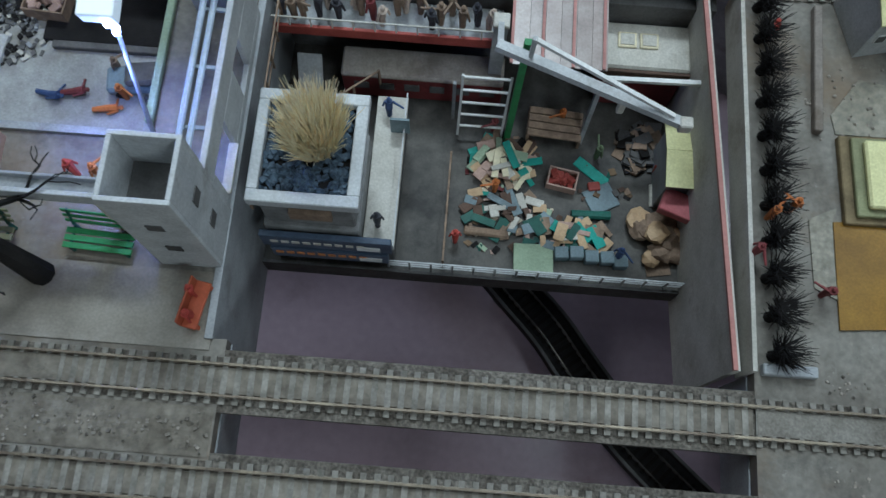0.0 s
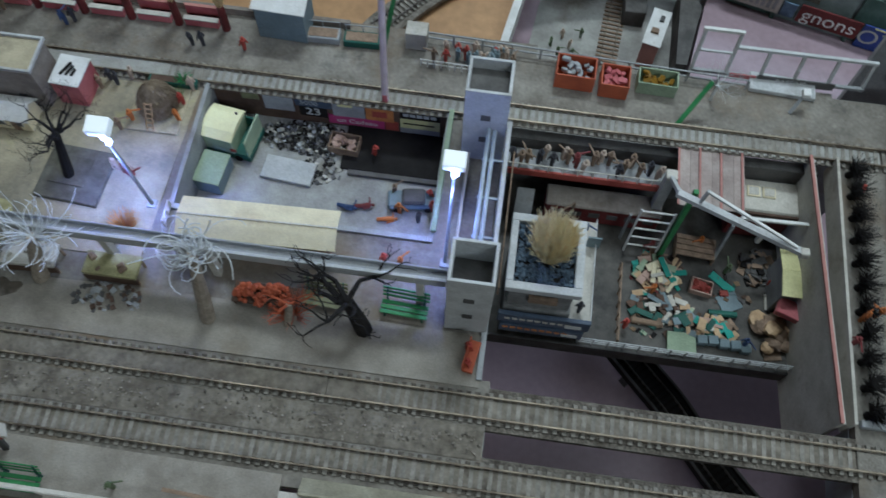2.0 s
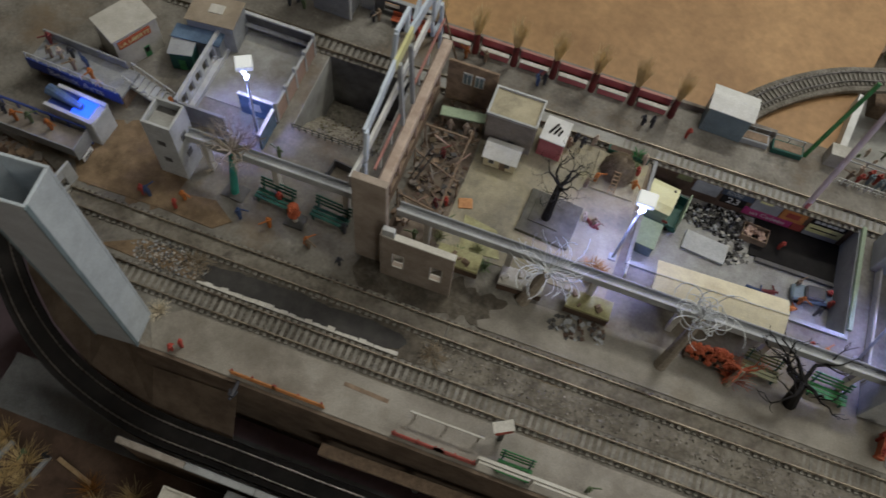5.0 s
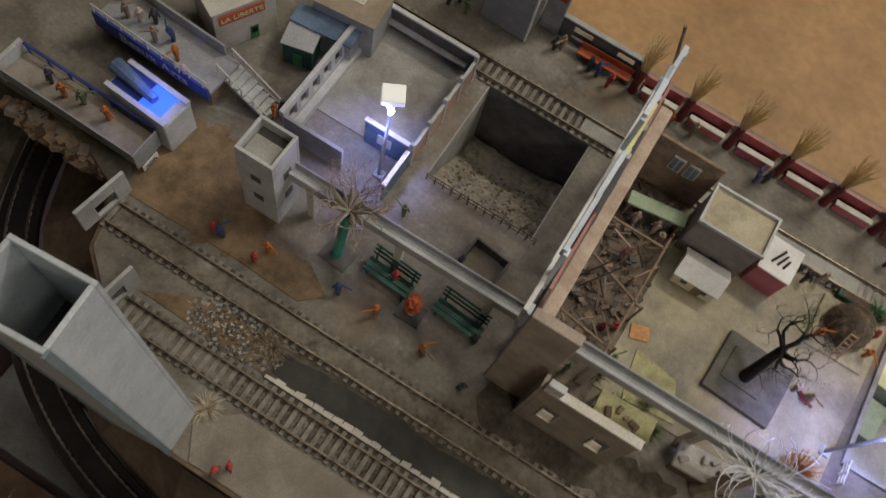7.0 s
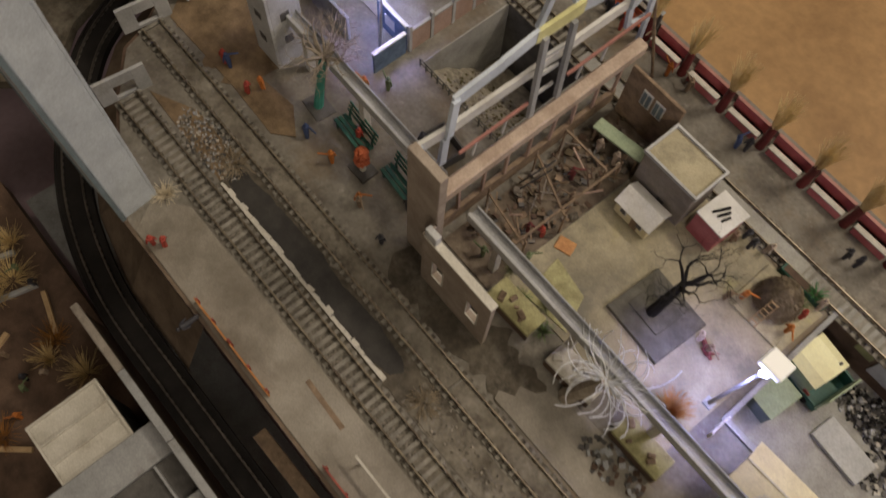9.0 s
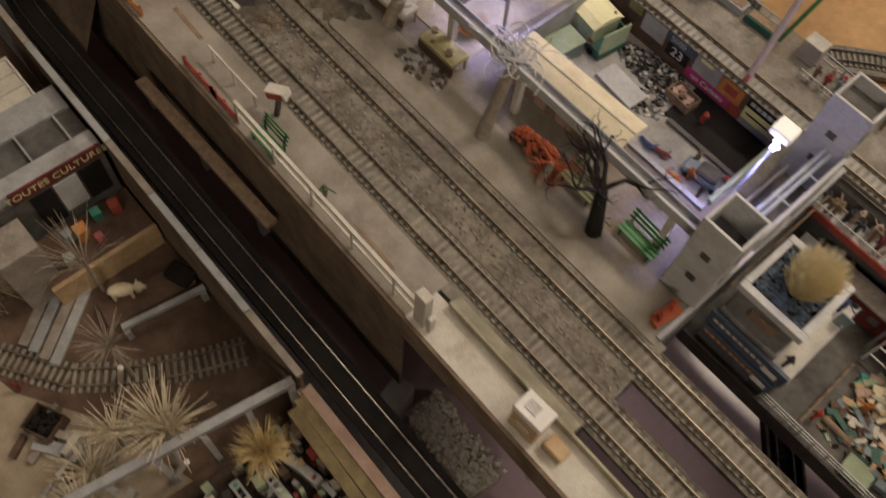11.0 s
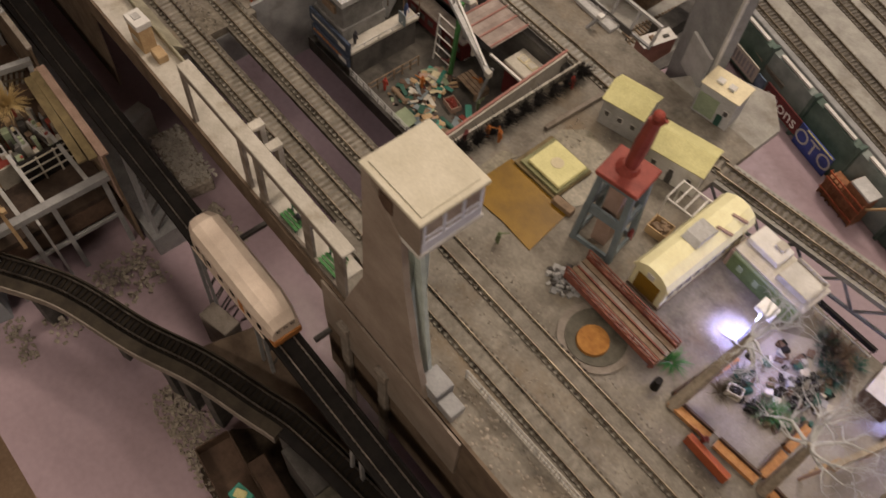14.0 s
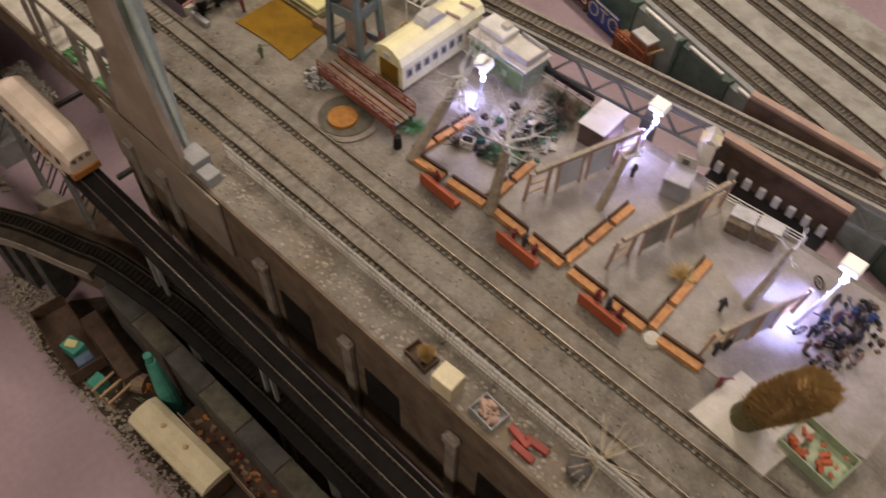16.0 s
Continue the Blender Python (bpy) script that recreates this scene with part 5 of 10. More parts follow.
lettering("23", (-0.212, -0.0014, -0.0225), 0.0150, WHITE, t, (90, 0, 0))
lettering("un Cadeau", (-0.171, -0.0014, -0.0306), 0.0090, WHITE, t, (90, 0, 0))
for i in range(5):
    part("illegible_bar", box(B(), -0.127 + i * 0.0064, -0.122 + i * 0.0064, -0.0015, -0.0012, -0.0110, -0.0065), LGREY, t)
t = thing("old_car", (-0.108, 0.198, -0.042), "rusty blue green scrapped car", "car", 8)
part("body", box(B(), -0.022, 0.022, -0.009, 0.009, 0.003, 0.010, 0.0018), BLUEGREY, t)
part("cabin", box(B(), -0.009, 0.012, -0.008, 0.008, 0.010, 0.0155, 0.002), DGREY, t)
for x in (-0.014, 0.014):
    for s in (-1, 1):
        part("wheel", rod(B(), (x, s * 0.0075, 0.0035), (x, s * 0.0095, 0.0035), 0.0035, None, 10), BLACK, t)
for x, y, c in ((-0.118, 0.187, 1), (-0.10, 0.18, 2), (-0.09, 0.193, 0), (-0.092, 0.205, 0), (-0.125, 0.205, 3), (-0.15, 0.243, 0)):
    figurine(x, y, -0.042, c, where="in the sunken scrap yard")
figurine(-0.175, 0.186, -0.042, 5, 80, True, where="lying in the scrap yard")
figurine(-0.160, 0.186, -0.042, 7, 100, True, where="lying in the scrap yard")
figurine(-0.137, 0.176, -0.042, 1, 100, True, where="lying in the scrap yard")
solo("green_edge", box(B(), -0.0845, -0.080, 0.150, 0.272, 0.0035, 0.0075, 0.0005), PALEGREEN, (0, 0, 0), "pale green timber edging on the pit wall", "edging")
for x, c in ((-0.118, 0), (-0.105, 1)):
    figurine(x, 0.117, 0, c)

# ---- junk yard in the great pit ----
YZ = -0.085
solo("coping_strip", prism(B(), [(0.2490, 0.034), (0.2515, 0.034), (0.2385, 0.272), (0.2360, 0.272)], 0.004, 0.0066), DULLPINK, (0, 0, 0), "thin reddish coping strip on the pit wall", "coping")
# planter building with straw tuft
t = thing("planter_block", (0.015, 0.137, -0.087), "grey block building with a pebble roof bed and sign boards", "building")
part("lower_body", box(B(), -0.031, 0.026, -0.033, 0.030, 0, 0.062, 0.0008), PLASTERGREY, t)
part("upper_body", box(B(), -0.029, 0.024, -0.030, 0.028, 0.062, 0.098, 0.0008), PLASTERGREY, t)
for x0, x1, y0, y1 in ((-0.033, 0.029, -0.034, -0.027), (-0.033, 0.029, 0.027, 0.034), (-0.033, -0.027, -0.027, 0.027), (0.022, 0.029, -0.027, 0.027)):
    part("rim", box(B(), x0, x1, y0, y1, 0.098, 0.106, 0.0006), LGREY, t, "pale grey roof rim")
part("bed_soil", box(B(), -0.027, 0.022, -0.027, 0.027, 0.0982, 0.1000), BLACK, t)
q = random.Random(61)
bm = B()
for i in range(420):
    a = q.uniform(0.0012, 0.0024)
    box(bm, -a, a, -a * 0.7, a * 0.7, -a * 0.6, a * 0.6, 0, pose(q.uniform(-0.026, 0.021), q.uniform(-0.026, 0.026), 0.1008 + q.uniform(0, 0.0012), q.uniform(-40, 40), q.uniform(-40, 40), q.uniform(0, 180)))
tagged(part("blue_pebble", bm, PEBBLE, t, "slate blue crushed pebbles"), "slate blue crushed pebbles", "", "", "stuff")
for k, (z0, z1, dx) in enumerate(((0.040, 0.058, 0.0), (0.018, 0.034, 0.003))):
    b_ = part("sign_board", box(B(), -0.034 + dx, 0.045 - dx, -0.0385, -0.0345, z0, z1, 0.0004), SIGNBLUE, t, "dark blue grey board with illegible writing")
    for i in range(9):
        part("illegible_bar", box(B(), -0.028 + i * 0.0065, -0.0235 + i * 0.0065, -0.0390, -0.0384, z0 + 0.008, z0 + 0.0115), OFFWHITE if k == 0 else ORANGE, b_)
    part("window", box(B(), 0.024, 0.038, -0.0391, -0.0384, z0 + 0.004, z0 + 0.010), WHITE, b_, "small white panel")
part("red_sign", box(B(), -0.012, 0.012, -0.0335, -0.0305, 0.078, 0.088), OLDWOOD, t, "brown framed sign")
part("ledge", box(B(), 0.0265, 0.046, -0.036, 0.066, 0.040, 0.044, 0.0004), OFFWHITE, t, "pale side ledge")
part("ledge_rail", bar(B(), (0.0455, -0.036, 0.050), (0.0455, 0.066, 0.050), 0.0008, 0.0008), LGREY, t)
for i in range(6):
    part("rail_post", bar(B(), (0.0455, -0.036 + 0.0204 * i, 0.044), (0.0455, -0.036 + 0.0204 * i, 0.050), 0.0008, 0.0008), LGREY, t)
part("ledge_wall", box(B(), 0.0265, 0.0445, -0.033, 0.062, 0, 0.040, 0.0004), DGREY, t)
t = thing("straw_bush", (0.016, 0.143, 0.0125), "dense upright sheaf of golden dry straw on the roof bed", "bush")
q = random.Random(62)
for k in range(3):
    bm = B()
    for i in range(640):
        a, r = q.uniform(0, 6.283), math.sqrt(q.random())
        p = Vector((math.cos(a) * 0.0115 * r, math.sin(a) * 0.0125 * r, 0))
        h = q.uniform(0.030, 0.047) * (1 - 0.22 * r * r)
        w = Vector((math.cos(a) * 0.0085 * r + q.gauss(0, 0.0026), math.sin(a) * 0.0085 * r + q.gauss(0, 0.0026), h))
        rod(bm, p, p + w * 0.6, 0.00028, 0.00026, 3)
        rod(bm, p + w * 0.6, p + w * 1.0 + Vector((q.gauss(0, 0.0012), q.gauss(0, 0.0012), 0)), 0.00026, 0.00012, 3)
    tagged(part("straw_sheaf", bm, (STRAWLIGHT, STRAWGOLD, STRAWLIGHT)[k], t), "dry golden straw stalks", "", "", "stuff")
figurine(0.050, 0.115, -0.043, 2, 0, where="waving on the side ledge")
figurine(0.050, 0.190, -0.043, 5, 0, where="standing on the side ledge")
solo("grey_notice", box(B(), 0.052, 0.064, 0.178, 0.1795, -0.043, -0.025), BLUEGREY, (0, 0, 0), "small blue grey panel on the ledge", "panel")
# stairs and balcony behind
t = thing("balcony", (0.04, 0.252, -0.024), "red edged balcony crowded with figurines above the pit", "balcony")
part("floor_slab", box(B(), -0.070, 0.078, -0.014, 0.009, -0.004, 0.0, 0.0004), GREY, t)
part("red_edge", box(B(), -0.070, 0.078, -0.0165, -0.0142, -0.006, 0.003, 0.0004), RED, t, "red front edge board")
part("rail", bar(B(), (-0.070, -0.0155, 0.012), (0.078, -0.0155, 0.012), 0.0009, 0.0009), OFFWHITE, t)
for i in range(12):
    x = -0.070 + 0.148 * i / 11
    part("rail_post", bar(B(), (x, -0.0155, 0.003), (x, -0.0155, 0.012), 0.0009, 0.0009), OFFWHITE, t)
part("end_post", box(B(), 0.076, 0.0795, -0.018, -0.0145, -0.06, 0.026), WHITE, t)
q = random.Random(63)
for i in range(19):
    figurine(-0.022 + i * 0.0072 + q.uniform(-0.002, 0.002), 0.243 + q.uniform(0, 0.012), -0.024, q.choice((2, 3, 6, 7, 2, 6, 3, 5)), s=1.2, where="crowded on the red balcony")
t = thing("red_railcar", (0.066, 0.232, YZ), "dark red railcar with a cream roof under the balcony", "railcar")
part("body", box(B(), -0.052, 0.056, -0.010, 0.010, 0.004, 0.030, 0.001), REDDARK, t)
part("roof", box(B(), -0.052, 0.056, -0.0108, 0.0108, 0.030, 0.034, 0.0012), WALLBROWN, t, "drab roof")
for i in range(6):
    part("window", box(B(), -0.044 + i * 0.017, -0.034 + i * 0.017, -0.0106, -0.0098, 0.016, 0.024), DGREY, t)
for x in (-0.035, 0.04):
    part("bogie", box(B(), x - 0.010, x + 0.010, -0.008, 0.008, 0, 0.004), BLACK, t)
t = thing("red_railcar", (0.214, 0.246, YZ), "dark red railcar with a worn cream roof at the yard wall", "railcar")
part("body", box(B(), -0.028, 0.024, -0.016, 0.014, 0.004, 0.052, 0.001), REDDARK, t)
part("roof", box(B(), -0.030, 0.025, -0.018, 0.015, 0.0522, 0.0575, 0.0015), OFFWHITE, t, "worn cream roof")
part("roof_edge", box(B(), -0.030, 0.025, -0.0205, -0.0182, 0.050, 0.056, 0.0004), BROWN, t)
for x in (-0.016, -0.002):
    v_ = part("roof_vent", box(B(), x - 0.006, x + 0.006, -0.004, 0.007, 0.0576, 0.0590, 0.0005), CREAM, t, "pale square roof hatch")
    part("hatch_frame", box(B(), x - 0.0045, x + 0.0045, -0.0025, 0.0055, 0.0591, 0.0597, 0.0002), OFFWHITE, v_)
t = thing("striped_awning", (0.150, 0.243, 0), "translucent pale awning with red stripes over the rear wall", "awning")
for i in range(6):
    part("glass_strip", box(B(), -0.0262 + i * 0.0095, -0.0169 + i * 0.0095, -0.034, 0.026, -0.0015, -0.0005), SMOKEPANE, t)
for i in range(4):
    part("red_stripe", box(B(), -0.028 + i * 0.0185, -0.0262 + i * 0.0185, -0.034, 0.026, -0.0004, 0.0010), DULLPINK, t)
part("frame_bar", bar(B(), (0.030, -0.034, -0.010), (0.094, -0.030, -0.014), 0.0028, 0.0028), WHITE, t)
part("frame_bar", bar(B(), (-0.03, 0.027, 0.0), (0.100, 0.027, 0.0), 0.003, 0.003), WHITE, t)
solo("steps", profile_x(B(), [(0.0, -0.087), (0.03, -0.04), (0.03, -0.044), (0.004, -0.087)], -0.010, 0.006), LGREY, (-0.004, 0.198, 0), "grey steep steps behind the planter block", "steps")
fence((-0.006, 0.182, -0.060), 0.060, 0.018, 40, "brown stair handrail behind the planter block", OLDWOOD, 4, 1)
fence((-0.022, 0.112, -0.020), 0.13, 0.016, 90, "drab wooden railing along the pit wall", OLDWOOD, 8, 2)
# yard fence, ladder frame, crane and green beam
fence((0.056, 0.1015, YZ), 0.194, 0.014, 0, "pale grey metal railing along the yard edge", LGREY, 15, 3, pr=0.0006)
fence((0.091, 0.104, YZ), 0.075, 0.016, 90, "thin rusty railing beside the lane", OLDWOOD, 7, 2)
t = thing("steel_ladder", (0.094, 0.200, YZ), "white metal ladder frame over the yard", "frame", 0)
for x in (0.0, 0.030):
    part("upright", bar(B(), (x, 0, 0), (x + 0.001, 0.006, 0.072), 0.0016, 0.0016), WHITE, t)
for i in range(5):
    part("rung", bar(B(), (0, 0.0012 * i + 0.001, 0.012 + 0.0145 * i), (0.031, 0.0012 * i + 0.001, 0.012 + 0.0145 * i), 0.0013, 0.0013), WHITE, t)
part("side_post", bar(B(), (-0.004, 0.012, 0), (-0.004, 0.012, 0.05), 0.0022, 0.0022), GREY, t)
t = thing("jib_crane", (0, 0, 0), "pale grey jib crane reaching over the junk yard", "crane")
part("mast", bar(B(), (0.1155, 0.2335, YZ), (0.1155, 0.2335, 0.004), 0.0085, 0.0085), LGREY, t)
part("mast_cap", box(B(), 0.1105, 0.1205, 0.2285, 0.2385, 0.0042, 0.0075, 0.0006), OFFWHITE, t)
part("bracket", bar(B(), (0.1155, 0.2330, 0.004), (0.1140, 0.1990, 0.0370), 0.0035, 0.0035), LGREY, t)
part("jib", bar(B(), (0.1120, 0.1975, 0.0383), (0.2200, 0.1665, 0.0212), 0.0055, 0.0050), LGREY, t)
part("stay", bar(B(), (0.1310, 0.1893, 0.0600), (0.2130, 0.1690, 0.0255), 0.0024, 0.0024), WHITE, t)
part("king_post", bar(B(), (0.1310, 0.1925, 0.0355), (0.1310, 0.1893, 0.0610), 0.0024, 0.0024), LGREY, t)
part("jib_tip", box(B(), 0.2165, 0.2240, 0.1630, 0.1700, 0.0170, 0.0250, 0.0008), OFFWHITE, t)
part("hook_block", box(B(), 0.1830, 0.1870, 0.1740, 0.1780, 0.0130, 0.0240, 0.0006), OFFWHITE, t)
solo("green_beam", bar(B(), (0.128, 0.199, YZ), (0.130, 0.206, 0.030), 0.0042, 0.0042), GREEN, (0, 0, 0), "bright green upright beam below the crane", "beam")
t = thing("plank_crate", (0.160, 0.208, YZ), "low crate of weathered planks", "crate", -4)
for i in range(4):
    part("plank", box(B(), -0.018, 0.018, -0.011 + i * 0.0056, -0.0062 + i * 0.0056, 0.010, 0.0115, 0.0002), OLDWOOD, t)
for s in (-1, 1):
    part("side_plank", box(B(), s * 0.0175 - 0.001, s * 0.0175 + 0.001, -0.011, 0.011, 0, 0.010), OLDWOOD, t)
solo("grey_post", bar(B(), (0.178, 0.200, YZ), (0.182, 0.214, -0.035), 0.003, 0.003), GREY, (0, 0, 0), "grey post beside the crate", "post")
# yellow roofed shed, bags, boards
t = thing("yard_shed", (0.2385, 0.177, YZ), "small shed with a pale yellow folded roof", "shed")
part("body", box(B(), -0.010, 0.0095, -0.020, 0.020, 0, 0.038, 0.0005), GREY, t)
part("doorway", box(B(), -0.006, 0.005, -0.0206, -0.0198, 0, 0.028), BLACK, t)
part("roof_slope", bar(B(), (-0.001, -0.023, 0.0445), (-0.001, 0.001, 0.0475), 0.023, 0.0014), YELLOW, t, "pale yellow roof panel")
part("roof_slope", bar(B(), (-0.001, 0.001, 0.0475), (-0.001, 0.023, 0.0430), 0.023, 0.0014), YELLOW, t, "pale yellow roof panel")
solo("green_board", bar(B(), (0.246, 0.128, -0.060), (0.247, 0.158, -0.060), 0.0015, 0.045), PALEGREEN, (0, 0, 0), "pale green board leaning on the wall", "board")
q = random.Random(71)
for x, y, z in heap_spots(15, 0.228, 0.132, 0.014, 0.018, 0.016, YZ, q):
    s = q.uniform(0.0062, 0.0105)
    bm = B()
    bmesh.ops.create_icosphere(bm, subdivisions=2, radius=s)
    for v in bm.verts:
        v.co *= 1 + 0.22 * math.sin(v.co.x * 1500 + x * 900) * math.sin(v.co.y * 1300) + q.uniform(-0.12, 0.12)
        v.co.z *= 0.6
    o = solo("sack", bm, q.choice((OLDWOOD, WOOD, OLDWOOD)), (x, y, z + s * 0.4), "crumpled brown sack on the heap", "sack", q.uniform(0, 360), "heap of sacks")
solo("red_carton", box(B(), -0.011, 0.011, -0.008, 0.008, 0, 0.008, 0.0006), PINK, (0.238, 0.148, -0.060), "red and white carton on the sacks", "carton", -20)
solo("brown_sheet", box(B(), -0.008, 0.008, -0.007, 0.007, 0, 0.001), OLDWOOD, (0.232, 0.116, YZ), "brown paper sheet on the yard floor", "sheet", 10)
q = random.Random(72)
sp = heap_spots(40, 0.126, 0.172, 0.024, 0.032, 0.004, YZ, q) + heap_spots(70, 0.150, 0.132, 0.054, 0.018, 0.004, YZ, q) + heap_spots(14, 0.185, 0.165, 0.03, 0.02, 0.002, YZ, q)
scatter("junk", sp, (0.0014, 0.0060), [WOOD, TEAL, OLDWOOD, REDDARK, DGREEN, OLDWOOD, BLUEGREY, OLDWOOD, DGREY, DGREY, BLACK, BLACK, BROWN, BROWN, BROWN, BROWN, EARTH, EARTH, EARTH, PALEGREEN, PINKWOOD, STRAWPALE], "litter of coloured boards boxes and paper", "junk", 73, 0.16)
for x, y in ((0.168, 0.118), (0.178, 0.119), (0.188, 0.117), (0.198, 0.117), (0.207, 0.115)):
    solo("teal_box", box(B(), -0.0045, 0.0045, -0.004, 0.004, 0, 0.008, 0.0005), BLUEGREY, (x, y, YZ), "small blue grey box in a row", "box", rnd.uniform(-8, 8), "row of boxes")
solo("green_sheet", box(B(), -0.013, 0.013, -0.010, 0.010, 0, 0.002, 0.0003), PALEGREEN, (0.150, 0.113, YZ + 0.003), "pale green sheet with litter", "sheet", 2)
open_crate((0.167, 0.170, YZ), 0.020, 0.014, 0.008, -10, "brown cardboard box with red goods", PINKWOOD, RED)
scatter("dark_scrap", heap_spots(60, 0.222, 0.198, 0.018, 0.016, 0.010, YZ, random.Random(74)), (0.004, 0.013), [DGREY, BLACK, DGREY, OLDWOOD], "tangle of dark scrap rods", "scrap", 75, 0.2)


def board_pile(n, cx, cy, rx, ry, h, seed, mats, long, label, group):
    """Thin scrap boards thrown on a heap, each a thing of its own."""
    q = random.Random(seed)
    for i, (x, y, z) in enumerate(heap_spots(n, cx, cy, rx, ry, h, YZ, q)):
        L, W = q.uniform(*long), q.uniform(0.0032, 0.0075)
        bm = box(B(), -L / 2, L / 2, -W / 2, W / 2, -0.0006, 0.0006, 0.0002, Matrix.Rotation(radians(q.uniform(-9, 9)), 4, "X") @ Matrix.Rotation(radians(q.uniform(-9, 9)), 4, "Y"))
        solo("scrap_board", bm, q.choice(mats), (x, y, z + 0.0022), label, "board", q.uniform(0, 360), group)


board_pile(38, 0.127, 0.180, 0.021, 0.019, 0.013, 76, (CREAM, OLDWOOD, PINKWOOD, WOOD, OFFWHITE, CREAM, TEAL, PALEGREEN, BROWN), (0.009, 0.022), "pale cut scrap board on the junk heap", "pale scrap boards")
board_pile(30, 0.128, 0.146, 0.026, 0.017, 0.005, 77, (OLDWOOD, WOOD, DGREEN, OFFWHITE, BROWN, BLUEGREY, BROWN), (0.007, 0.018), "stray brown scrap board on the yard floor", "stray scrap boards")
board_pile(34, 0.168, 0.132, 0.036, 0.013, 0.009, 78, (WOOD, OLDWOOD, TEAL, PALEGREEN, PINKWOOD, BLUEGREY, DGREEN, OFFWHITE, WOOD), (0.008, 0.017), "coloured scrap sheet on the low junk heap", "coloured scrap sheets")
solo("teal_sheet", box(B(), -0.013, 0.013, -0.004, 0.004, 0, 0.0012, 0.0003), TEAL, (0.187, 0.179, YZ), "light teal sheet on the yard floor", "sheet", -38)
solo("slate_sheet", box(B(), -0.010, 0.010, -0.009, 0.009, 0, 0.0014, 0.0003), BLUEGREY, (0.194, 0.160, YZ), "blue grey sheet on the yard floor", "sheet", 28)
solo("red_scrap", box(B(), -0.004, 0.004, -0.003, 0.003, 0, 0.003, 0.0005), RED, (0.189, 0.168, YZ), "small red block on the yard floor", "block", 10)
solo("timber_log", rod(B(), (-0.014, 0, 0.003), (0.014, 0, 0.003), 0.003, 0.0028, 9), OLDWOOD, (0.118, 0.129, YZ), "short brown log on the yard floor", "log", -3)
solo("dark_roll", rod(B(), (-0.013, 0, 0.003), (0.013, 0, 0.003), 0.003, 0.003, 9), DGREEN, (0.187, 0.147, YZ), "dark green rolled sheet on the yard floor", "roll", 2)
solo("white_plate", box(B(), -0.0035, 0.0035, -0.008, 0.008, 0, 0.0015, 0.0003), OFFWHITE, (0.230, 0.165, YZ + 0.0002), "white plate on the yard floor", "plate", 0)
for x, y, c in ((0.118, 0.205, 7), (0.165, 0.215, 1), (0.098, 0.122, 0), (0.122, 0.160, 1), (0.230, 0.182, 0), (0.205, 0.118, 5)):
    figurine(x, y, YZ, c, where="in the junk yard")
figurine(0.190, 0.190, YZ, 4, where="in the junk yard")

# hedge and corner of the yard
for k in range(11):
    q = random.Random(380 + k)
    t = thing("spiky_bush", (0.271 + q.uniform(-0.001, 0.001), 0.044 + k * 0.0215, 0), "black bristly bush in the row along the pit wall", "bush", 0, "hedge bushes")
    part("root", rod(B(), (0, 0, 0), (0.001, 0, 0.008), 0.0034, 0.0022, 8), BLACK, t)
    bm = B()
    for i in range(190):
        a, u = q.uniform(0, 6.283), q.random()
        p = Vector((0.001, q.uniform(-0.004, 0.004), 0.003 + 0.012 * u))
        v = Vector((math.cos(a) * 0.012 + 0.004, math.sin(a) * 0.011, q.uniform(0.002, 0.013)))
        rod(bm, p, p + v * q.uniform(0.6, 1.05), 0.00042, 0.00012, 3)
    tagged(part("bristle", bm, BLACK, t), "stiff black bristles", "", "", "stuff")
solo("kerb_block", box(B(), -0.013, 0.016, -0.003, 0.003, 0, 0.006, 0.0006), GREY, (0.278, 0.036, 0), "grey kerb block at the hedge's end", "kerb")
# dark lattice beams low in the pit
SUNK = rounded([(0.095, 0.200, -0.25), (0.155, 0.136, -0.25), (0.186, 0.103, -0.25), (0.214, 0.066, -0.25), (0.262, 0.010, -0.25), (0.33, -0.05, -0.25)])
t = thing("sunk_girder", (0, 0, 0), "black curved girder track deep in the pit", "girder")
part("bed", sweep(B(), [(-0.019, -0.012), (0.019, -0.012), (0.019, -0.001), (0.016, -0.001), (0.016, -0.004), (-0.016, -0.004), (-0.016, -0.001), (-0.019, -0.001)], SUNK), BLACK, t)
for u in (-0.0175, 0.0175):
    part("edge_strip", sweep(B(), [(u - 0.0012, -0.001), (u + 0.0012, -0.001), (u + 0.0012, 0.002), (u - 0.0012, 0.002)], SUNK), DGREY, t)
railway("railway_track", [tuple(p + Vector((0, 0, -0.0045))) for p in SUNK], "black track on the sunken girder", SLEEPER_DARK, RAIL_BLACK, wide=0.024)
for x, y in ((0.150, 0.142), (0.250, 0.023)):
    solo("girder_pier", box(B(), -0.005, 0.005, -0.012, 0.012, 0, 0.0375), DGREY, (x, y, -0.2999), "dark pier under the sunken girder", "pier", -45)

# ---- west end ----
# end frames of the two tracks
for x, y in ((-0.858, 0.008), (-0.808, -0.044)):
    t = thing("track_gate", (x, y, 0), "pale grey wall with an opening at the track's end", "gate", -8)
    for x0, x1, z0, z1 in ((-0.022, -0.008, 0, 0.030), (0.010, 0.022, 0, 0.030), (-0.008, 0.010, 0.018, 0.030), (-0.008, 0.010, 0, 0.004)):
        part("panel", box(B(), -0.0015, 0.0015, x0, x1, z0, z1, 0.0003), LGREY, t)
hollow_tower((-0.766, 0.083, 0), 0.030, 0.030, 0.089, "pale open-topped square tower at the west girder", sink=0.010)
solo("tower_slab", box(B(), -0.0120, 0.0120, -0.0120, 0.0050, 0, 0.0020, 0.0003), CONCRETE, (-0.766, 0.083, 0.0795), "grey slab lying in the open tower top", "slab")
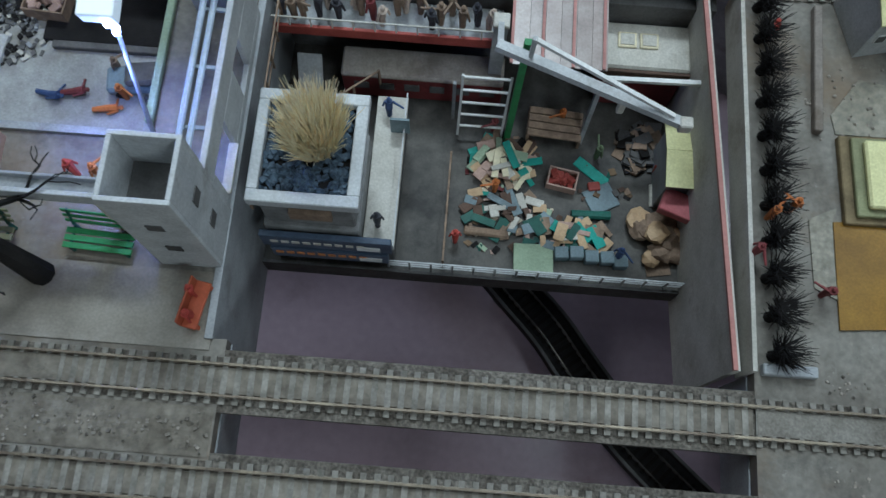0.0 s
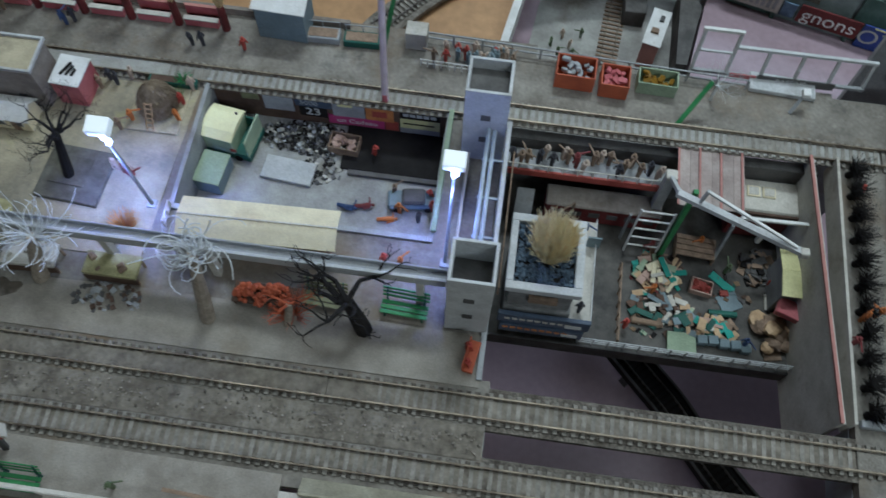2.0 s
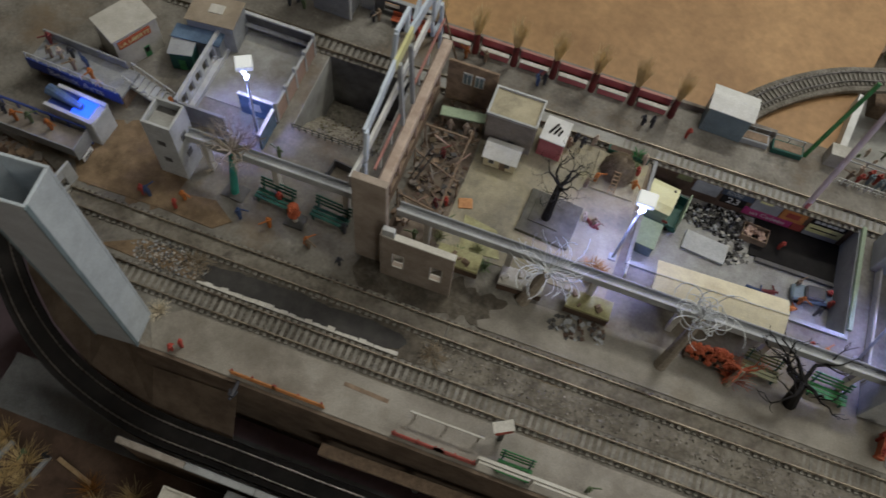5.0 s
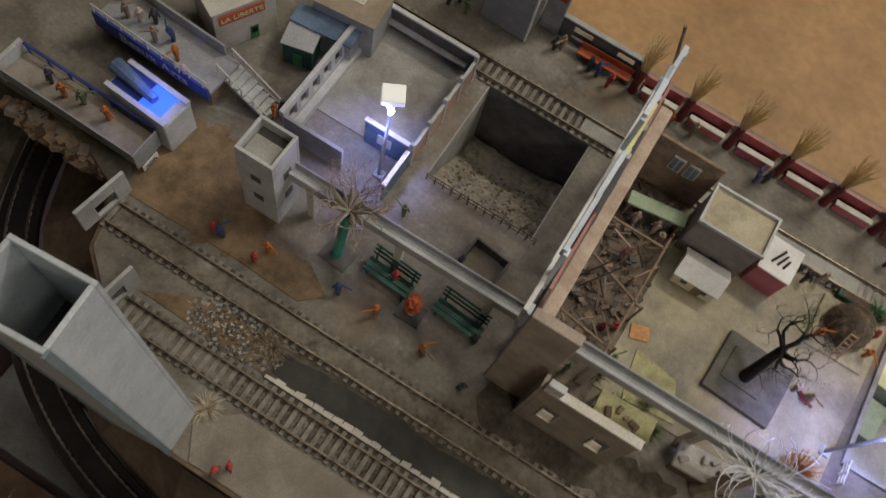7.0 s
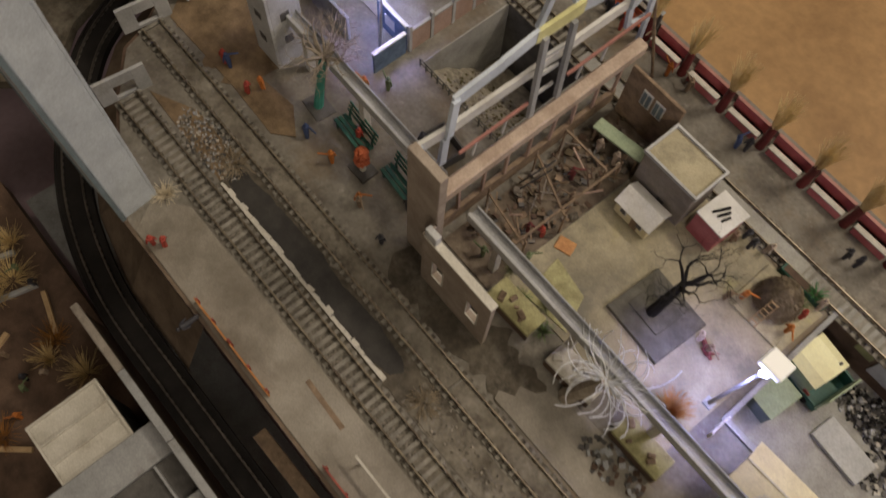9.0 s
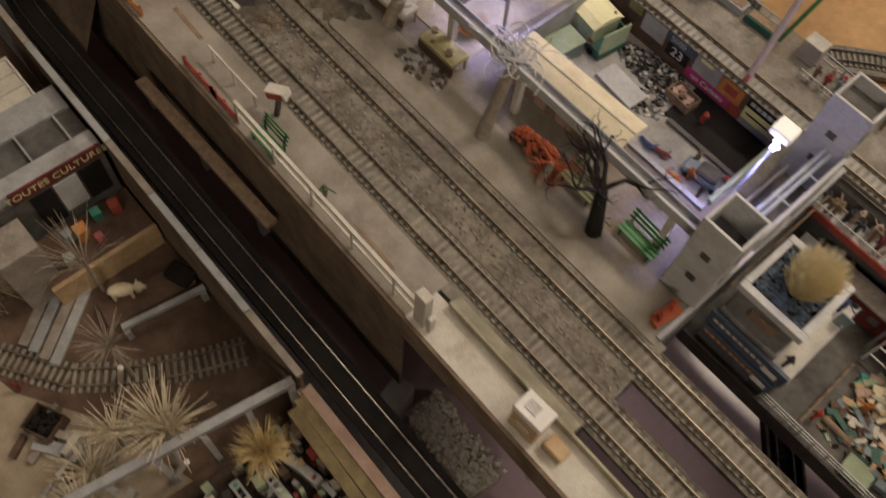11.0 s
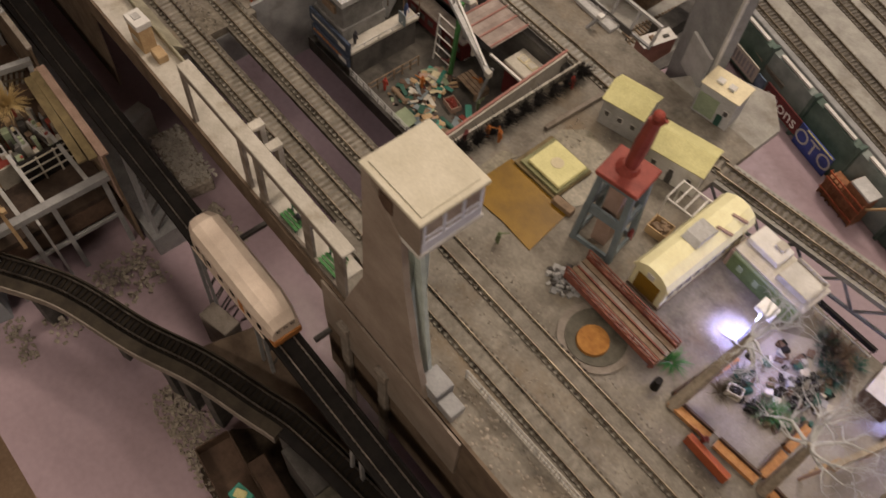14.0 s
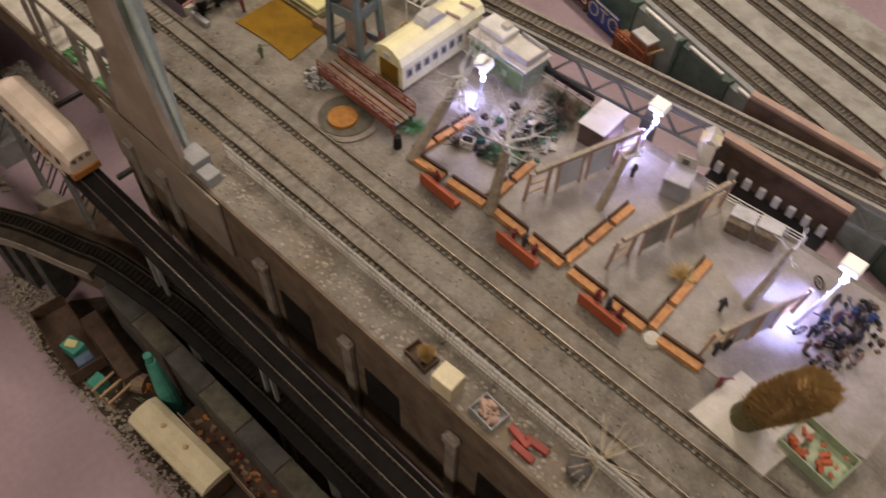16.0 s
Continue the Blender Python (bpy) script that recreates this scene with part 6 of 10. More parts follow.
# blue lit display case
t = thing("display_case", (-0.877, 0.087, 0), "pale grey block with a glowing blue trough on top", "display case", -4)
part("body", box(B(), -0.028, 0.028, -0.014, 0.014, 0, 0.036, 0.0008), LGREY, t)
for y0, y1 in ((-0.014, -0.010), (0.010, 0.014)):
    part("rim", box(B(), -0.028, 0.028, y0, y1, 0.036, 0.039), LGREY, t)
part("trough_floor", box(B(), -0.026, -0.0005, -0.0098, 0.0098, 0.0362, 0.0372), BLUE, t, "blue painted trough")
part("light_trough", box(B(), 0.0, 0.020, -0.0098, 0.0098, 0.0362, 0.0372), BLUEGLOW, t, "glowing blue trough")
part("blue_hull", rod(B(), (-0.030, 0.002, 0.043), (0.010, -0.002, 0.041), 0.0062, 0.0035, 10), SLATEBLUE, t, "rounded blue hull shape")
point_lamp("case_light", (-0.866, 0.087, 0.055), 0.03, (0.1, 0.2, 1.0))
# raised terrace with blue lettered board
t = thing("terrace", (-0.905, 0.134, 0), "raised terrace with a dark blue lettered parapet and a stair", "terrace", -3)
part("slab", box(B(), -0.050, 0.060, -0.014, 0.020, 0.024, 0.028, 0.0005), GREY, t)
b_ = part("parapet", box(B(), -0.050, 0.060, -0.0165, -0.0145, 0.018, 0.034), BLUE, t, "dark blue parapet with pale bars")
lettering("Beaux Arts", (0.008, -0.0167, 0.0258), 0.0145, LGREY, b_, (90, 0, 0))
for x in (-0.045, 0.0, 0.052):
    part("pillar", box(B(), x - 0.003, x + 0.003, -0.010, 0.016, 0, 0.024), OLDWOOD, t)
for i in range(8):
    part("step", box(B(), 0.0520 + i * 0.0056, 0.0580 + i * 0.0056, 0.0045, 0.0215, 0.0235 - i * 0.0033, 0.0252 - i * 0.0033), LGREY, t)
for y in (0.0040, 0.0220):
    part("stair_rail", bar(B(), (0.052, y, 0.038), (0.097, y, 0.012), 0.0010, 0.0010), LGREY, t)
    part("stringer", bar(B(), (0.052, y, 0.0235), (0.097, y, 0.0010), 0.0010, 0.0030), GREY, t)
    for k in range(5):
        part("baluster", bar(B(), (0.053 + k * 0.0105, y, 0.022 - k * 0.0053), (0.053 + k * 0.0105, y, 0.0365 - k * 0.0060), 0.0007, 0.0007), LGREY, t)
part("back_wall", box(B(), -0.050, 0.048, 0.0185, 0.0205, 0.0282, 0.040, 0.0003), GREY, t)
for i in range(9):
    part("rail_post", bar(B(), (-0.048 + i * 0.0130, -0.0155, 0.034), (-0.048 + i * 0.0130, -0.0155, 0.043), 0.0008, 0.0008), LGREY, t)
part("hand_rail", bar(B(), (-0.049, -0.0155, 0.0432), (0.060, -0.0155, 0.0432), 0.0010, 0.0010), LGREY, t)
# black sheet puts the shade under the terrace slab into colour
part("under_wall", box(B(), -0.048, 0.050, 0.004, 0.0055, 0.0, 0.0238), BLACK, t)
part("shelf", box(B(), -0.044, 0.048, -0.006, 0.003, 0.010, 0.0112), OLDWOOD, t)
for x, y, c in ((-0.915, 0.143, 2), (-0.905, 0.130, 3), (-0.868, 0.118, 6), (-0.945, 0.150, 7)):
    figurine(x, y, 0.028, c, where="on the raised terrace")
for x, y, c in ((-0.935, 0.135, 3), (-0.925, 0.138, 6), (-0.895, 0.138, 5), (-0.882, 0.126, 1)):
    figurine(x, y, 0.028, c, where="on the raised terrace")
t = thing("side_gallery", (-0.918, 0.0575, 0), "long grey gallery with a low parapet and rocky foot", "gallery", -1)
part("floor_slab", box(B(), -0.060, 0.060, -0.012, 0.012, 0.018, 0.022, 0.0005), WALLBROWN, t)
part("parapet", box(B(), -0.060, 0.060, -0.0135, -0.0122, 0.016, 0.030), GREY, t)
part("parapet", box(B(), 0.0605, 0.0618, -0.0135, 0.012, 0.010, 0.030), GREY, t)
part("blue_frame", bar(B(), (-0.060, 0.013, 0.031), (0.060, 0.013, 0.031), 0.002, 0.002), BLUE, t)
part("end_wall", box(B(), -0.064, -0.0605, -0.0135, 0.0135, 0.010, 0.034, 0.0003), LGREY, t)
for i in range(7):
    part("blue_post", bar(B(), (-0.058 + i * 0.0193, 0.013, 0.0), (-0.058 + i * 0.0193, 0.013, 0.030), 0.0014, 0.0014), BLUE, t)
for x in (-0.050, 0.0, 0.048):
    part("pillar", box(B(), x - 0.003, x + 0.003, -0.010, 0.010, 0, 0.018), OLDWOOD, t)
b_ = part("name_plate", box(B(), 0.0620, 0.0628, -0.010, 0.006, 0.002, 0.009), WHITE, t, "white plate with black lettering")
lettering("non", (0.0631, -0.002, 0.0052), 0.0075, BLACK, b_, (90, 0, 90))
for x, y, c in ((-0.93, 0.057, 1), (-0.915, 0.060, 4), (-0.893, 0.060, 1), (-0.945, 0.06, 2)):
    figurine(x, y, 0.022, c, where="on the gallery")
scatter("rock_scree", heap_spots(160, -0.92, 0.036, 0.06, 0.009, 0.010, -0.010, random.Random(131)), (0.004, 0.011), [OLDWOOD, WALLBROWN, BROWN], "brown broken rock below the gallery", "rock", 132, 0.5)
# shops
t = gable_hut((-0.882, 0.196, 0), 0.052, 0.040, 0.046, 0, 62, "pale shop building with an orange sign and green door", OFFWHITE, OFFWHITE, name="shop", door=(0.006, GREEN), windows=0)
part("door_glass", box(B(), 0.0036, 0.0084, -0.0213, -0.0206, 0.0085, 0.0145), BLACK, t)
b_ = part("shop_sign", box(B(), -0.022, 0.016, -0.0218, -0.0204, 0.032, 0.042), BRICKRED, t, "orange red sign board with yellow lettering")
lettering("LA LIBERTE", (-0.003, -0.0221, 0.037), 0.0072, YELLOW, b_, (90, 0, 0))
gable_hut((-0.821, 0.199, 0), 0.024, 0.020, 0.026, 0, 14, "green striped kiosk with a grey flat roof", DGREEN, GREY, name="kiosk", door=(0.0, GREEN))
t = thing("lean_to", (-0.811, 0.2185, 0), "blue grey roofed lean-to behind the kiosk", "shed", 6)
part("body", box(B(), -0.025, 0.025, -0.006, 0.007, 0, 0.027, 0.0004), GREY, t)
part("roof", bar(B(), (-0.027, -0.001, 0.0290), (0.027, -0.001, 0.0290), 0.018, 0.0014), SLATEBLUE, t, "blue grey sloping roof")
t = gable_hut((-0.803, 0.246, 0), 0.052, 0.036, 0.040, 0, 6, "low workshop with a stained tan flat roof", GREY, TANBOARD, name="workshop_block")
part("roof_paper", box(B(), -0.006, 0.010, -0.004, 0.008, 0.0413, 0.0420), OFFWHITE, t)
for x, y, c in ((-0.806, 0.141, 1), (-0.803, 0.147, 2)):
    figurine(x, y, 0, c)
# walled court beside the quarry
t = thing("walled_court", (0, 0, 0), "roofless grey walled court with a row of window openings", "building")
for i in range(9):
    y = 0.137 + i * 0.0155
    part("window_pier", box(B(), -0.794, -0.791, y - 0.0028, y + 0.0028, 0.010, 0.026), LGREY, t)
part("arcade_wall", box(B(), -0.794, -0.791, 0.132, 0.266, 0, 0.010, 0.0003), LGREY, t)
part("arcade_head", box(B(), -0.7945, -0.7905, 0.132, 0.266, 0.026, 0.033, 0.0003), LGREY, t)
part("front_wall", box(B(), -0.790, -0.738, 0.131, 0.134, 0, 0.030, 0.0003), GREY, t)
part("bench_ledge", box(B(), -0.7905, -0.784, 0.14, 0.260, 0, 0.006), LGREY, t)
part("floor", box(B(), -0.7835, -0.6995, 0.1655, 0.265, 0.0002, 0.0012), CONCRETE, t)
part("rear_wall", box(B(), -0.790, -0.700, 0.2655, 0.2675, 0, 0.026, 0.0003), DGREY, t)
part("rear_shelf", box(B(), -0.785, -0.705, 0.2600, 0.2653, 0.012, 0.0135), GREY, t)
part("rear_coping", box(B(), -0.7905, -0.6995, 0.2648, 0.2685, 0.0262, 0.0282), LGREY, t)
for i in range(5):
    y = 0.166 + i * 0.024
    part("brick_post", box(B(), -0.6990, -0.6960, y - 0.0015, y + 0.0015, 0, 0.034), LGREY, t)
    if i < 4:
        part("brick_panel", box(B(), -0.6983, -0.6967, y + 0.0017, y + 0.0223, 0, 0.026), PINKWOOD, t, "rusty brick panel")
        part("panel_rail", box(B(), -0.6988, -0.6962, y + 0.0017, y + 0.0223, 0.0262, 0.0282), LGREY, t)
part("blue_wall", box(B(), -0.738, -0.700, 0.163, 0.1655, 0, 0.032, 0.0003), SLATEBLUE, t, "dark blue wall with a pale top")
part("blue_wall_top", box(B(), -0.7385, -0.6995, 0.1625, 0.166, 0.0322, 0.0338), WHITE, t)
part("blue_wall", box(B(), -0.7000, -0.6975, 0.128, 0.1620, 0, 0.026, 0.0003), SLATEBLUE, t)
part("blue_wall_top", box(B(), -0.7005, -0.6970, 0.1275, 0.1620, 0.0262, 0.0278), WHITE, t)
part("blue_wall_window", box(B(), -0.726, -0.714, 0.1620, 0.1629, 0.012, 0.024), LGREY, t)
street_lamp((-0.712, 0.145, 0), 0.115, (0.0, 0.004), "grey street lamp with a large white shade by the blue wall", 0.60, 30, (0.016, 0.013, 0.008))
q = random.Random(141)
sp = [(q.uniform(-0.676, -0.590), 0.168 + 0.075 * q.random() ** 1.3) for i in range(520)]
scatter("quarry_stone", [(x, y, quarry_height(x, y)) for x, y in sp], (0.0008, 0.0026), [GRAVEL, GRASSGREY, BALLAST, GRAVEL, OLIVE], "broken stones and dry moss on the quarry heap", "stones", 142, 0.6)
fence((-0.680, 0.1635, 0), 0.098, 0.010, 0, "thin dark railing along the quarry edge", DGREY, 14, 2, pr=0.0005)
bare_tree((-0.702, 0.072, 0), 0.064, "pale wiry tree with a teal painted trunk", TEAL, BARK, 45, (0.002, 0.010), 0.0036, 3, 1.2, 22, 0.017, 0.9)
solo("tree_plinth", prism(B(), [(-0.012, -0.008), (0.012, -0.010), (0.014, 0.008), (-0.010, 0.010)], 0, 0.0012), DGREY, (-0.702, 0.072, 0), "dark plate under the pale tree", "plate")
slat_bench((-0.659, 0.079, 0), -4, 0.040, DGREEN, "dark green slatted bench beside the girder")
slat_bench((-0.600, 0.080, 0), -4, 0.040, DGREEN, "dark green slatted bench beside the girder")
t = thing("red_tree", (-0.632, 0.064, 0), "small red topped ornamental tree on a dark plinth", "tree")
part("plinth", prism(B(), [(-0.010, -0.008), (0.010, -0.008), (0.010, 0.008), (-0.010, 0.008)], 0, 0.003), DGREY, t)
part("trunk", rod(B(), (0, 0, 0.003), (0, 0, 0.014), 0.0030, 0.0025, 8), OFFWHITE, t)
for z, r in ((0.018, 0.0065), (0.028, 0.0055)):
    bm = B()
    for k in range(60):
        d_ = Vector((rnd.gauss(0, 1), rnd.gauss(0, 1), rnd.gauss(0, 1))).normalized()
        bmesh.ops.create_icosphere(bm, subdivisions=1, radius=0.0016, matrix=Matrix.Translation(Vector((0, 0, z)) + d_ * r * 0.85))
    bmesh.ops.create_icosphere(bm, subdivisions=1, radius=r * 0.8, matrix=Matrix.Translation((0, 0, z)))
    part("crown", bm, BRICKRED, t, "red clipped crown")
for x, y, c in ((-0.784, 0.036, 0), (-0.778, 0.037, 5), (-0.748, 0.034, 0), (-0.744, 0.046, 1), (-0.684, 0.047, 5), (-0.653, 0.049, 1), (-0.611, 0.044, 1), (-0.608, 0.042, 3), (-0.573, 0.036, 2), (-0.691, 0.112, 1), (-0.678, 0.127, 4), (-0.622, 0.117, 2), (-0.582, 0.07, 2), (-0.675, -0.094, 0), (-0.682, -0.100, 0), (-0.655, 0.078, 0)):
    figurine(x, y, 0, c)
t = thing("dark_wagon_bin", (-0.606, 0.128, 0), "dark open box at the corner of the quarry", "box", -6)
for x0, x1, y0, y1 in ((-0.016, 0.016, 0.008, 0.0095), (-0.016, -0.0145, -0.012, 0.008), (0.0145, 0.016, -0.012, 0.008)):
    part("side", box(B(), x0, x1, y0, y1, 0, 0.012), DGREY, t)
# dark asphalt trough and rubble between the tracks
def frayed(x0, x1, y0, y1, rag, seed, n=40):
    """A long patch whose outline wanders."""
    out = []
    for i in range(2 * n):
        k = i / n if i < n else (2 * n - i) / n
        s = math.sqrt(max(0.0, 1 - abs(2 * k - 1) ** 5))
        h = noise.noise(Vector((i * 0.37, seed, 0.5))) + 0.5 * noise.noise(Vector((i * 1.1, seed, 2.5)))
        y = (y0 + y1) / 2 + ((y0 - y1) / 2 if i < n else (y1 - y0) / 2) * (0.25 + 0.75 * s) * (1 + rag * h)
        out.append((x0 + (x1 - x0) * k + rag * 0.004 * h, y))
    return out


struct("dirt_patch", prism(B(), frayed(-0.715, -0.420, -0.034, -0.003, 0.35, 8.1), 0.0002, 0.0007), DARKDIRT, "dark brown dirt round the oily strip", "dirt")
struct("dirt_patch_2", prism(B(), frayed(-0.56, -0.400, 0.0225, 0.062, 0.5, 3.4), 0.0002, 0.0007), DARKDIRT, "dark brown frayed patch before the ruined hall", "dirt")
struct("earth_patch_3", prism(B(), frayed(-0.862, -0.752, 0.028, 0.110, 0.4, 6.3), 0.0002, 0.0005), EARTH, "brown sandy earth inside the west gate", "earth")
struct("dark_strip", prism(B(), frayed(-0.698, -0.482, -0.0295, -0.0072, 0.22, 1.9), 0.0009, 0.0013), ASPHALT, "dark oily strip between the tracks", "strip")
q = random.Random(149)
for i in range(26):
    x, w = -0.692 + i * 0.0079, q.uniform(0.0026, 0.0052)
    bm = B()
    prism(bm, [(x, -0.0318), (x + 0.0079, -0.0318), (x + 0.0079 - q.uniform(0, 0.001), -0.0318 + w), (x + q.uniform(0, 0.001), -0.0318 + w * q.uniform(0.75, 1.1))], 0.0008, 0.0026 + q.uniform(-0.0006, 0.0008))
    struct("broken_kerb", bm, OFFWHITE, "pale crumbling kerb piece beside the near track", "kerb")
scatter("gravel_heap", heap_spots(420, -0.728, -0.018, 0.042, 0.015, 0.002, 0, random.Random(151)), (0.0008, 0.0026), [GRAVEL, GREY, DGREY, DARKBALLAST, BALLAST], "loose pale gravel between the tracks", "gravel", 152, 0.6)
straw_plant("dry_grass", (-0.700, -0.012, 0), 0.005, 0.010, 160, "low tuft of dry yellow grass between the tracks", THATCH, 153, 1.2, "grass", 0.3)
straw_plant("dry_grass", (-0.712, -0.070, 0), 0.010, 0.008, 90, "low tuft of pale dry grass at the shaft", STRAWPALE, 154, 1.2, "grass", 0.3)
straw_plant("dry_grass", (-0.455, -0.018, 0), 0.005, 0.009, 140, "low tuft of dry yellow grass between the tracks", THATCH, 155, 1.2, "grass", 0.3)
# parapet clutter at the deck edge
for x, L in ((-0.600, 0.045), (-0.555, 0.05), (-0.440, 0.05), (-0.405, 0.04)):
    t = thing("red_barrow", (x, -0.101, 0), "low red lattice barrier at the deck edge", "barrier", 0, "red barriers")
    for z in (0.002, 0.006, 0.010):
        part("slat", bar(B(), (-L / 2, 0, z), (L / 2, 0, z), 0.0012, 0.002), RED if x > -0.5 else ORANGE, t)
    for s in (-1, 0, 1):
        part("upright", bar(B(), (s * L * 0.45, 0.001, 0), (s * L * 0.45, 0.001, 0.012), 0.0016, 0.0016), RED, t)
figurine(-0.612, -0.106, 0, 2, 0, True, where="lying at the deck edge")
t = thing("signal_board", (-0.372, -0.072, 0), "tilted white and red framed signal board on a dark leg", "signal", 20)
part("leg", bar(B(), (0, 0, 0), (0.002, 0.004, 0.022), 0.004, 0.003), DGREY, t)
part("board", bar(B(), (-0.008, 0.004, 0.026), (0.010, 0.006, 0.030), 0.010, 0.008), OFFWHITE, t)
part("red_face", bar(B(), (-0.006, -0.0012, 0.026), (0.008, 0.0008, 0.030), 0.0012, 0.0066), RED, t)
t = thing("handrail", (0, 0, 0), "white wooden handrail along the deck edge", "handrail")
part("rail", bar(B(), (-0.455, -0.080, 0.018), (-0.385, -0.080, 0.018), 0.0018, 0.0018), OFFWHITE, t)
part("rail", bar(B(), (-0.385, -0.100, 0.030), (-0.160, -0.100, 0.030), 0.003, 0.003), OFFWHITE, t)
part("lower_rail", bar(B(), (-0.385, -0.100, 0.014), (-0.160, -0.100, 0.014), 0.0018, 0.0018), OFFWHITE, t)
for x in (-0.385, -0.335, -0.285, -0.235, -0.185):
    part("post", bar(B(), (x, -0.100, 0), (x, -0.100, 0.030), 0.0022, 0.0022), OFFWHITE, t)
for x in (-0.45, -0.42, -0.39):
    part("post", bar(B(), (x, -0.080, 0), (x, -0.080, 0.018), 0.0016, 0.0016), OFFWHITE, t)
t = thing("end_post", (-0.156, -0.098, 0), "white wooden post block at the end of the handrail", "post")
part("post", box(B(), -0.005, 0.007, -0.004, 0.004, 0, 0.048, 0.0006), OFFWHITE, t)
part("side_post", box(B(), 0.009, 0.013, -0.003, 0.003, 0, 0.024, 0.0005), OFFWHITE, t)
slat_bench((-0.352, -0.092, 0), 0, 0.032)
figurine(-0.285, -0.088, 0, 4, where="at the deck edge")
solo("fallen_board", box(B(), -0.022, 0.022, -0.002, 0.002, 0, 0.0015), OLDWOOD, (-0.500, -0.074, 0), "thin brown board lying on the deck", "board", -2)
solo("fallen_board", box(B(), -0.025, 0.025, -0.0015, 0.0015, 0, 0.0015), OLDWOOD, (-0.225, -0.086, 0), "thin brown board lying on the deck", "board", -3)
# rocky paved ground beyond the west end
bm = B()
prism(bm, [(-1.6, -0.32), (-1.0, -0.17), (-0.928, -0.084), (-0.974, -0.033), (-1.002, 0.04), (-1.030, 0.16), (-1.08, 0.5), (-1.6, 0.6)], -0.100, -0.088)
struct("west_pavement", bm, DARKDIRT, "brownish paved ground beyond the west end", "pavement")

# earth, smooth paths and rough ballast on the deck
bm = B()
prism(bm, [(-0.852, 0.026), (-0.872, 0.052), (-0.850, 0.072), (-0.790, 0.066), (-0.760, 0.050), (-0.715, 0.056), (-0.690, 0.040), (-0.705, 0.026), (-0.76, 0.028)], 0.0002, 0.0009)
struct("earth_patch", bm, EARTH, "brown sandy earth beside the far track", "earth")
bm = B()
prism(bm, [(-0.800, -0.028), (-0.760, -0.008), (-0.700, -0.008), (-0.695, -0.030), (-0.73, -0.030)], 0.0002, 0.0008)
struct("earth_patch_2", bm, EARTH, "brown sandy earth between the tracks", "earth")
bm = B()
prism(bm, [(-0.700, -0.1045), (-0.165, -0.1045), (-0.165, -0.062), (-0.40, -0.0605), (-0.690, -0.0605), (-0.715, -0.080)], 0.0002, 0.0012)
struct("edge_path", bm, PLATFORM, "smooth pale path along the deck edge", "path")
bm = B()
prism(bm, [(-0.425, 0.0235), (-0.0285, 0.0235), (-0.0285, 0.066), (-0.30, 0.068), (-0.385, 0.066), (-0.392, 0.060), (-0.404, 0.057), (-0.409, 0.049), (-0.420, 0.044), (-0.417, 0.036), (-0.428, 0.030)], 0.0002, 0.0011)
struct("platform_path", bm, PLATFORM, "smooth pale platform beside the far track", "platform")
def rough_sheet(x0, x1, y0, y1, z, relief, seed, nx, ny):
    """A trodden strip of ballast with low uneven relief; its rim lies lower."""
    bm = B()
    rows = []
    for j in range(ny + 1):
        row = []
        for i in range(nx + 1):
            x, y = x0 + (x1 - x0) * i / nx, y0 + (y1 - y0) * j / ny
            k = min(1.0, 3.0 * min(i / nx * 8, (1 - i / nx) * 8, j / ny, 1 - j / ny))
            h = noise.noise(Vector((x * 90 + seed, y * 90, 1.7))) * 0.6 + noise.noise(Vector((x * 310, y * 310 + seed, 4.1))) * 0.4
            row.append(bm.verts.new((x, y, z + k * relief * (0.55 + 0.9 * h))))
        rows.append(row)
    for a, b in zip(rows, rows[1:]):
        for i in range(nx):
            bm.faces.new((a[i], a[i + 1], b[i + 1], b[i]))
    return bm


struct("rough_ballast", rough_sheet(-0.470, -0.021, -0.0318, -0.0062, 0.0005, 0.0017, 3.0, 300, 18), DIRTBED, "trodden dirty ballast between the two tracks", "ballast")
q = random.Random(171)
for m_, n in ((DARKBALLAST, 200), (GRAVEL, 60), (BALLAST, 160)):
    bm = B()
    for i in range(n):
        x, y = q.uniform(-0.468, -0.022), q.gauss(-0.019, 0.006)
        if -0.031 < y < -0.007:
            s = q.uniform(0.0004, 0.0011)
            box(bm, -s, s, -s * 0.8, s * 0.8, -s * 0.4, s * 0.4, 0, pose(x, y, 0.0016 + s * 0.15, q.uniform(-30, 30), q.uniform(-30, 30), q.uniform(0, 180)))
    solo("ballast_stone", bm, m_, (0, 0, 0), "loose crumbled ballast between the tracks", "ballast", kind="stuff")
for m_, n in ((DARKBALLAST, 500), (GRAVEL, 900)):
    bm = B()
    for i in range(n):
        x, y = q.uniform(0.30, 1.2), q.choice((q.gauss(-0.019, 0.005), q.gauss(-0.072, 0.006), q.gauss(0.030, 0.004)))
        s = q.uniform(0.0003, 0.0009)
        box(bm, -s, s, -s * 0.8, s * 0.8, -s * 0.4, s * 0.4, 0, pose(x, y, s * 0.2, q.uniform(-30, 30), q.uniform(-30, 30), q.uniform(0, 180)))
    solo("ballast_stone", bm, m_, (0, 0, 0), "loose crumbled ballast beside the tracks", "ballast", kind="stuff")

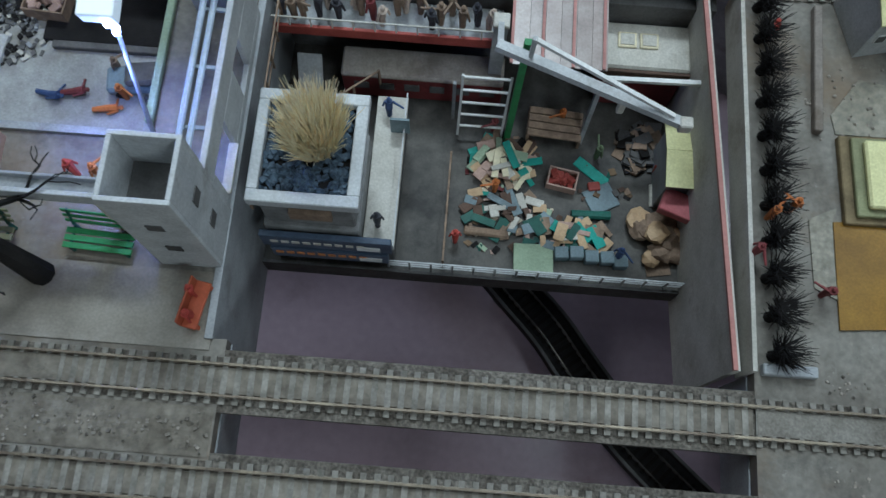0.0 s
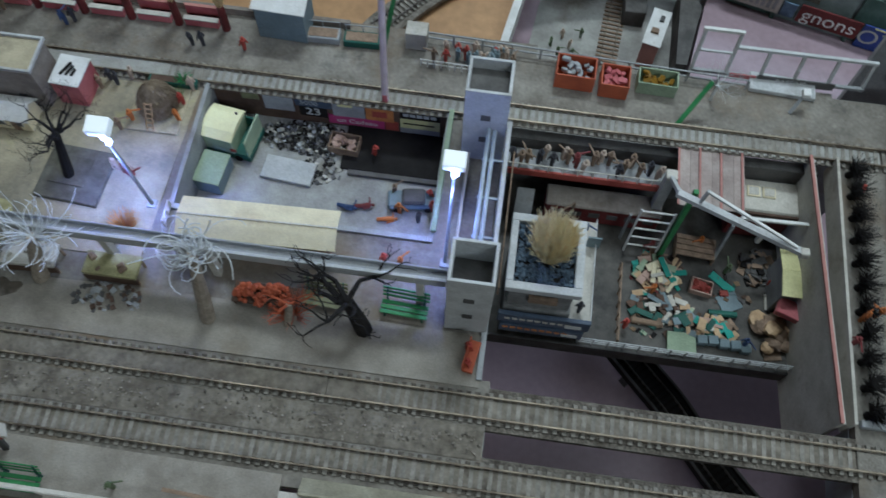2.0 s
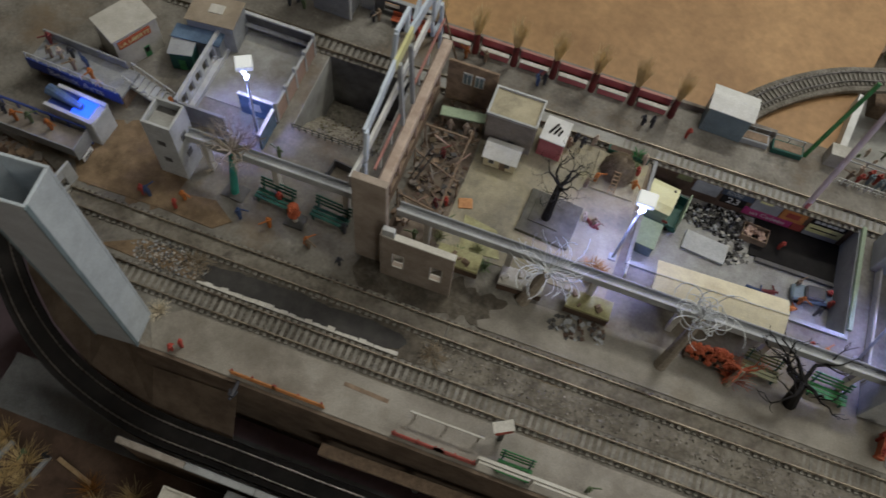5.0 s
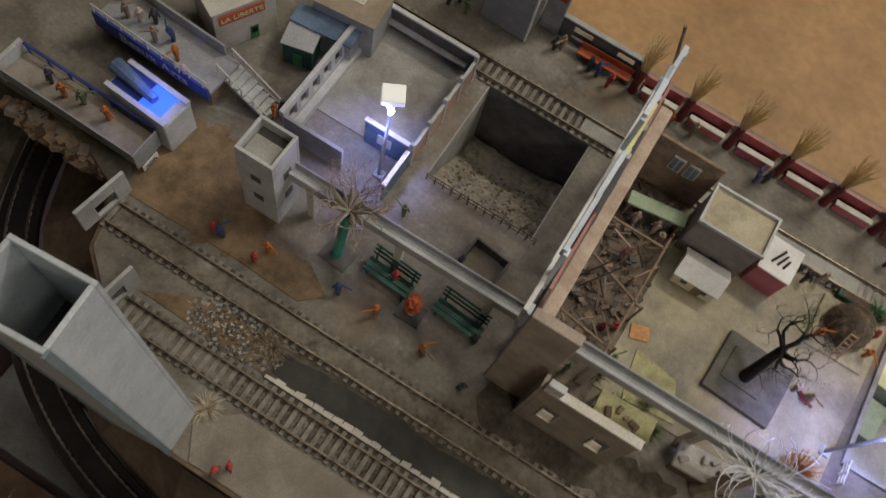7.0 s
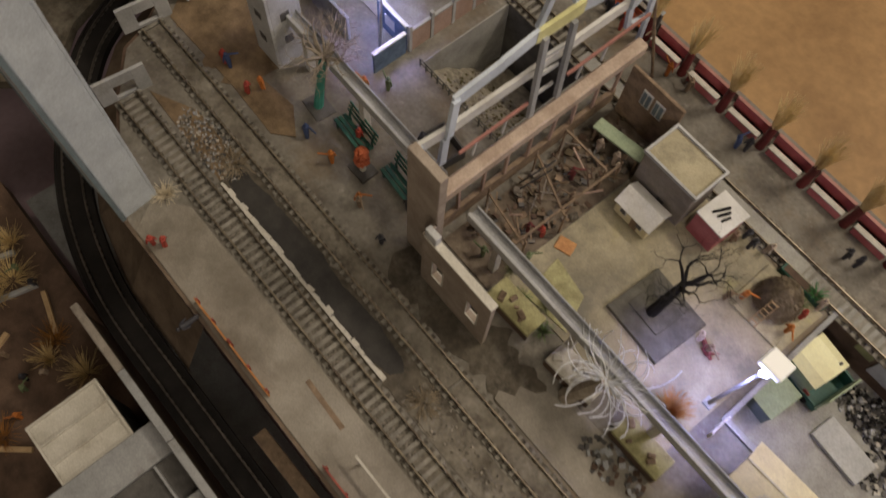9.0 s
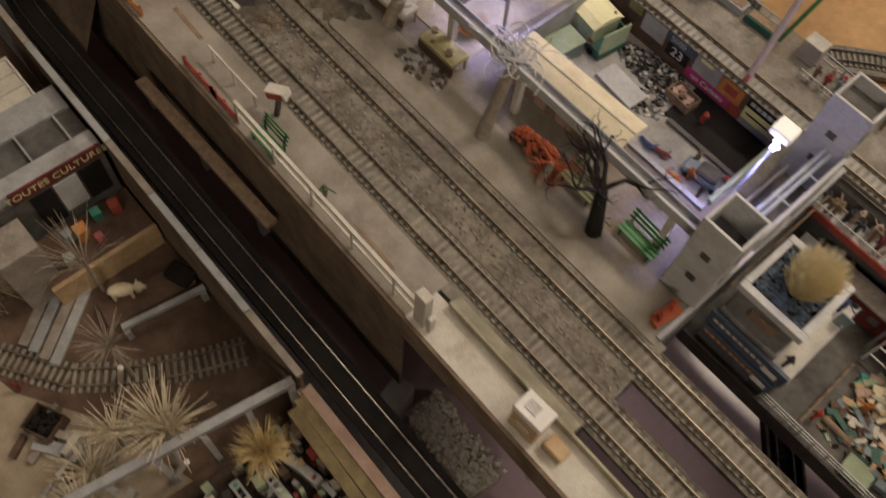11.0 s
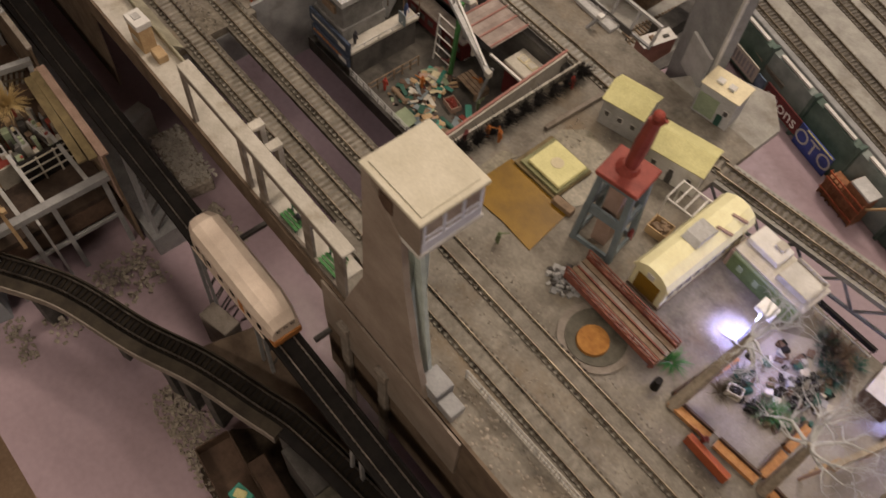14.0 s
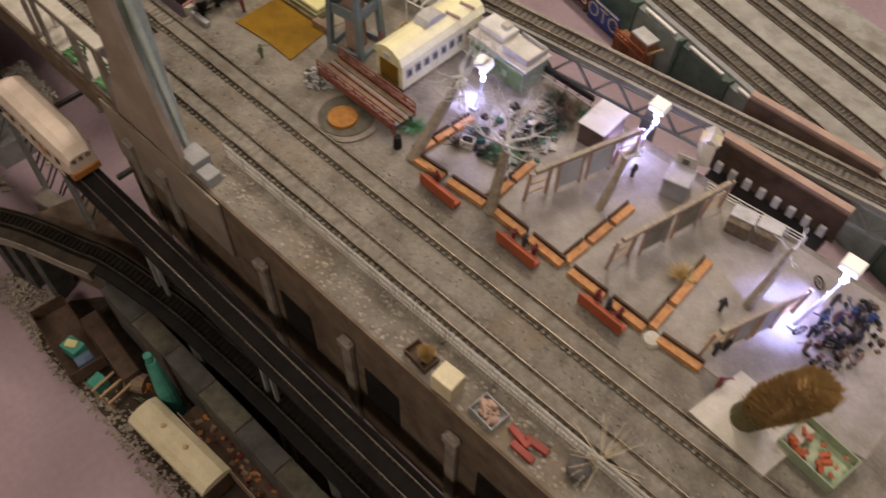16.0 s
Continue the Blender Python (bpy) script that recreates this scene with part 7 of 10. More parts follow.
# ---- rear platform ----
bm = B()
box(bm, -1.25, -0.19, 0.352, 0.356, 0, 0.008)
struct("platform_edge", bm, WALLBROWN, "drab kerb along the rear platform", "kerb")
for i in range(12):
    x = -0.5796 + 0.0457 * i
    if x > -0.29:
        break
    straw_plant("straw_pillar", (x + 0.0, 0.335, 0), 0.050, 0.0085, 70, "red pillar topped with a bundle of pale straw", STRAWGOLD, 100 + i, 0.9, "pillar", 0.0, 0.00034, (0.032, 0.0042, REDDARK))
for i in range(6):
    x = -0.5567 + 0.0457 * i
    t = thing("booth", (x, 0.341, 0), "low pink booth with a dark recess between pillars", "booth", 0, "", "")
    part("counter", box(B(), -0.016, 0.016, -0.008, -0.002, 0, 0.009, 0.0005), PINK, t)
    part("counter_top", box(B(), -0.0165, 0.0165, -0.0085, -0.0035, 0.009, 0.0102), OFFWHITE, t)
    part("floor_tray", box(B(), -0.0165, 0.0165, -0.0014, 0.0052, 0, 0.0020, 0.0004), BLACK, t, "dark floor of the recess")
    part("back_frame", box(B(), -0.0185, 0.0185, 0.0054, 0.0075, 0, 0.0125, 0.0003), PINK, t)
    part("back_strip", box(B(), -0.0185, 0.0185, 0.0046, 0.0078, 0.0127, 0.0137, 0.0003), DULLPINK, t)
    t["group"] = "platform booths"
for x, y, c in ((-0.541, 0.323, 1), (-0.519, 0.326, 3), (-0.455, 0.318, 5), (-0.448, 0.322, 2), (-0.332, 0.312, 2), (-0.322, 0.313, 2), (-0.283, 0.314, 0), (-0.60, 0.325, 0), (-0.62, 0.33, 2)):
    figurine(x, y, 0, c, where="on the rear platform")
t = thing("waiting_wall", (0, 0, 0), "dark parapet with window holes behind the platform bench", "parapet")
for x0, x1, z0, z1 in ((-0.662, -0.578, 0, 0.006), (-0.662, -0.578, 0.020, 0.024), (-0.662, -0.648, 0.006, 0.020), (-0.630, -0.606, 0.006, 0.020), (-0.590, -0.578, 0.006, 0.020)):
    part("wall_piece", box(B(), x0, x1, 0.3465, 0.3495, z0, z1, 0.0003), DGREY, t)
part("coping", box(B(), -0.6625, -0.5775, 0.3455, 0.3505, 0.0242, 0.0260, 0.0003), GREY, t)
t = thing("platform_bench", (-0.611, 0.3385, 0), "long dull orange bench against the dark parapet", "bench", 1)
part("seat", box(B(), -0.025, 0.025, -0.004, 0.004, 0.006, 0.008, 0.0005), BRICKRED, t)
part("back", box(B(), -0.025, 0.025, 0.0042, 0.0054, 0.007, 0.014, 0.0004), BRICKRED, t)
for x in (-0.022, 0.022):
    part("leg", box(B(), x - 0.001, x + 0.001, -0.003, 0.003, 0, 0.006), DGREY, t)
t = thing("stair_house", (-0.700, 0.340, 0), "tall plain grey slab block with a bright white edge", "building", -2)
part("body", box(B(), -0.024, 0.020, -0.018, 0.016, 0, 0.095, 0.0006), GREY, t)
part("bright_edge", box(B(), 0.0202, 0.0216, -0.018, -0.0145, 0, 0.095), WHITE, t, "bright white edge strip")
part("side_wall", box(B(), 0.0218, 0.0400, 0.006, 0.010, 0, 0.060, 0.0004), GREY, t)
part("red_notice", box(B(), 0.0300, 0.0385, 0.0046, 0.0058, 0.042, 0.054), RED, t, "small red notice")
for x, y, c in ((-0.655, 0.331, 2), (-0.650, 0.335, 3), (-0.612, 0.329, 5), (-0.577, 0.338, 3), (-0.735, 0.318, 4), (-0.745, 0.324, 2), (-0.752, 0.316, 2), (-0.762, 0.330, 7)):
    figurine(x, y, 0, c, where="on the rear platform")
t = gable_hut((-0.249, 0.345, 0), 0.046, 0.030, 0.040, 0.004, -2, "blue grey kiosk with a white roof on the rear platform", BLUEGREY, WHITE, "x", 0.002, None, 0, "kiosk")
for x in (-0.218, -0.180):
    t = thing("rail_planter", (x + 0.004, 0.338, 0), "dark trough behind a small railing on the platform", "planter", 2)
    part("trough", box(B(), -0.017, 0.017, -0.007, 0.007, 0, 0.008, 0.0006), DGREEN if x > -0.2 else GREY, t)
    part("soil", box(B(), -0.015, 0.015, -0.005, 0.005, 0.008, 0.0086), OLDWOOD, t)
    part("rail", bar(B(), (-0.017, 0.008, 0.014), (0.017, 0.008, 0.014), 0.0008, 0.0008), GREY, t)
    for s in (-0.016, 0.0, 0.016):
        part("rail_post", bar(B(), (s, 0.008, 0), (s, 0.008, 0.014), 0.0008, 0.0008), GREY, t)
solo("pink_mast", rod(B(), (-0.144, 0.276, 0), (-0.143, 0.288, 0.165), 0.0032, 0.0026, 10), MASTPAINT, (0, 0, 0), "tall pale pink leaning mast by the rear track", "mast")
solo("mast_foot", rod(B(), (0, 0, 0), (0, 0, 0.012), 0.003, 0.0025, 8), PINK, (-0.144, 0.2755, 0.0), "red foot of the pink mast", "mast foot")
solo("green_mast", bar(B(), (-0.155, 0.340, 0), (-0.136, 0.360, 0.115), 0.004, 0.003), GREEN, (0, 0, 0), "bright green leaning mast behind the pink one", "mast")
solo("white_box", box(B(), -0.010, 0.010, -0.008, 0.008, 0, 0.022, 0.0006), OFFWHITE, (-0.125, 0.345, 0), "cream box on the rear platform", "box")
fence((-0.118, 0.349, 0), 0.30, 0.014, -2, "grey platform railing in front of the lower street", GREY, 12, 2, pr=0.0009)
fence((-0.118, 0.320, 0), 0.070, 0.010, -1, "low white picket fence along the crowd", WHITE, 12, 2, pr=0.0005)
q = random.Random(91)
for i in range(26):
    figurine(-0.114 + q.uniform(0, 0.085), 0.324 + q.uniform(0, 0.017), 0, q.choice((0, 8, 8, 6, 8, 3, 8)), where="crowded on the rear platform")
open_crate((0.024, 0.326, 0), 0.036, 0.024, 0.020, -2, "orange red open skip with grey figures inside", BRICKRED, GREY)
open_crate((0.060, 0.322, 0), 0.026, 0.024, 0.019, -2, "orange red open skip with pale goods inside", BRICKRED, PINK)
open_crate((0.099, 0.328, 0), 0.036, 0.018, 0.016, -2, "olive crate filled with yellow goods", PALEGREEN, MUSTARD)
bare_tree((0.150, 0.322, 0), 0.022, "small white wire shrub on the rear platform", WIRE, WIRE, 95, (0, 0), 0.0012, 3, 1.1, 8, 0.012)
solo("green_post", bar(B(), (0.120, 0.290, 0.0), (0.142, 0.316, 0.034), 0.004, 0.003), GREEN, (0, 0, 0), "bright green sloping post by the track", "post")
# steel frame with a lettered board
t = thing("rear_screen", (0, 0, 0), "open grey steel screen wall above the rear edge", "screen")
for x, h in ((0.131, 0.049), (0.163, 0.049), (0.195, 0.030), (0.226, 0.030), (0.257, 0.030), (0.288, 0.030)):
    part("upright", bar(B(), (x, 0.352, 0), (x + 0.001, 0.361, h), 0.0028, 0.0028), LGREY, t)
part("top_rail", bar(B(), (0.1295, 0.361, 0.0495), (0.1655, 0.361, 0.0495), 0.003, 0.003), WHITE, t)
part("middle_rail", bar(B(), (0.131, 0.3565, 0.026), (0.163, 0.3565, 0.026), 0.002, 0.002), LGREY, t)
part("top_rail", bar(B(), (0.1645, 0.360, 0.031), (0.291, 0.360, 0.031), 0.003, 0.003), LGREY, t)
part("bottom_rail", bar(B(), (0.131, 0.352, 0.003), (0.290, 0.352, 0.003), 0.003, 0.003), GREY, t)
part("red_board", box(B(), 0.166, 0.190, 0.3485, 0.3500, 0, 0.007), PINK, t, "dull red board")
b_ = part("letter_board", box(B(), 0.191, 0.262, 0.3485, 0.3500, 0.0, 0.0085), DGREY, t, "dark board with pale lettering")
lettering("RAFFINE", (0.222, 0.3482, 0.0043), 0.0074, WHITE, b_, (90, 0, 0))
t = thing("signal_post", (0.222, 0.318, 0), "small grey signal stand with a white lamp", "signal")
part("stand", bar(B(), (0, 0, 0), (0.008, 0.010, 0.018), 0.003, 0.003), GREY, t)
part("lamp_box", box(B(), 0.005, 0.012, 0.006, 0.014, 0.016, 0.021, 0.0005), WHITE, t)
solo("grey_ramp", box(B(), -0.03, 0.03, -0.010, 0.010, 0, 0.005, 0.0005), LGREY, (0.215, 0.345, 0), "low pale grey ramp on the platform", "ramp", -3)
bm = B()
prism(bm, [(0.330, 0.3405), (0.455, 0.3405), (0.455, 0.385), (0.42, 0.42), (0.36, 0.40)], -0.012, -0.004)
struct("rear_pavement", bm, CONCRETE, "grey pavement behind the rear track", "pavement")
# lower street far behind
bm = B()
prism(bm, [(-0.03, 0.42), (0.1845, 0.42), (0.1995, 0.556), (0.2185, 0.66), (0.2445, 0.74), (0.20, 0.80), (0.02, 0.86)], -0.305, -0.296)
struct("lower_street", bm, CONCRETE, "grey lower street behind the town", "street")
solo("white_edge_board", bar(B(), (-0.062, 0.40, -0.205), (-0.025, 0.63, -0.205), 0.010, 0.03), WHITE, (0, 0, 0), "white edge board beside the brown table", "board")
for x, y, w, d, m_ in ((0.05, 0.72, 0.05, 0.06, OLDWOOD), (0.13, 0.70, 0.03, 0.10, DGREY), (0.0, 0.74, 0.03, 0.06, DGREY)):
    solo("street_block", box(B(), -w / 2, w / 2, -d / 2, d / 2, 0, 0.03, 0.001), m_, (x, y, -0.296), "dark weathered block on the lower street", "block")
t = gable_hut((0.155, 0.610, -0.296), 0.022, 0.060, 0.050, 0, -14, "dull red kiosk with a cluttered white top on the lower street", DULLPINK, WHITE, name="kiosk")
part("roof_clutter", box(B(), -0.006, 0.004, -0.012, -0.004, 0.0512, 0.0550, 0.0006), OLDWOOD, t)
part("roof_clutter", box(B(), 0.000, 0.006, 0.010, 0.020, 0.0512, 0.0540, 0.0006), DGREY, t)
solo("dark_wall", prism(B(), [(0.183, 0.560), (0.197, 0.560), (0.216, 0.660), (0.200, 0.700), (0.188, 0.690)], 0, 0.044), DGREY, (0, 0, -0.2959), "dark grey block wall beside the kiosk", "wall")
for x, y in ((0.02, 0.60), (0.035, 0.615), (0.045, 0.60), (0.05, 0.585), (0.06, 0.62), (0.03, 0.585)):
    figurine(x, y, -0.296, (4, 6, 3, 6, 4, 3)[int(x * 200) % 6], where="on the lower street")
railway("railway_track", [(0.09, 0.52, -0.296), (0.12, 0.80, -0.296)], "narrow rusty track on the lower street", OLDWOOD, RAIL)
# curved rear track on its bed
CUR = [(-0.235, 0.440), (-0.215, 0.490), (-0.198, 0.524), (-0.160, 0.573), (-0.125, 0.608), (-0.088, 0.637), (-0.050, 0.660), (-0.011, 0.676), (0.028, 0.690), (0.068, 0.699), (0.108, 0.706), (0.148, 0.708), (0.190, 0.7065), (0.228, 0.703), (0.281, 0.691), (0.36, 0.668)]
CUR = [(p.x, p.y) for p in rounded([(x, y, 0) for x, y in CUR], 4)]
bm = sweep(B(), [(-0.021, -0.008), (0.021, -0.008), (0.021, -0.001), (0.018, 0.0), (-0.018, 0.0), (-0.021, -0.001)], [(x, y, -0.201) for x, y in CUR])
struct("curved_bed", bm, BALLAST, "grey curved track bed over the brown table", "track bed")
railway("railway_track", [(x, y, -0.2008) for x, y in CUR], "curved dark railway track on a grey bed", SLEEPER, RAIL_BLACK, bed=DARKBALLAST, wide=0.027)
struct("far_ground", prism(B(), [(-0.02, 0.775), (0.235, 0.775), (0.30, 0.84), (0.36, 1.25), (-0.05, 1.25)], -0.2998, -0.288), DARKDIRT, "dark cluttered ground behind the curved track", "ground")
q = random.Random(330)
for i in range(16):
    w, h = q.uniform(0.010, 0.026), q.uniform(0.008, 0.030)
    solo("far_crate", box(B(), -w / 2, w / 2, -0.009, 0.009, 0, h, 0.0008), q.choice((OLDWOOD, DGREY, WALLBROWN, LGREY, BROWN, YELLOW)), (0.02 + 0.028 * (i % 8) + q.uniform(-0.005, 0.005), 0.812 + 0.045 * (i // 8), -0.2879), "small weathered crate behind the curved track", "crate", q.uniform(-30, 30), "far crates")
solo("teal_cover", box(B(), -0.055, 0.055, -0.022, 0.022, 0, 0.020, 0.002), TEAL, (0.205, 0.905, -0.2879), "teal cover sheet on the far ground", "cover", 10)
# rear yard behind a green panelled retaining wall
W0 = Vector((0.253, 0.6835, 0))
d = Vector((0.9673, -0.2535, 0))
n = Vector((0.2535, 0.9673, 0))
ANG = math.degrees(math.atan2(d.y, d.x))
MW = pose(W0.x, W0.y, 0.008, 0, 0, ANG)
bm = B()
box(bm, -0.045, 1.5, 0.016, 0.27, -0.256, -0.186, 0, MW)
struct("rear_track_bed", bm, CONCRETE, "wide grey bed of the rear tracks", "track bed")
for k in (0.036, 0.090, 0.158, 0.200):
    a, b = W0 + n * k - d * 0.045, W0 + n * k + d * 1.2
    railway("railway_track", [(a.x, a.y, -0.178), (b.x, b.y, -0.178)], "straight dark track in the rear yard", SLEEPERGREY, bed=DARKBALLAST, wide=0.027)
t = thing("green_wall", (W0.x, W0.y, 0.008), "long dark green panelled retaining wall with pale ledges", "wall", ANG, kind="structure")
part("coping", box(B(), -0.045, 1.5, 0.006, 0.0155, -0.200, -0.178, 0.001), GREY, t)
for k in range(16):
    x = -0.0375 + k * 0.0975
    bm = B()
    profile_x(bm, [(0.0055, -0.256), (-0.012, -0.256), (-0.004, -0.186), (0.0055, -0.182)], x + 0.003, x + 0.0945)
    part("panel", bm, WALLPANE if k % 2 else WALLGREEN, t)
    part("rib", bar(B(), (x, -0.009, -0.258), (x, -0.002, -0.178), 0.0055, 0.014), WALLGREEN, t)
    part("pale_ledge", box(B(), x + 0.016, x + 0.082, -0.0040, 0.0010, -0.1815, -0.1785), WHITE, t, "pale ledge strip")
def wall_board(name, x0, x1, z0, z1, m_, label, text="", size=0.02, tm=WHITE):
    c = Vector(((x0 + x1) / 2, -0.0175, 0))
    o = solo(name, box(B(), -(x1 - x0) / 2, (x1 - x0) / 2, -0.0012, 0.0012, z0, z1, 0.0003), m_, tuple(MW @ c), label, "sign", ANG)
    if text:
        lettering(text, (0, -0.0015, (z0 + z1) / 2), size, tm, o, (90, 0, 0))
    return o
wall_board("name_sign", 0.088, 0.168, -0.246, -0.216, REDDARK, "dark red board with white lettering on the green wall", "gnons", 0.030)
o = wall_board("name_sign", 0.170, 0.240, -0.256, -0.216, BLUE, "dark blue board with white lettering on the green wall", "OTO", 0.034, LGREY)
part("yellow_bar", box(B(), -0.022, 0.034, -0.0020, -0.0012, -0.2185, -0.2165), YELLOW, o)
wall_board("small_sign", 0.066, 0.084, -0.244, -0.220, SLATEBLUE, "small blue sign on the green wall")
o = wall_board("notice_board", -0.010, 0.064, -0.244, -0.214, OFFWHITE, "pale notice board with illegible bars")
for i in range(9):
    part("illegible_bar", box(B(), -0.033 + i * 0.0075, -0.0285 + i * 0.0075, -0.0018, -0.0012, -0.238, -0.219), GREY, o)
wall_board("warning_sign", 0.405, 0.425, -0.262, -0.236, ORANGE, "small orange sign on the green wall")
c = MW @ Vector((0.292, -0.026, 0))
t = thing("signal_cabin", (c.x, c.y, -0.2499), "orange brown timber cabin with a grey roof against the green wall", "cabin", ANG)
part("body", box(B(), -0.008, 0.030, -0.010, 0.010, 0, 0.058, 0.0006), RUSTWOOD, t)
part("low_body", box(B(), -0.036, -0.0082, -0.010, 0.010, 0, 0.036, 0.0006), RUSTWOOD, t)
part("roof", box(B(), -0.006, 0.031, -0.011, 0.012, 0.0582, 0.062, 0.0005), LGREY, t)
part("side_brace", bar(B(), (0.032, -0.008, 0.044), (0.048, 0.004, 0.060), 0.003, 0.003), WOOD, t)
for x in (-0.035, -0.026, -0.017, -0.009, 0.012, 0.029):
    part("post", box(B(), x - 0.001, x + 0.001, -0.013, -0.011, 0, 0.050), RUSTWOOD, t)
for z in (0.012, 0.034, 0.046):
    part("rail", box(B(), -0.037, 0.031, -0.0145, -0.0132, z, z + 0.0025), BRICKRED, t)
# truss bridge line
T0, T1 = Vector((0.45, 0.290, 0)), Vector((0.98, 0.345, 0))
d = (T1 - T0).normalized()
n = Vector((-d.y, d.x, 0))
t = thing("truss_bridge", (0, 0, 0), "long grey truss bridge carrying a track", "bridge")
part("deck_plate", bar(B(), T0 + Vector((0, 0, -0.005)), T1 + Vector((0, 0, -0.005)), 0.036, 0.006), CONCRETE, t)
L = (T1 - T0).length
for s in (-0.015, 0.015):
    part("lower_chord", bar(B(), T0 + n * s + Vector((0, 0, -0.040)), T1 + n * s + Vector((0, 0, -0.040)), 0.003, 0.003), STEEL, t)
    k = 10
    for i in range(k):
        p0, p1 = T0 + d * L * i / k + n * s, T0 + d * L * (i + 1) / k + n * s
        m_ = (p0 + p1) / 2
        part("diagonal", bar(B(), p0 + Vector((0, 0, -0.008)), m_ + Vector((0, 0, -0.040)), 0.0024, 0.0024), GREY, t)
        part("diagonal", bar(B(), m_ + Vector((0, 0, -0.040)), p1 + Vector((0, 0, -0.008)), 0.0024, 0.0024), GREY, t)
railway("railway_track", [(T0.x, T0.y, -0.002), (T1.x, T1.y, -0.002)], "straight track on the truss bridge", SLEEPERGREY, bed=DARKBALLAST, wide=0.027)
for i in range(3):
    p = T0 + d * L * (0.15 + 0.33 * i)
    solo("bridge_pier", box(B(), -0.006, 0.006, -0.014, 0.014, -0.2499, -0.042), GREY, (p.x, p.y, 0), "grey square pier under the truss bridge", "pier", 9)

# ---- walkway and signal tower ----
t = thing("white_kiosk", (-0.046, -0.093, 0.0015), "small white and tan kiosk on the walkway", "kiosk", 3)
part("body", box(B(), -0.012, 0.012, -0.008, 0.008, 0, 0.032, 0.0006), WOOD, t)
part("roof", box(B(), -0.0128, 0.0128, -0.0088, 0.0088, 0.0321, 0.040, 0.0006), WHITE, t)
part("roof_hatch", box(B(), -0.007, 0.003, -0.004, 0.004, 0.0401, 0.0410, 0.0002), LGREY, t)
part("window", box(B(), -0.006, 0.006, -0.0088, -0.0078, 0.012, 0.019), OFFWHITE, t)
solo("tan_chest", box(B(), -0.009, 0.009, -0.006, 0.006, 0, 0.010, 0.001), WOOD, (-0.020, -0.090, 0.0015), "small tan chest beside the kiosk", "chest")
t = thing("portal_frame", (0, 0, 0), "drab arcade wall with open bays and a pale cap", "arcade")
part("cap", box(B(), 0.072, 0.338, -0.1062, -0.0925, 0.0782, 0.0812, 0.0006), OFFWHITE, t, "pale worn cap")
part("front_beam", box(B(), 0.072, 0.338, -0.1058, -0.1022, 0.0700, 0.0780, 0.0004), WALLBROWN, t)
part("sill", box(B(), 0.196, 0.338, -0.1058, -0.1022, 0.0016, 0.0060, 0.0004), WALLBROWN, t)
for x, w0, w1 in ((0.0755, 0.0035, 0.0035), (0.177, 0.0050, 0.0045), (0.2035, 0.0075, 0.0050), (0.2810, 0.0120, 0.0065), (0.3300, 0.0080, 0.0075)):
    bm = B()
    prism(bm, [(x - w1, -0.1056), (x + w1, -0.1056), (x + w1, -0.1024), (x - w1, -0.1024)], 0.0100, 0.0699)
    prism(bm, [(x - w0, -0.1057), (x + w0, -0.1057), (x + w0, -0.1023), (x - w0, -0.1023)], 0.0017, 0.0100)
    part("post", bm, WALLBROWN, t)
for x in (0.176, 0.205):
    part("stub", box(B(), x - 0.005, x + 0.005, -0.0924, -0.0780, 0.0762, 0.0806, 0.0006), OFFWHITE, t)
    part("back_post", box(B(), x - 0.004, x + 0.004, -0.0840, -0.0785, 0.0016, 0.0761, 0.0005), OFFWHITE, t)
for x in (0.240, 0.302):
    slat_bench((x, -0.094, 0.0015), 2, 0.026)
figurine(0.243, -0.092, 0.0015, 2, where="on the walkway bench")
t = thing("signal_tower", (0.405, -0.081, 0), "tall drab signal tower with a cream topped glazed cabin", "signal tower")
bm = B()
prof = [(-0.068, 0.0), (0.050, 0.0), (0.034, 0.06), (0.018, 0.15), (0.012, 0.215), (-0.030, 0.255), (-0.030, 0.215), (-0.034, 0.10), (-0.055, 0.04)]
a = [bm.verts.new((x, -0.028, z)) for x, z in prof]
b = [bm.verts.new((x, -0.022, z)) for x, z in prof]
bm.faces.new(a)
bm.faces.new(b[::-1])
for i in range(len(prof)):
    bm.faces.new((a[i], b[i], b[(i + 1) % len(prof)], a[(i + 1) % len(prof)]))
bmesh.ops.recalc_face_normals(bm, faces=bm.faces)
part("side_fin", bm, TOWERPAINT, t, "drab tapering side panel")
part("column", box(B(), -0.020, 0.010, -0.0218, 0.002, 0, 0.213, 0.0006), PALEMINT, t, "pale mint column")
part("column_edge", bar(B(), (0.034, -0.012, 0.0), (0.010, -0.012, 0.20), 0.010, 0.004), PALEMINT, t)
part("cabin_floor", box(B(), -0.030, 0.030, -0.027, 0.029, 0.213, 0.217, 0.0005), WHITE, t)
cab = part("cabin_wall", box(B(), -0.0295, 0.0295, -0.0265, -0.0245, 0.217, 0.253, 0.0003), TOWERPAINT, t)
part("cabin_window", box(B(), -0.012, 0.002, -0.0275, -0.0264, 0.232, 0.246), BROWN, cab)
part("cabin_wall", box(B(), -0.0295, -0.0275, -0.0243, 0.027, 0.217, 0.253, 0.0003), WHITE, t)
part("cabin_wall", box(B(), -0.0273, 0.0273, 0.025, 0.027, 0.217, 0.253, 0.0003), WHITE, t)
part("sill_wall", box(B(), 0.0275, 0.0295, -0.0243, 0.0270, 0.217, 0.228, 0.0003), FRAMEBLUE, t)
for y in (-0.0225, -0.006, 0.010, 0.0255):
    part("mullion", box(B(), 0.0275, 0.0295, y - 0.0012, y + 0.0012, 0.2282, 0.2518), FRAMEBLUE, t)
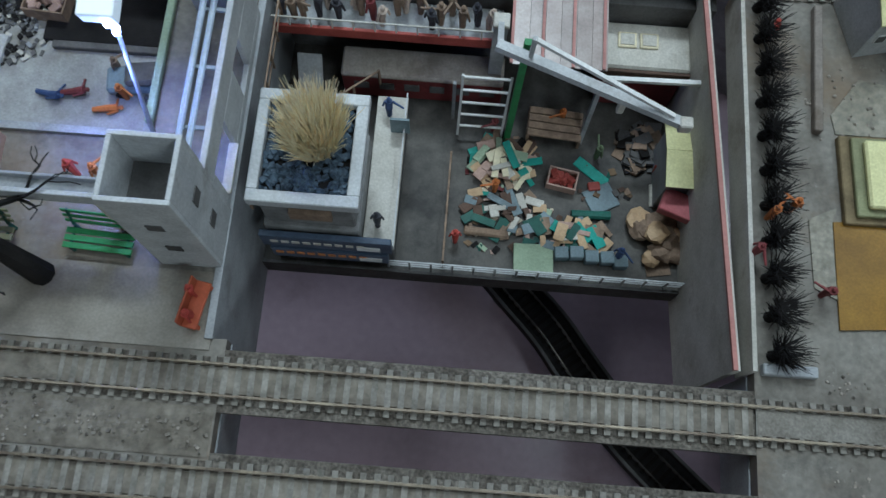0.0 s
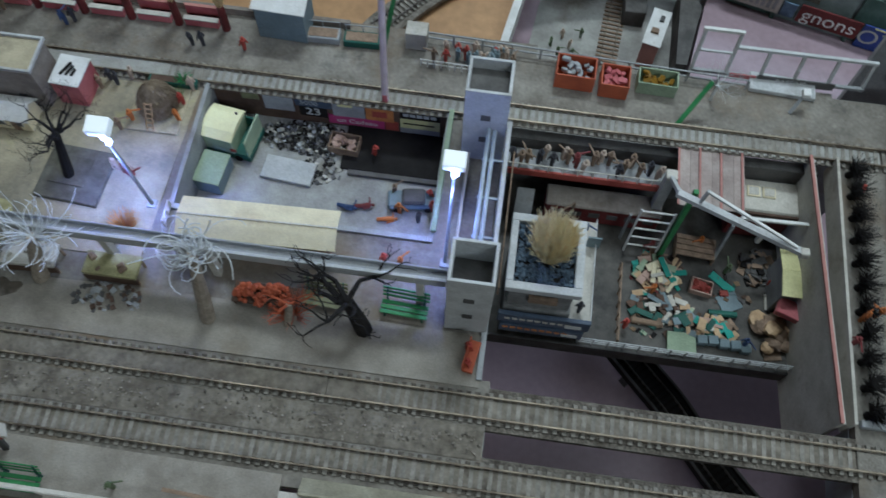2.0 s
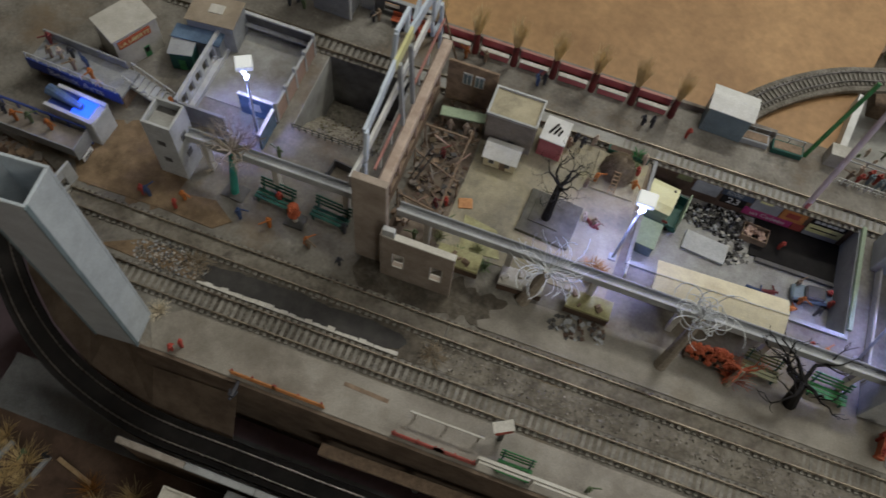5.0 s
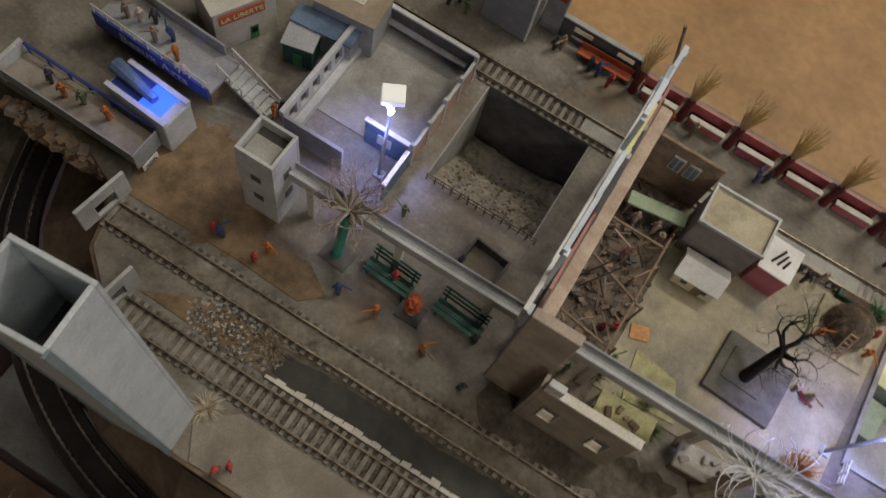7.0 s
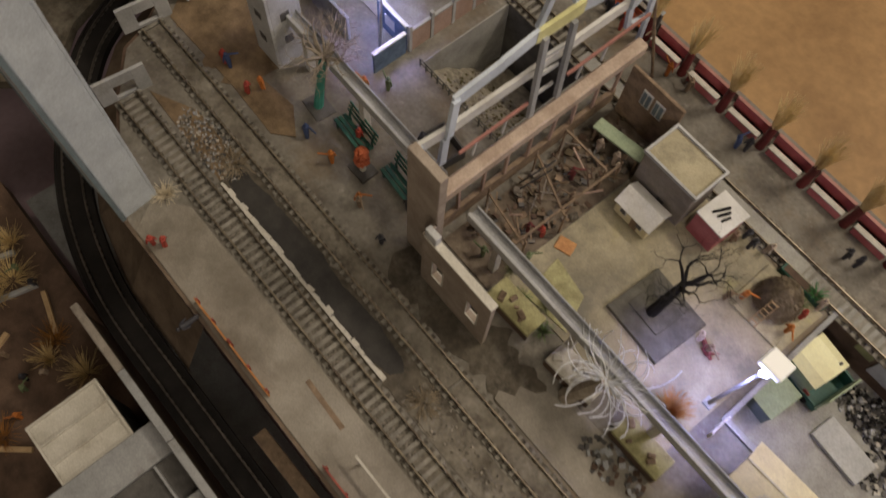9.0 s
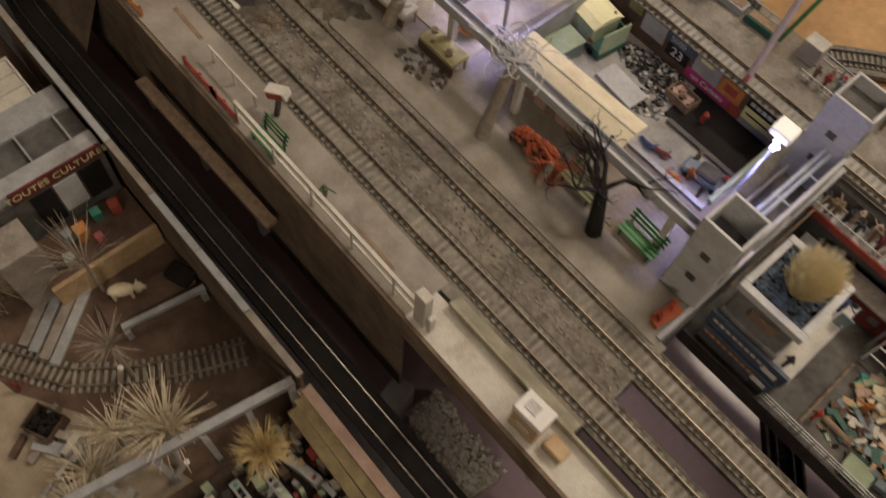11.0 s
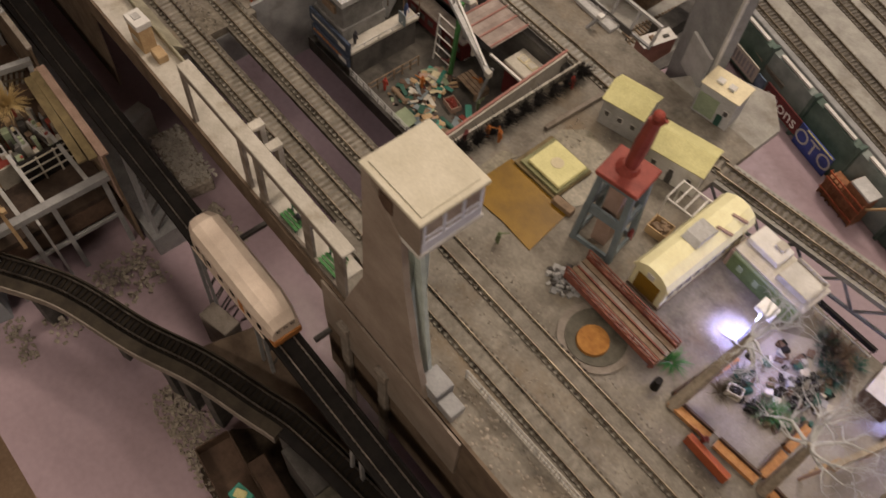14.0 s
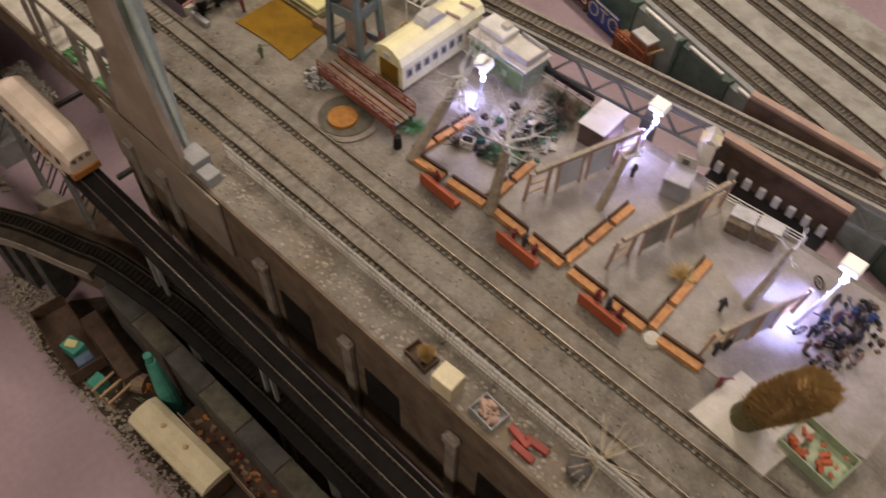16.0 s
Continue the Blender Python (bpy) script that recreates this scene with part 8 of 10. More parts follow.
part("pane", box(B(), 0.0281, 0.0286, -0.0240, 0.0240, 0.2285, 0.2515), SMOKEPANE, t)
part("cross_bar", box(B(), 0.0276, 0.0294, -0.024, 0.025, 0.2330, 0.2345), FRAMEBLUE, t)
part("roof", box(B(), -0.0315, 0.0315, -0.029, 0.0295, 0.2535, 0.257, 0.0006), ROOFCREAM, t, "cream flat roof")
part("roof_patch", box(B(), -0.027, 0.027, -0.024, 0.024, 0.2572, 0.2580, 0.0003), ROOFCREAM, t)
part("lower_panel", prism(B(), [(-0.100, -0.0305), (0.100, -0.0305), (0.100, -0.0282), (-0.100, -0.0282)], -0.085, -0.0005), TOWERPAINT, t, "plain taupe panel below the deck edge")
part("foot_block", box(B(), 0.036, 0.060, -0.024, -0.004, 0, 0.018, 0.0006), GREY, t)
part("foot_block", box(B(), 0.062, 0.080, -0.024, -0.008, 0, 0.012, 0.0006), GREY, t)
part("buttress", box(B(), -0.045, -0.030, -0.0215, -0.010, 0, 0.03), GREY, t)

# ---- sand yard, statue tower, rail house ----
bm = B()
prism(bm, [(0.309, 0.061), (0.309, 0.123), (0.352, 0.1275), (0.392, 0.132), (0.401, 0.064), (0.36, 0.0655)], 0.0003, 0.0016)
struct("sand_pool", bm, MUSTARD, "shiny mustard coloured sand basin", "sand")
bm = B()
prism(bm, [(0.2965, 0.084), (0.2955, 0.124), (0.312, 0.132), (0.3088, 0.123), (0.3088, 0.078)], 0.0002, 0.0010)
prism(bm, [(0.374, 0.1325), (0.392, 0.1325), (0.400, 0.170), (0.390, 0.205), (0.330, 0.215), (0.312, 0.190), (0.314, 0.178), (0.374, 0.178)], 0.0002, 0.0010)
struct("varnished_verge", bm, GLAZE, "glossy varnished grit round the sand basin", "ground")
t = thing("foundation_block", (0.347, 0.149, 0), "pale yellow square foundation block on a stepped brown base", "block", 1)
part("lower_step", box(B(), -0.0330, 0.0260, -0.0270, 0.0270, 0, 0.0050, 0.0006), DRABPLANK, t, "brown stepped base")
part("upper_step", box(B(), -0.0275, 0.0245, -0.0235, 0.0245, 0.0051, 0.0085, 0.0006), OLIVEPAINT, t, "drab olive stepped base")
part("block", box(B(), -0.0220, 0.0225, -0.0195, 0.0215, 0.0086, 0.0130, 0.0012), YELLOW, t, "worn pale yellow top")
part("worn_ring", rod(B(), (0, 0.001, 0.0131), (0, 0.001, 0.0135), 0.0070, 0.0066, 20), CREAM, t)
solo("timber_baulk", box(B(), -0.012, 0.012, -0.0045, 0.0045, 0, 0.008, 0.0006), OLDWOOD, (0.385, 0.124, 0), "old brown timber baulk beside the sand", "timber", 6)
solo("long_kerb", box(B(), -0.0025, 0.0025, -0.042, 0.042, 0, 0.006, 0.0006), WALLBROWN, (0.3045, 0.219, 0), "long drab kerb beside the hedge path", "kerb", -3)
bm = B()
for x, y, z in heap_spots(70, 0.345, 0.195, 0.05, 0.035, 0.003, 0, random.Random(161)):
    bmesh.ops.create_icosphere(bm, subdivisions=1, radius=rnd.uniform(0.0005, 0.0013), matrix=Matrix.Translation((x, y, z)))
solo("rubble_stones", bm, GRAVEL, (0, 0, 0), "pale rubble strewn over the yard", "rubble", kind="stuff")
for x, y, c in ((0.262, 0.100, 7), (0.278, 0.240, 0), (0.272, 0.123, 1), (0.284, 0.128, 1), (0.375, 0.046, 4), (0.300, 0.080, 7), (0.45, 0.15, 7)):
    figurine(x, y, 0, c)
gable_hut((0.345, 0.254, 0), 0.046, 0.038, 0.038, 0.010, 14, "pale grey bungalow with a bright yellow roof", LGREY, YELLOW, "x", 0.002, None, 3, "bungalow", "bungalows")
gable_hut((0.422, 0.250, 0), 0.060, 0.040, 0.036, 0.010, 14, "white bungalow with a bright yellow roof", WHITE, YELLOW, "x", 0.002, (0.0, DGREY), 3, "bungalow", "bungalows")
t = gable_hut((0.396, 0.343, 0), 0.044, 0.030, 0.042, 0, 8, "pale office block with green windows and a cream roof", LGREY, CREAM, name="office", windows=3, door=(0.010, DGREEN))
part("green_front", box(B(), -0.020, 0.004, -0.0164, -0.0158, 0.004, 0.032), PALEGREEN, t, "pale green glazed front")
for x in (-0.008, 0.006):
    part("roof_box", box(B(), x - 0.004, x + 0.004, -0.006, 0.002, 0.0433, 0.0465, 0.0005), WHITE, t)
t = thing("tall_slab", (0.333, 0.379, 0), "tall plain grey slab building behind the bungalows", "building", -24)
part("body", box(B(), -0.034, 0.034, -0.004, 0.016, -0.30, 0.235, 0.0008), GREY, t)
part("bright_edge", box(B(), 0.0342, 0.0375, -0.004, 0.000, -0.02, 0.235), WHITE, t, "bright white edge strip")
part("low_wall", box(B(), -0.010, 0.033, -0.0085, -0.0045, -0.01, 0.040, 0.0004), LGREY, t)
# statue tower
t = thing("statue_tower", (0.432, 0.132, 0), "blue grey openwork tower with a dark red platform and statue", "tower", 10)
for sx in (-1, 1):
    for sy in (-1, 1):
        part("leg", bar(B(), (sx * 0.021, sy * 0.019, 0), (sx * 0.016, sy * 0.015, 0.104), 0.006, 0.006), BLUEGREY, t)
for z0, z1 in ((0.0, 0.006), (0.048, 0.060), (0.096, 0.104)):
    k = 0.021 - 0.005 * z0 / 0.104
    for s in (-1, 1):
        part("cross_panel", bar(B(), (-k, s * (k - 0.002), (z0 + z1) / 2), (k, s * (k - 0.002), (z0 + z1) / 2), 0.003, z1 - z0), BLUEGREY, t)
        part("cross_panel", bar(B(), (s * k, -k + 0.004, (z0 + z1) / 2), (s * k, k - 0.004, (z0 + z1) / 2), 0.003, z1 - z0), BLUEGREY, t)
part("inner_core", box(B(), -0.008, 0.008, -0.008, 0.008, 0, 0.096), PINKWOOD, t)
part("platform", box(B(), -0.022, 0.022, -0.020, 0.020, 0.104, 0.109, 0.0008), RED, t, "dark red platform")
bm = B()
rod(bm, (0, 0, 0), (0.001, 0.0, 0.006), 0.012, 0.008, 10)
rod(bm, (0.001, 0, 0.006), (0.003, 0.001, 0.036), 0.006, 0.0075, 8)
rod(bm, (0.003, 0.001, 0.036), (0.005, 0.002, 0.066), 0.0075, 0.006, 8)
bmesh.ops.create_icosphere(bm, subdivisions=2, radius=0.0055, matrix=Matrix.Translation((0.006, 0.002, 0.072)))
rod(bm, (0.004, 0.001, 0.056), (0.014, -0.002, 0.075), 0.0022, 0.0018, 6)
solo("red_statue", bm, RED, (0.430, 0.133, 0.109), "dark red painted plain statue on the tower", "statue", 20)
# rail house with curved cream roof
t = thing("carriage_house", (0.502, 0.175, 0), "long house like a carriage with a rounded cream roof", "model house", 0)
part("body", box(B(), -0.019, 0.019, -0.060, 0.060, 0.003, 0.036, 0.0006), PALECREAM, t)
part("plinth", box(B(), -0.0195, 0.0195, -0.0605, 0.0605, 0, 0.0028), OLDWOOD, t)
bm = B()
pr = [(-0.021, 0.036), (-0.017, 0.044), (-0.008, 0.0495), (0.0, 0.0505), (0.008, 0.0495), (0.017, 0.044), (0.021, 0.036)]
profile_x(bm, pr, -0.062, 0.062)
bmesh.ops.transform(bm, matrix=Matrix.Rotation(radians(90), 4, "Z"), verts=bm.verts)
part("roof", bm, PALECREAM, t, "rounded cream roof")
part("front_panel", box(B(), -0.013, 0.013, -0.0614, -0.0602, 0.006, 0.030), MUSTARD, t, "mustard end panel")
part("front_window", box(B(), -0.004, 0.004, -0.0632, -0.0622, 0.036, 0.043), WHITE, t)
for i in range(9):
    y = -0.050 + i * 0.0125
    w_ = part("window", box(B(), 0.0188, 0.0198, y - 0.004, y + 0.004, 0.016, 0.027), OFFWHITE, t)
    part("pane", box(B(), 0.0196, 0.0201, y - 0.0028, y + 0.0028, 0.0175, 0.0255), DGREY, w_)
part("roof_cap", profile_x(B(), [(-0.016, 0.0505), (-0.010, 0.056), (0.0, 0.058), (0.010, 0.056), (0.016, 0.0505)], -0.010, 0.008), LGREY, t, "grey curved roof cap")
for y in (0.018, 0.040):
    part("roof_ladder", bar(B(), (0.004, y, 0.0515), (0.018, y + 0.008, 0.046), 0.0022, 0.003), PINKWOOD, t)
t = thing("white_pergola", (0.470, 0.205, 0), "white slatted pergola beside the carriage house", "pergola", 6)
for i in range(5):
    part("slat", bar(B(), (-0.020 + i * 0.010, -0.014, 0.040), (-0.020 + i * 0.010, 0.014, 0.040), 0.0014, 0.0014), WHITE, t)
for y in (-0.014, 0.014):
    part("beam", bar(B(), (-0.021, y, 0.0385), (0.021, y, 0.0385), 0.0014, 0.0014), WHITE, t)
    for x in (-0.020, 0.020):
        part("post", bar(B(), (x, y, 0), (x, y, 0.038), 0.0014, 0.0014), WHITE, t)
open_crate((0.463, 0.180, 0), 0.022, 0.018, 0.012, 8, "rough wooden crate stack beside the house", WOOD, OLDWOOD)
# turntable
t = thing("turntable", (0.506, 0.050, 0), "grey turntable pit with an orange disc", "turntable")
part("pit_ring", rod(B(), (0, 0, 0.0001), (0, 0, 0.0022), 0.036, 0.036, 36), WALLBROWN, t)
part("inner_ring", rod(B(), (0, 0, 0.0023), (0, 0, 0.0032), 0.029, 0.029, 36), SLATE, t)
part("orange_disc", rod(B(), (0.001, -0.006, 0.0033), (0.001, -0.006, 0.0066), 0.0155, 0.0150, 28), STRAWORANGE, t, "round golden orange disc")
t = thing("red_footbridge", (0.502, 0.081, 0), "rusty red lattice footbridge across the turntable", "footbridge", -1)
for k in range(4):
    part("deck_plank", box(B(), -0.058, 0.058, -0.0128 + k * 0.0066, -0.0072 + k * 0.0066, 0.012, 0.0138, 0.0003), OLDWOOD if k % 2 else WALLBROWN, t)
for s in (-1, 1):
    part("side_beam", box(B(), -0.058, 0.058, s * 0.0145 - 0.001, s * 0.0145 + 0.001, 0.008, 0.016), RUSTBRIDGE, t)
    for z in (0.021, 0.0265):
        part("hand_rail", bar(B(), (-0.058, s * 0.0145, z), (0.058, s * 0.0145, z), 0.0012, 0.0012), RUSTBRIDGE, t)
    for i in range(9):
        part("rail_post", bar(B(), (-0.058 + i * 0.0145, s * 0.0145, 0.014), (-0.058 + i * 0.0145, s * 0.0145, 0.0265), 0.0012, 0.0012), RUSTBRIDGE, t)
        if i < 8:
            part("brace", bar(B(), (-0.058 + i * 0.0145, s * 0.0145, 0.015), (-0.0435 + i * 0.0145, s * 0.0145, 0.0205), 0.0008, 0.0008), RUSTBRIDGE, t)
part("centre_beam", bar(B(), (-0.056, 0, 0.0148), (0.056, 0, 0.0148), 0.0016, 0.0016), RUSTBRIDGE, t)
for x in (-0.054, 0.054):
    for y in (-0.012, 0.012):
        part("leg", bar(B(), (x, y, 0), (x, y, 0.012), 0.003, 0.003), RUSTBRIDGE, t)
q = random.Random(171)
scatter("grey_rubble", heap_spots(90, 0.446, 0.068, 0.018, 0.016, 0.007, 0, q), (0.002, 0.006), [GREY, DGREY, LGREY], "grey rubble at the footbridge foot", "rubble", 172, 0.7)
# green shed with white roof blocks
t = thing("green_shed", (0.570, 0.222, 0), "green shed with bright white roof blocks", "shed", -3)
part("body", box(B(), -0.040, 0.040, -0.020, 0.020, 0, 0.026, 0.0006), PALEGREEN, t)
part("front_panel", box(B(), -0.039, 0.039, -0.0212, -0.0202, 0.002, 0.024), SHEDGREEN, t)
part("roof", box(B(), -0.042, 0.042, -0.018, 0.022, 0.0262, 0.029, 0.0006), OFFWHITE, t)
part("roof_block", box(B(), -0.041, -0.004, -0.004, 0.020, 0.0291, 0.036, 0.0008), WHITE, t)
part("roof_block", box(B(), 0.002, 0.036, -0.010, 0.018, 0.0291, 0.0325, 0.0008), WHITE, t)
for x0, x1, y0, y1 in ((0.002, 0.036, -0.0116, -0.0102), (0.002, 0.036, 0.0182, 0.0196), (0.0362, 0.0378, -0.0116, 0.0196)):
    part("roof_rim", box(B(), x0, x1, y0, y1, 0.0291, 0.0370, 0.0003), OFFWHITE, t)
part("roof_bin", box(B(), -0.020, -0.010, 0.008, 0.018, 0.0361, 0.0400, 0.0006), OFFWHITE, t)
part("brick_end", box(B(), -0.0435, -0.0405, -0.019, 0.019, 0, 0.024), PINKWOOD, t)
for x in (-0.026, -0.006, 0.016):
    part("window", box(B(), x - 0.003, x + 0.003, -0.0220, -0.0212, 0.010, 0.018), PALEGREEN, t)
street_lamp((0.590, 0.150, 0), 0.060, (0.0, 0.010), "short lamp with bare glowing bulbs by the green shed", 0.5)
solo("black_bin", rod(B(), (0, 0, 0), (0, 0, 0.015), 0.0045, 0.0038, 10), BLACK, (0.572, 0.058, 0), "black rounded bin beside the turntable", "bin")
straw_plant("green_tuft", (0.566, 0.088, 0), 0.008, 0.010, 110, "bright green plant tuft by the footbridge", GREEN, 181, 1.3, "plant", 0.2)
open_crate((0.620, 0.108, 0), 0.014, 0.010, 0.010, 20, "small white and black crate", OFFWHITE, BLACK)
# orange framed garden beds
def kerb_line(x0, y0, x1, y1, segs):
    for i in range(segs):
        a, b = i / segs, (i + 0.86) / segs
        p, r_ = Vector((x0 + (x1 - x0) * a, y0 + (y1 - y0) * a, 0)), Vector((x0 + (x1 - x0) * b, y0 + (y1 - y0) * b, 0))
        t = thing("orange_kerb", (0, 0, 0), "orange plank kerb with dark joints on the deck", "kerb", 0, "orange kerbs")
        part("plank", bar(B(), p + Vector((0, 0, 0.0025)), r_ + Vector((0, 0, 0.0025)), 0.0075, 0.005), ORANGEPLANK, t)
        off = (r_ - p).normalized().cross(Vector((0, 0, 1))) * -0.0055
        part("dark_edge", bar(B(), p + off + Vector((0, 0, 0.004)), r_ + off + Vector((0, 0, 0.004)), 0.002, 0.008), BROWN, t)


kerb_line(0.590, 0.057, 0.690, 0.063, 2)
kerb_line(0.693, 0.064, 0.785, 0.060, 2)
kerb_line(0.788, 0.060, 0.876, 0.058, 2)
kerb_line(0.884, 0.058, 0.932, 0.060, 1)
kerb_line(0.684, 0.070, 0.682, 0.140, 2)
kerb_line(0.779, 0.066, 0.784, 0.162, 3)
kerb_line(0.874, 0.064, 0.870, 0.160, 3)
kerb_line(0.592, 0.064, 0.600, 0.140, 3)
solo("round_stone", rod(B(), (0, 0, 0), (0, 0, 0.004), 0.0085, 0.0070, 16), OFFWHITE, (0.880, 0.055, 0), "round pale stone bowl on the kerb", "bowl")
for x0, x1 in ((0.621, 0.667), (0.718, 0.764), (0.812, 0.859)):
    x = (x0 + x1) / 2
    t = thing("orange_bench", (x, 0.043, 0), "long orange red bench with figurines in front of the kerb", "bench", -2, "orange benches")
    L = x1 - x0
    part("seat", box(B(), -L / 2, L / 2, -0.002, 0.006, 0.005, 0.007, 0.0004), BRICKRED, t)
    part("back", box(B(), -L / 2, L / 2, -0.0042, -0.0022, 0.002, 0.016, 0.0005), BRICKRED, t)
    for s in (-1, 1):
        part("end_board", box(B(), s * L * 0.46 - 0.001, s * L * 0.46 + 0.001, -0.002, 0.006, 0, 0.005), BRICKRED, t)
    for k in range(3 if x > 0.7 else 1):
        figurine(x - 0.012 + 0.012 * k, 0.052, 0, 2 if k % 2 else 7, where="at the orange bench")
bare_tree((0.594, 0.056, 0), 0.072, "pale bare tree leaning over the garden", BARK, WIRE, 191, (0.006, 0.062), 0.0050, 5, 1.1, 8, 0.024, 1.2)
bare_tree((0.692, 0.062, 0), 0.075, "pale bare tree with drooping wiry twigs", BARK, WIRE, 192, (-0.004, 0.020), 0.0048, 5, 1.1, 8, 0.024, 1.2)
bare_tree((0.762, 0.136, 0), 0.055, "slim pale leaning trunk with few twigs", BARK, WIRE, 193, (0.002, 0.022), 0.0034, 1, 0.8, 3, 0.012)
bare_tree((0.920, 0.140, 0), 0.060, "slim pale leaning trunk with few twigs", BARK, WIRE, 194, (0.004, 0.030), 0.0034, 1, 0.8, 3, 0.012)
q = random.Random(201)
for k in range(7):
    x, y = q.uniform(0.612, 0.672), q.uniform(0.090, 0.190)
    straw_plant("dark_bush", (x, y, 0), 0.014, 0.010, 90, "small dark green and black garden bush", q.choice((DGREEN, BLACK, GRASSGREY, GREEN)), 202 + k, 1.2, "bush", 0.2)
scatter("garden_clutter", heap_spots(120, 0.645, 0.150, 0.040, 0.045, 0.008, 0, q), (0.003, 0.008), [DGREEN, BLACK, BLACK, GRASSGREY, OFFWHITE, BROWN, DGREY, LGREY], "dark garden clutter and pots", "clutter", 209, 0.6)
t = gable_hut((0.705, 0.210, 0), 0.028, 0.040, 0.026, 0, 3, "brown hut with a bright white flat roof", BROWN, WHITE, name="hut")
street_lamp((0.742, 0.205, 0), 0.070, (0.010, 0.018), "leaning lamp with a white shade lighting the garden", 1.15)
street_lamp((0.958, 0.150, 0), 0.085, (0.010, 0.020), "leaning lamp with a white shade at the garden's end", 1.2)
# fill point with no lamp body, added to brighten the garden beds
point_lamp("garden_light", (0.62, 0.14, 0.045), 0.12, LED)
struct("garden_floor", prism(B(), [(0.600, 0.068), (0.960, 0.064), (1.06, 0.085), (1.06, 0.228), (0.66, 0.228), (0.606, 0.190)], 0.0002, 0.0006), GARDENFLOOR, "pale grey lilac floor of the garden", "floor")
t = thing("edge_rail", (0, 0, 0), "black and white edge rail behind the garden", "rail")
part("black_beam", bar(B(), (0.608, 0.2350, 0.014), (0.676, 0.2350, 0.014), 0.003, 0.006), BLACK, t)
part("white_rail", bar(B(), (0.606, 0.2320, 0.007), (0.676, 0.2320, 0.007), 0.0012, 0.0012), OFFWHITE, t)
for i in range(5):
    part("post", bar(B(), (0.610 + i * 0.016, 0.2335, 0), (0.610 + i * 0.016, 0.2335, 0.012), 0.0014, 0.0014), OLDWOOD, t)
q = random.Random(350)
for i in range(12):
    straw_plant("dark_bush", (0.628 + q.uniform(0, 0.050), 0.188 + q.uniform(0, 0.036), 0), q.uniform(0.008, 0.016), 0.009, 80, "small dark bush behind the garden beds", (DGREEN, BROWN, BLACK, OLDWOOD)[i % 4], 351 + i, 1.2, "bush", 0.3)
t = thing("numbered_box", (0.800, 0.204, 0), "grey box with a pale sign standing by the dark yard", "box", 14)
part("body", box(B(), -0.012, 0.012, -0.012, 0.012, 0, 0.022, 0.0006), GREY, t)
part("lid", box(B(), -0.0125, 0.0125, -0.0125, 0.0125, 0.0221, 0.0240, 0.0004), LGREY, t)
part("sign", box(B(), -0.010, 0.010, 0.0126, 0.0136, 0.012, 0.036), OFFWHITE, t)
part("illegible_bar", box(B(), -0.004, 0.003, 0.0118, 0.0125, 0.026, 0.032), DGREY, t)
straw_plant("yellow_bush", (0.861, 0.125, 0.0006), 0.014, 0.009, 160, "dry yellow bush on the orange garden edge", STRAW, 370, 1.1, "bush", 0.2)
# timber swing frames
for k, (x0, y0, x1, y1) in enumerate(((0.713, 0.104, 0.745, 0.200), (0.815, 0.098, 0.842, 0.205), (0.925, 0.080, 0.950, 0.150))):
    t = thing("garden_frame", (0, 0, 0), "weathered timber frame with ladder like ends", "frame", 0, "timber frames")
    d = Vector((x1 - x0, y1 - y0, 0)).normalized()
    n = Vector((-d.y, d.x, 0))
    a, b = Vector((x0, y0, 0.042)), Vector((x1, y1, 0.042))
    part("top_beam", bar(B(), a - d * 0.006, b + d * 0.006, 0.0045, 0.0045), BARK, t)
    for p in (a, b):
        f = Vector((p.x, p.y, 0)) + n * 0.004
        for s in (-0.012, 0.012):
            part("leg", bar(B(), f + d * s, p + d * s * 0.9, 0.0026, 0.0026), PINKWOOD, t)
        for z in (0.010, 0.021, 0.032):
            part("rung", bar(B(), f - d * 0.012 + Vector((0, 0, z)), f + d * 0.012 + Vector((0, 0, z)), 0.0016, 0.0016), WOOD, t)
    for k0, k1 in ((0.20, 0.46), (0.54, 0.80)):
        u, v = a + (b - a) * k0, a + (b - a) * k1
        w = part("panel", bar(B(), u + Vector((0, 0, -0.021)), v + Vector((0, 0, -0.021)), 0.0012, 0.030), (SHAFTPAINT, OLIVEWALL, LGREY)[k], t, "hanging pale panel")
        for p in (u, v):
            part("panel_post", bar(B(), p + Vector((0, 0, -0.041)), p + Vector((0, 0, -0.002)), 0.0024, 0.0024), PINKWOOD, w)
for x, y, c in ((0.929, 0.090, 2), (0.925, 0.080, 2), (0.945, 0.055, 7), (0.905, 0.12, 2), (0.73, 0.18, 3), (0.76, 0.19, 2)):
    figurine(x, y, 0, c)
t = thing("straw_tree", (0.974, 0.046, 0.0055), "fat leaning column of golden straw like a tree", "bush")
lean_ = Vector((0.34, 0.04, 1.0))
part("sheath", rod(B(), (0, 0, 0), tuple(lean_ * 0.026), 0.0125, 0.0135, 16), OLIVE, t, "olive mossy foot")
q = random.Random(211)
bm = B()
for i in range(2600):
    a, k = q.uniform(0, 6.283), q.random()
    r = 0.0132 + 0.0022 * math.sin(k * 3.0)
    up = 0.020 + 0.062 * k
    if i % 4 == 0:
        r, up = r * math.sqrt(q.random()), 0.080
    p = lean_ * up + Vector((math.cos(a) * r, math.sin(a) * r, 0))
    rod(bm, p, p + Vector((math.cos(a) * 0.0028, math.sin(a) * 0.0028, q.uniform(0.004, 0.009))) + Vector((q.gauss(0, 0.001), q.gauss(0, 0.001), 0)), 0.0005, 0.0002, 3)
rod(bm, lean_ * 0.024, lean_ * 0.080, 0.0132, 0.0136, 16)
tagged(part("straw", bm, STRAWOLD, t), "short bristling golden straw", "", "", "stuff")
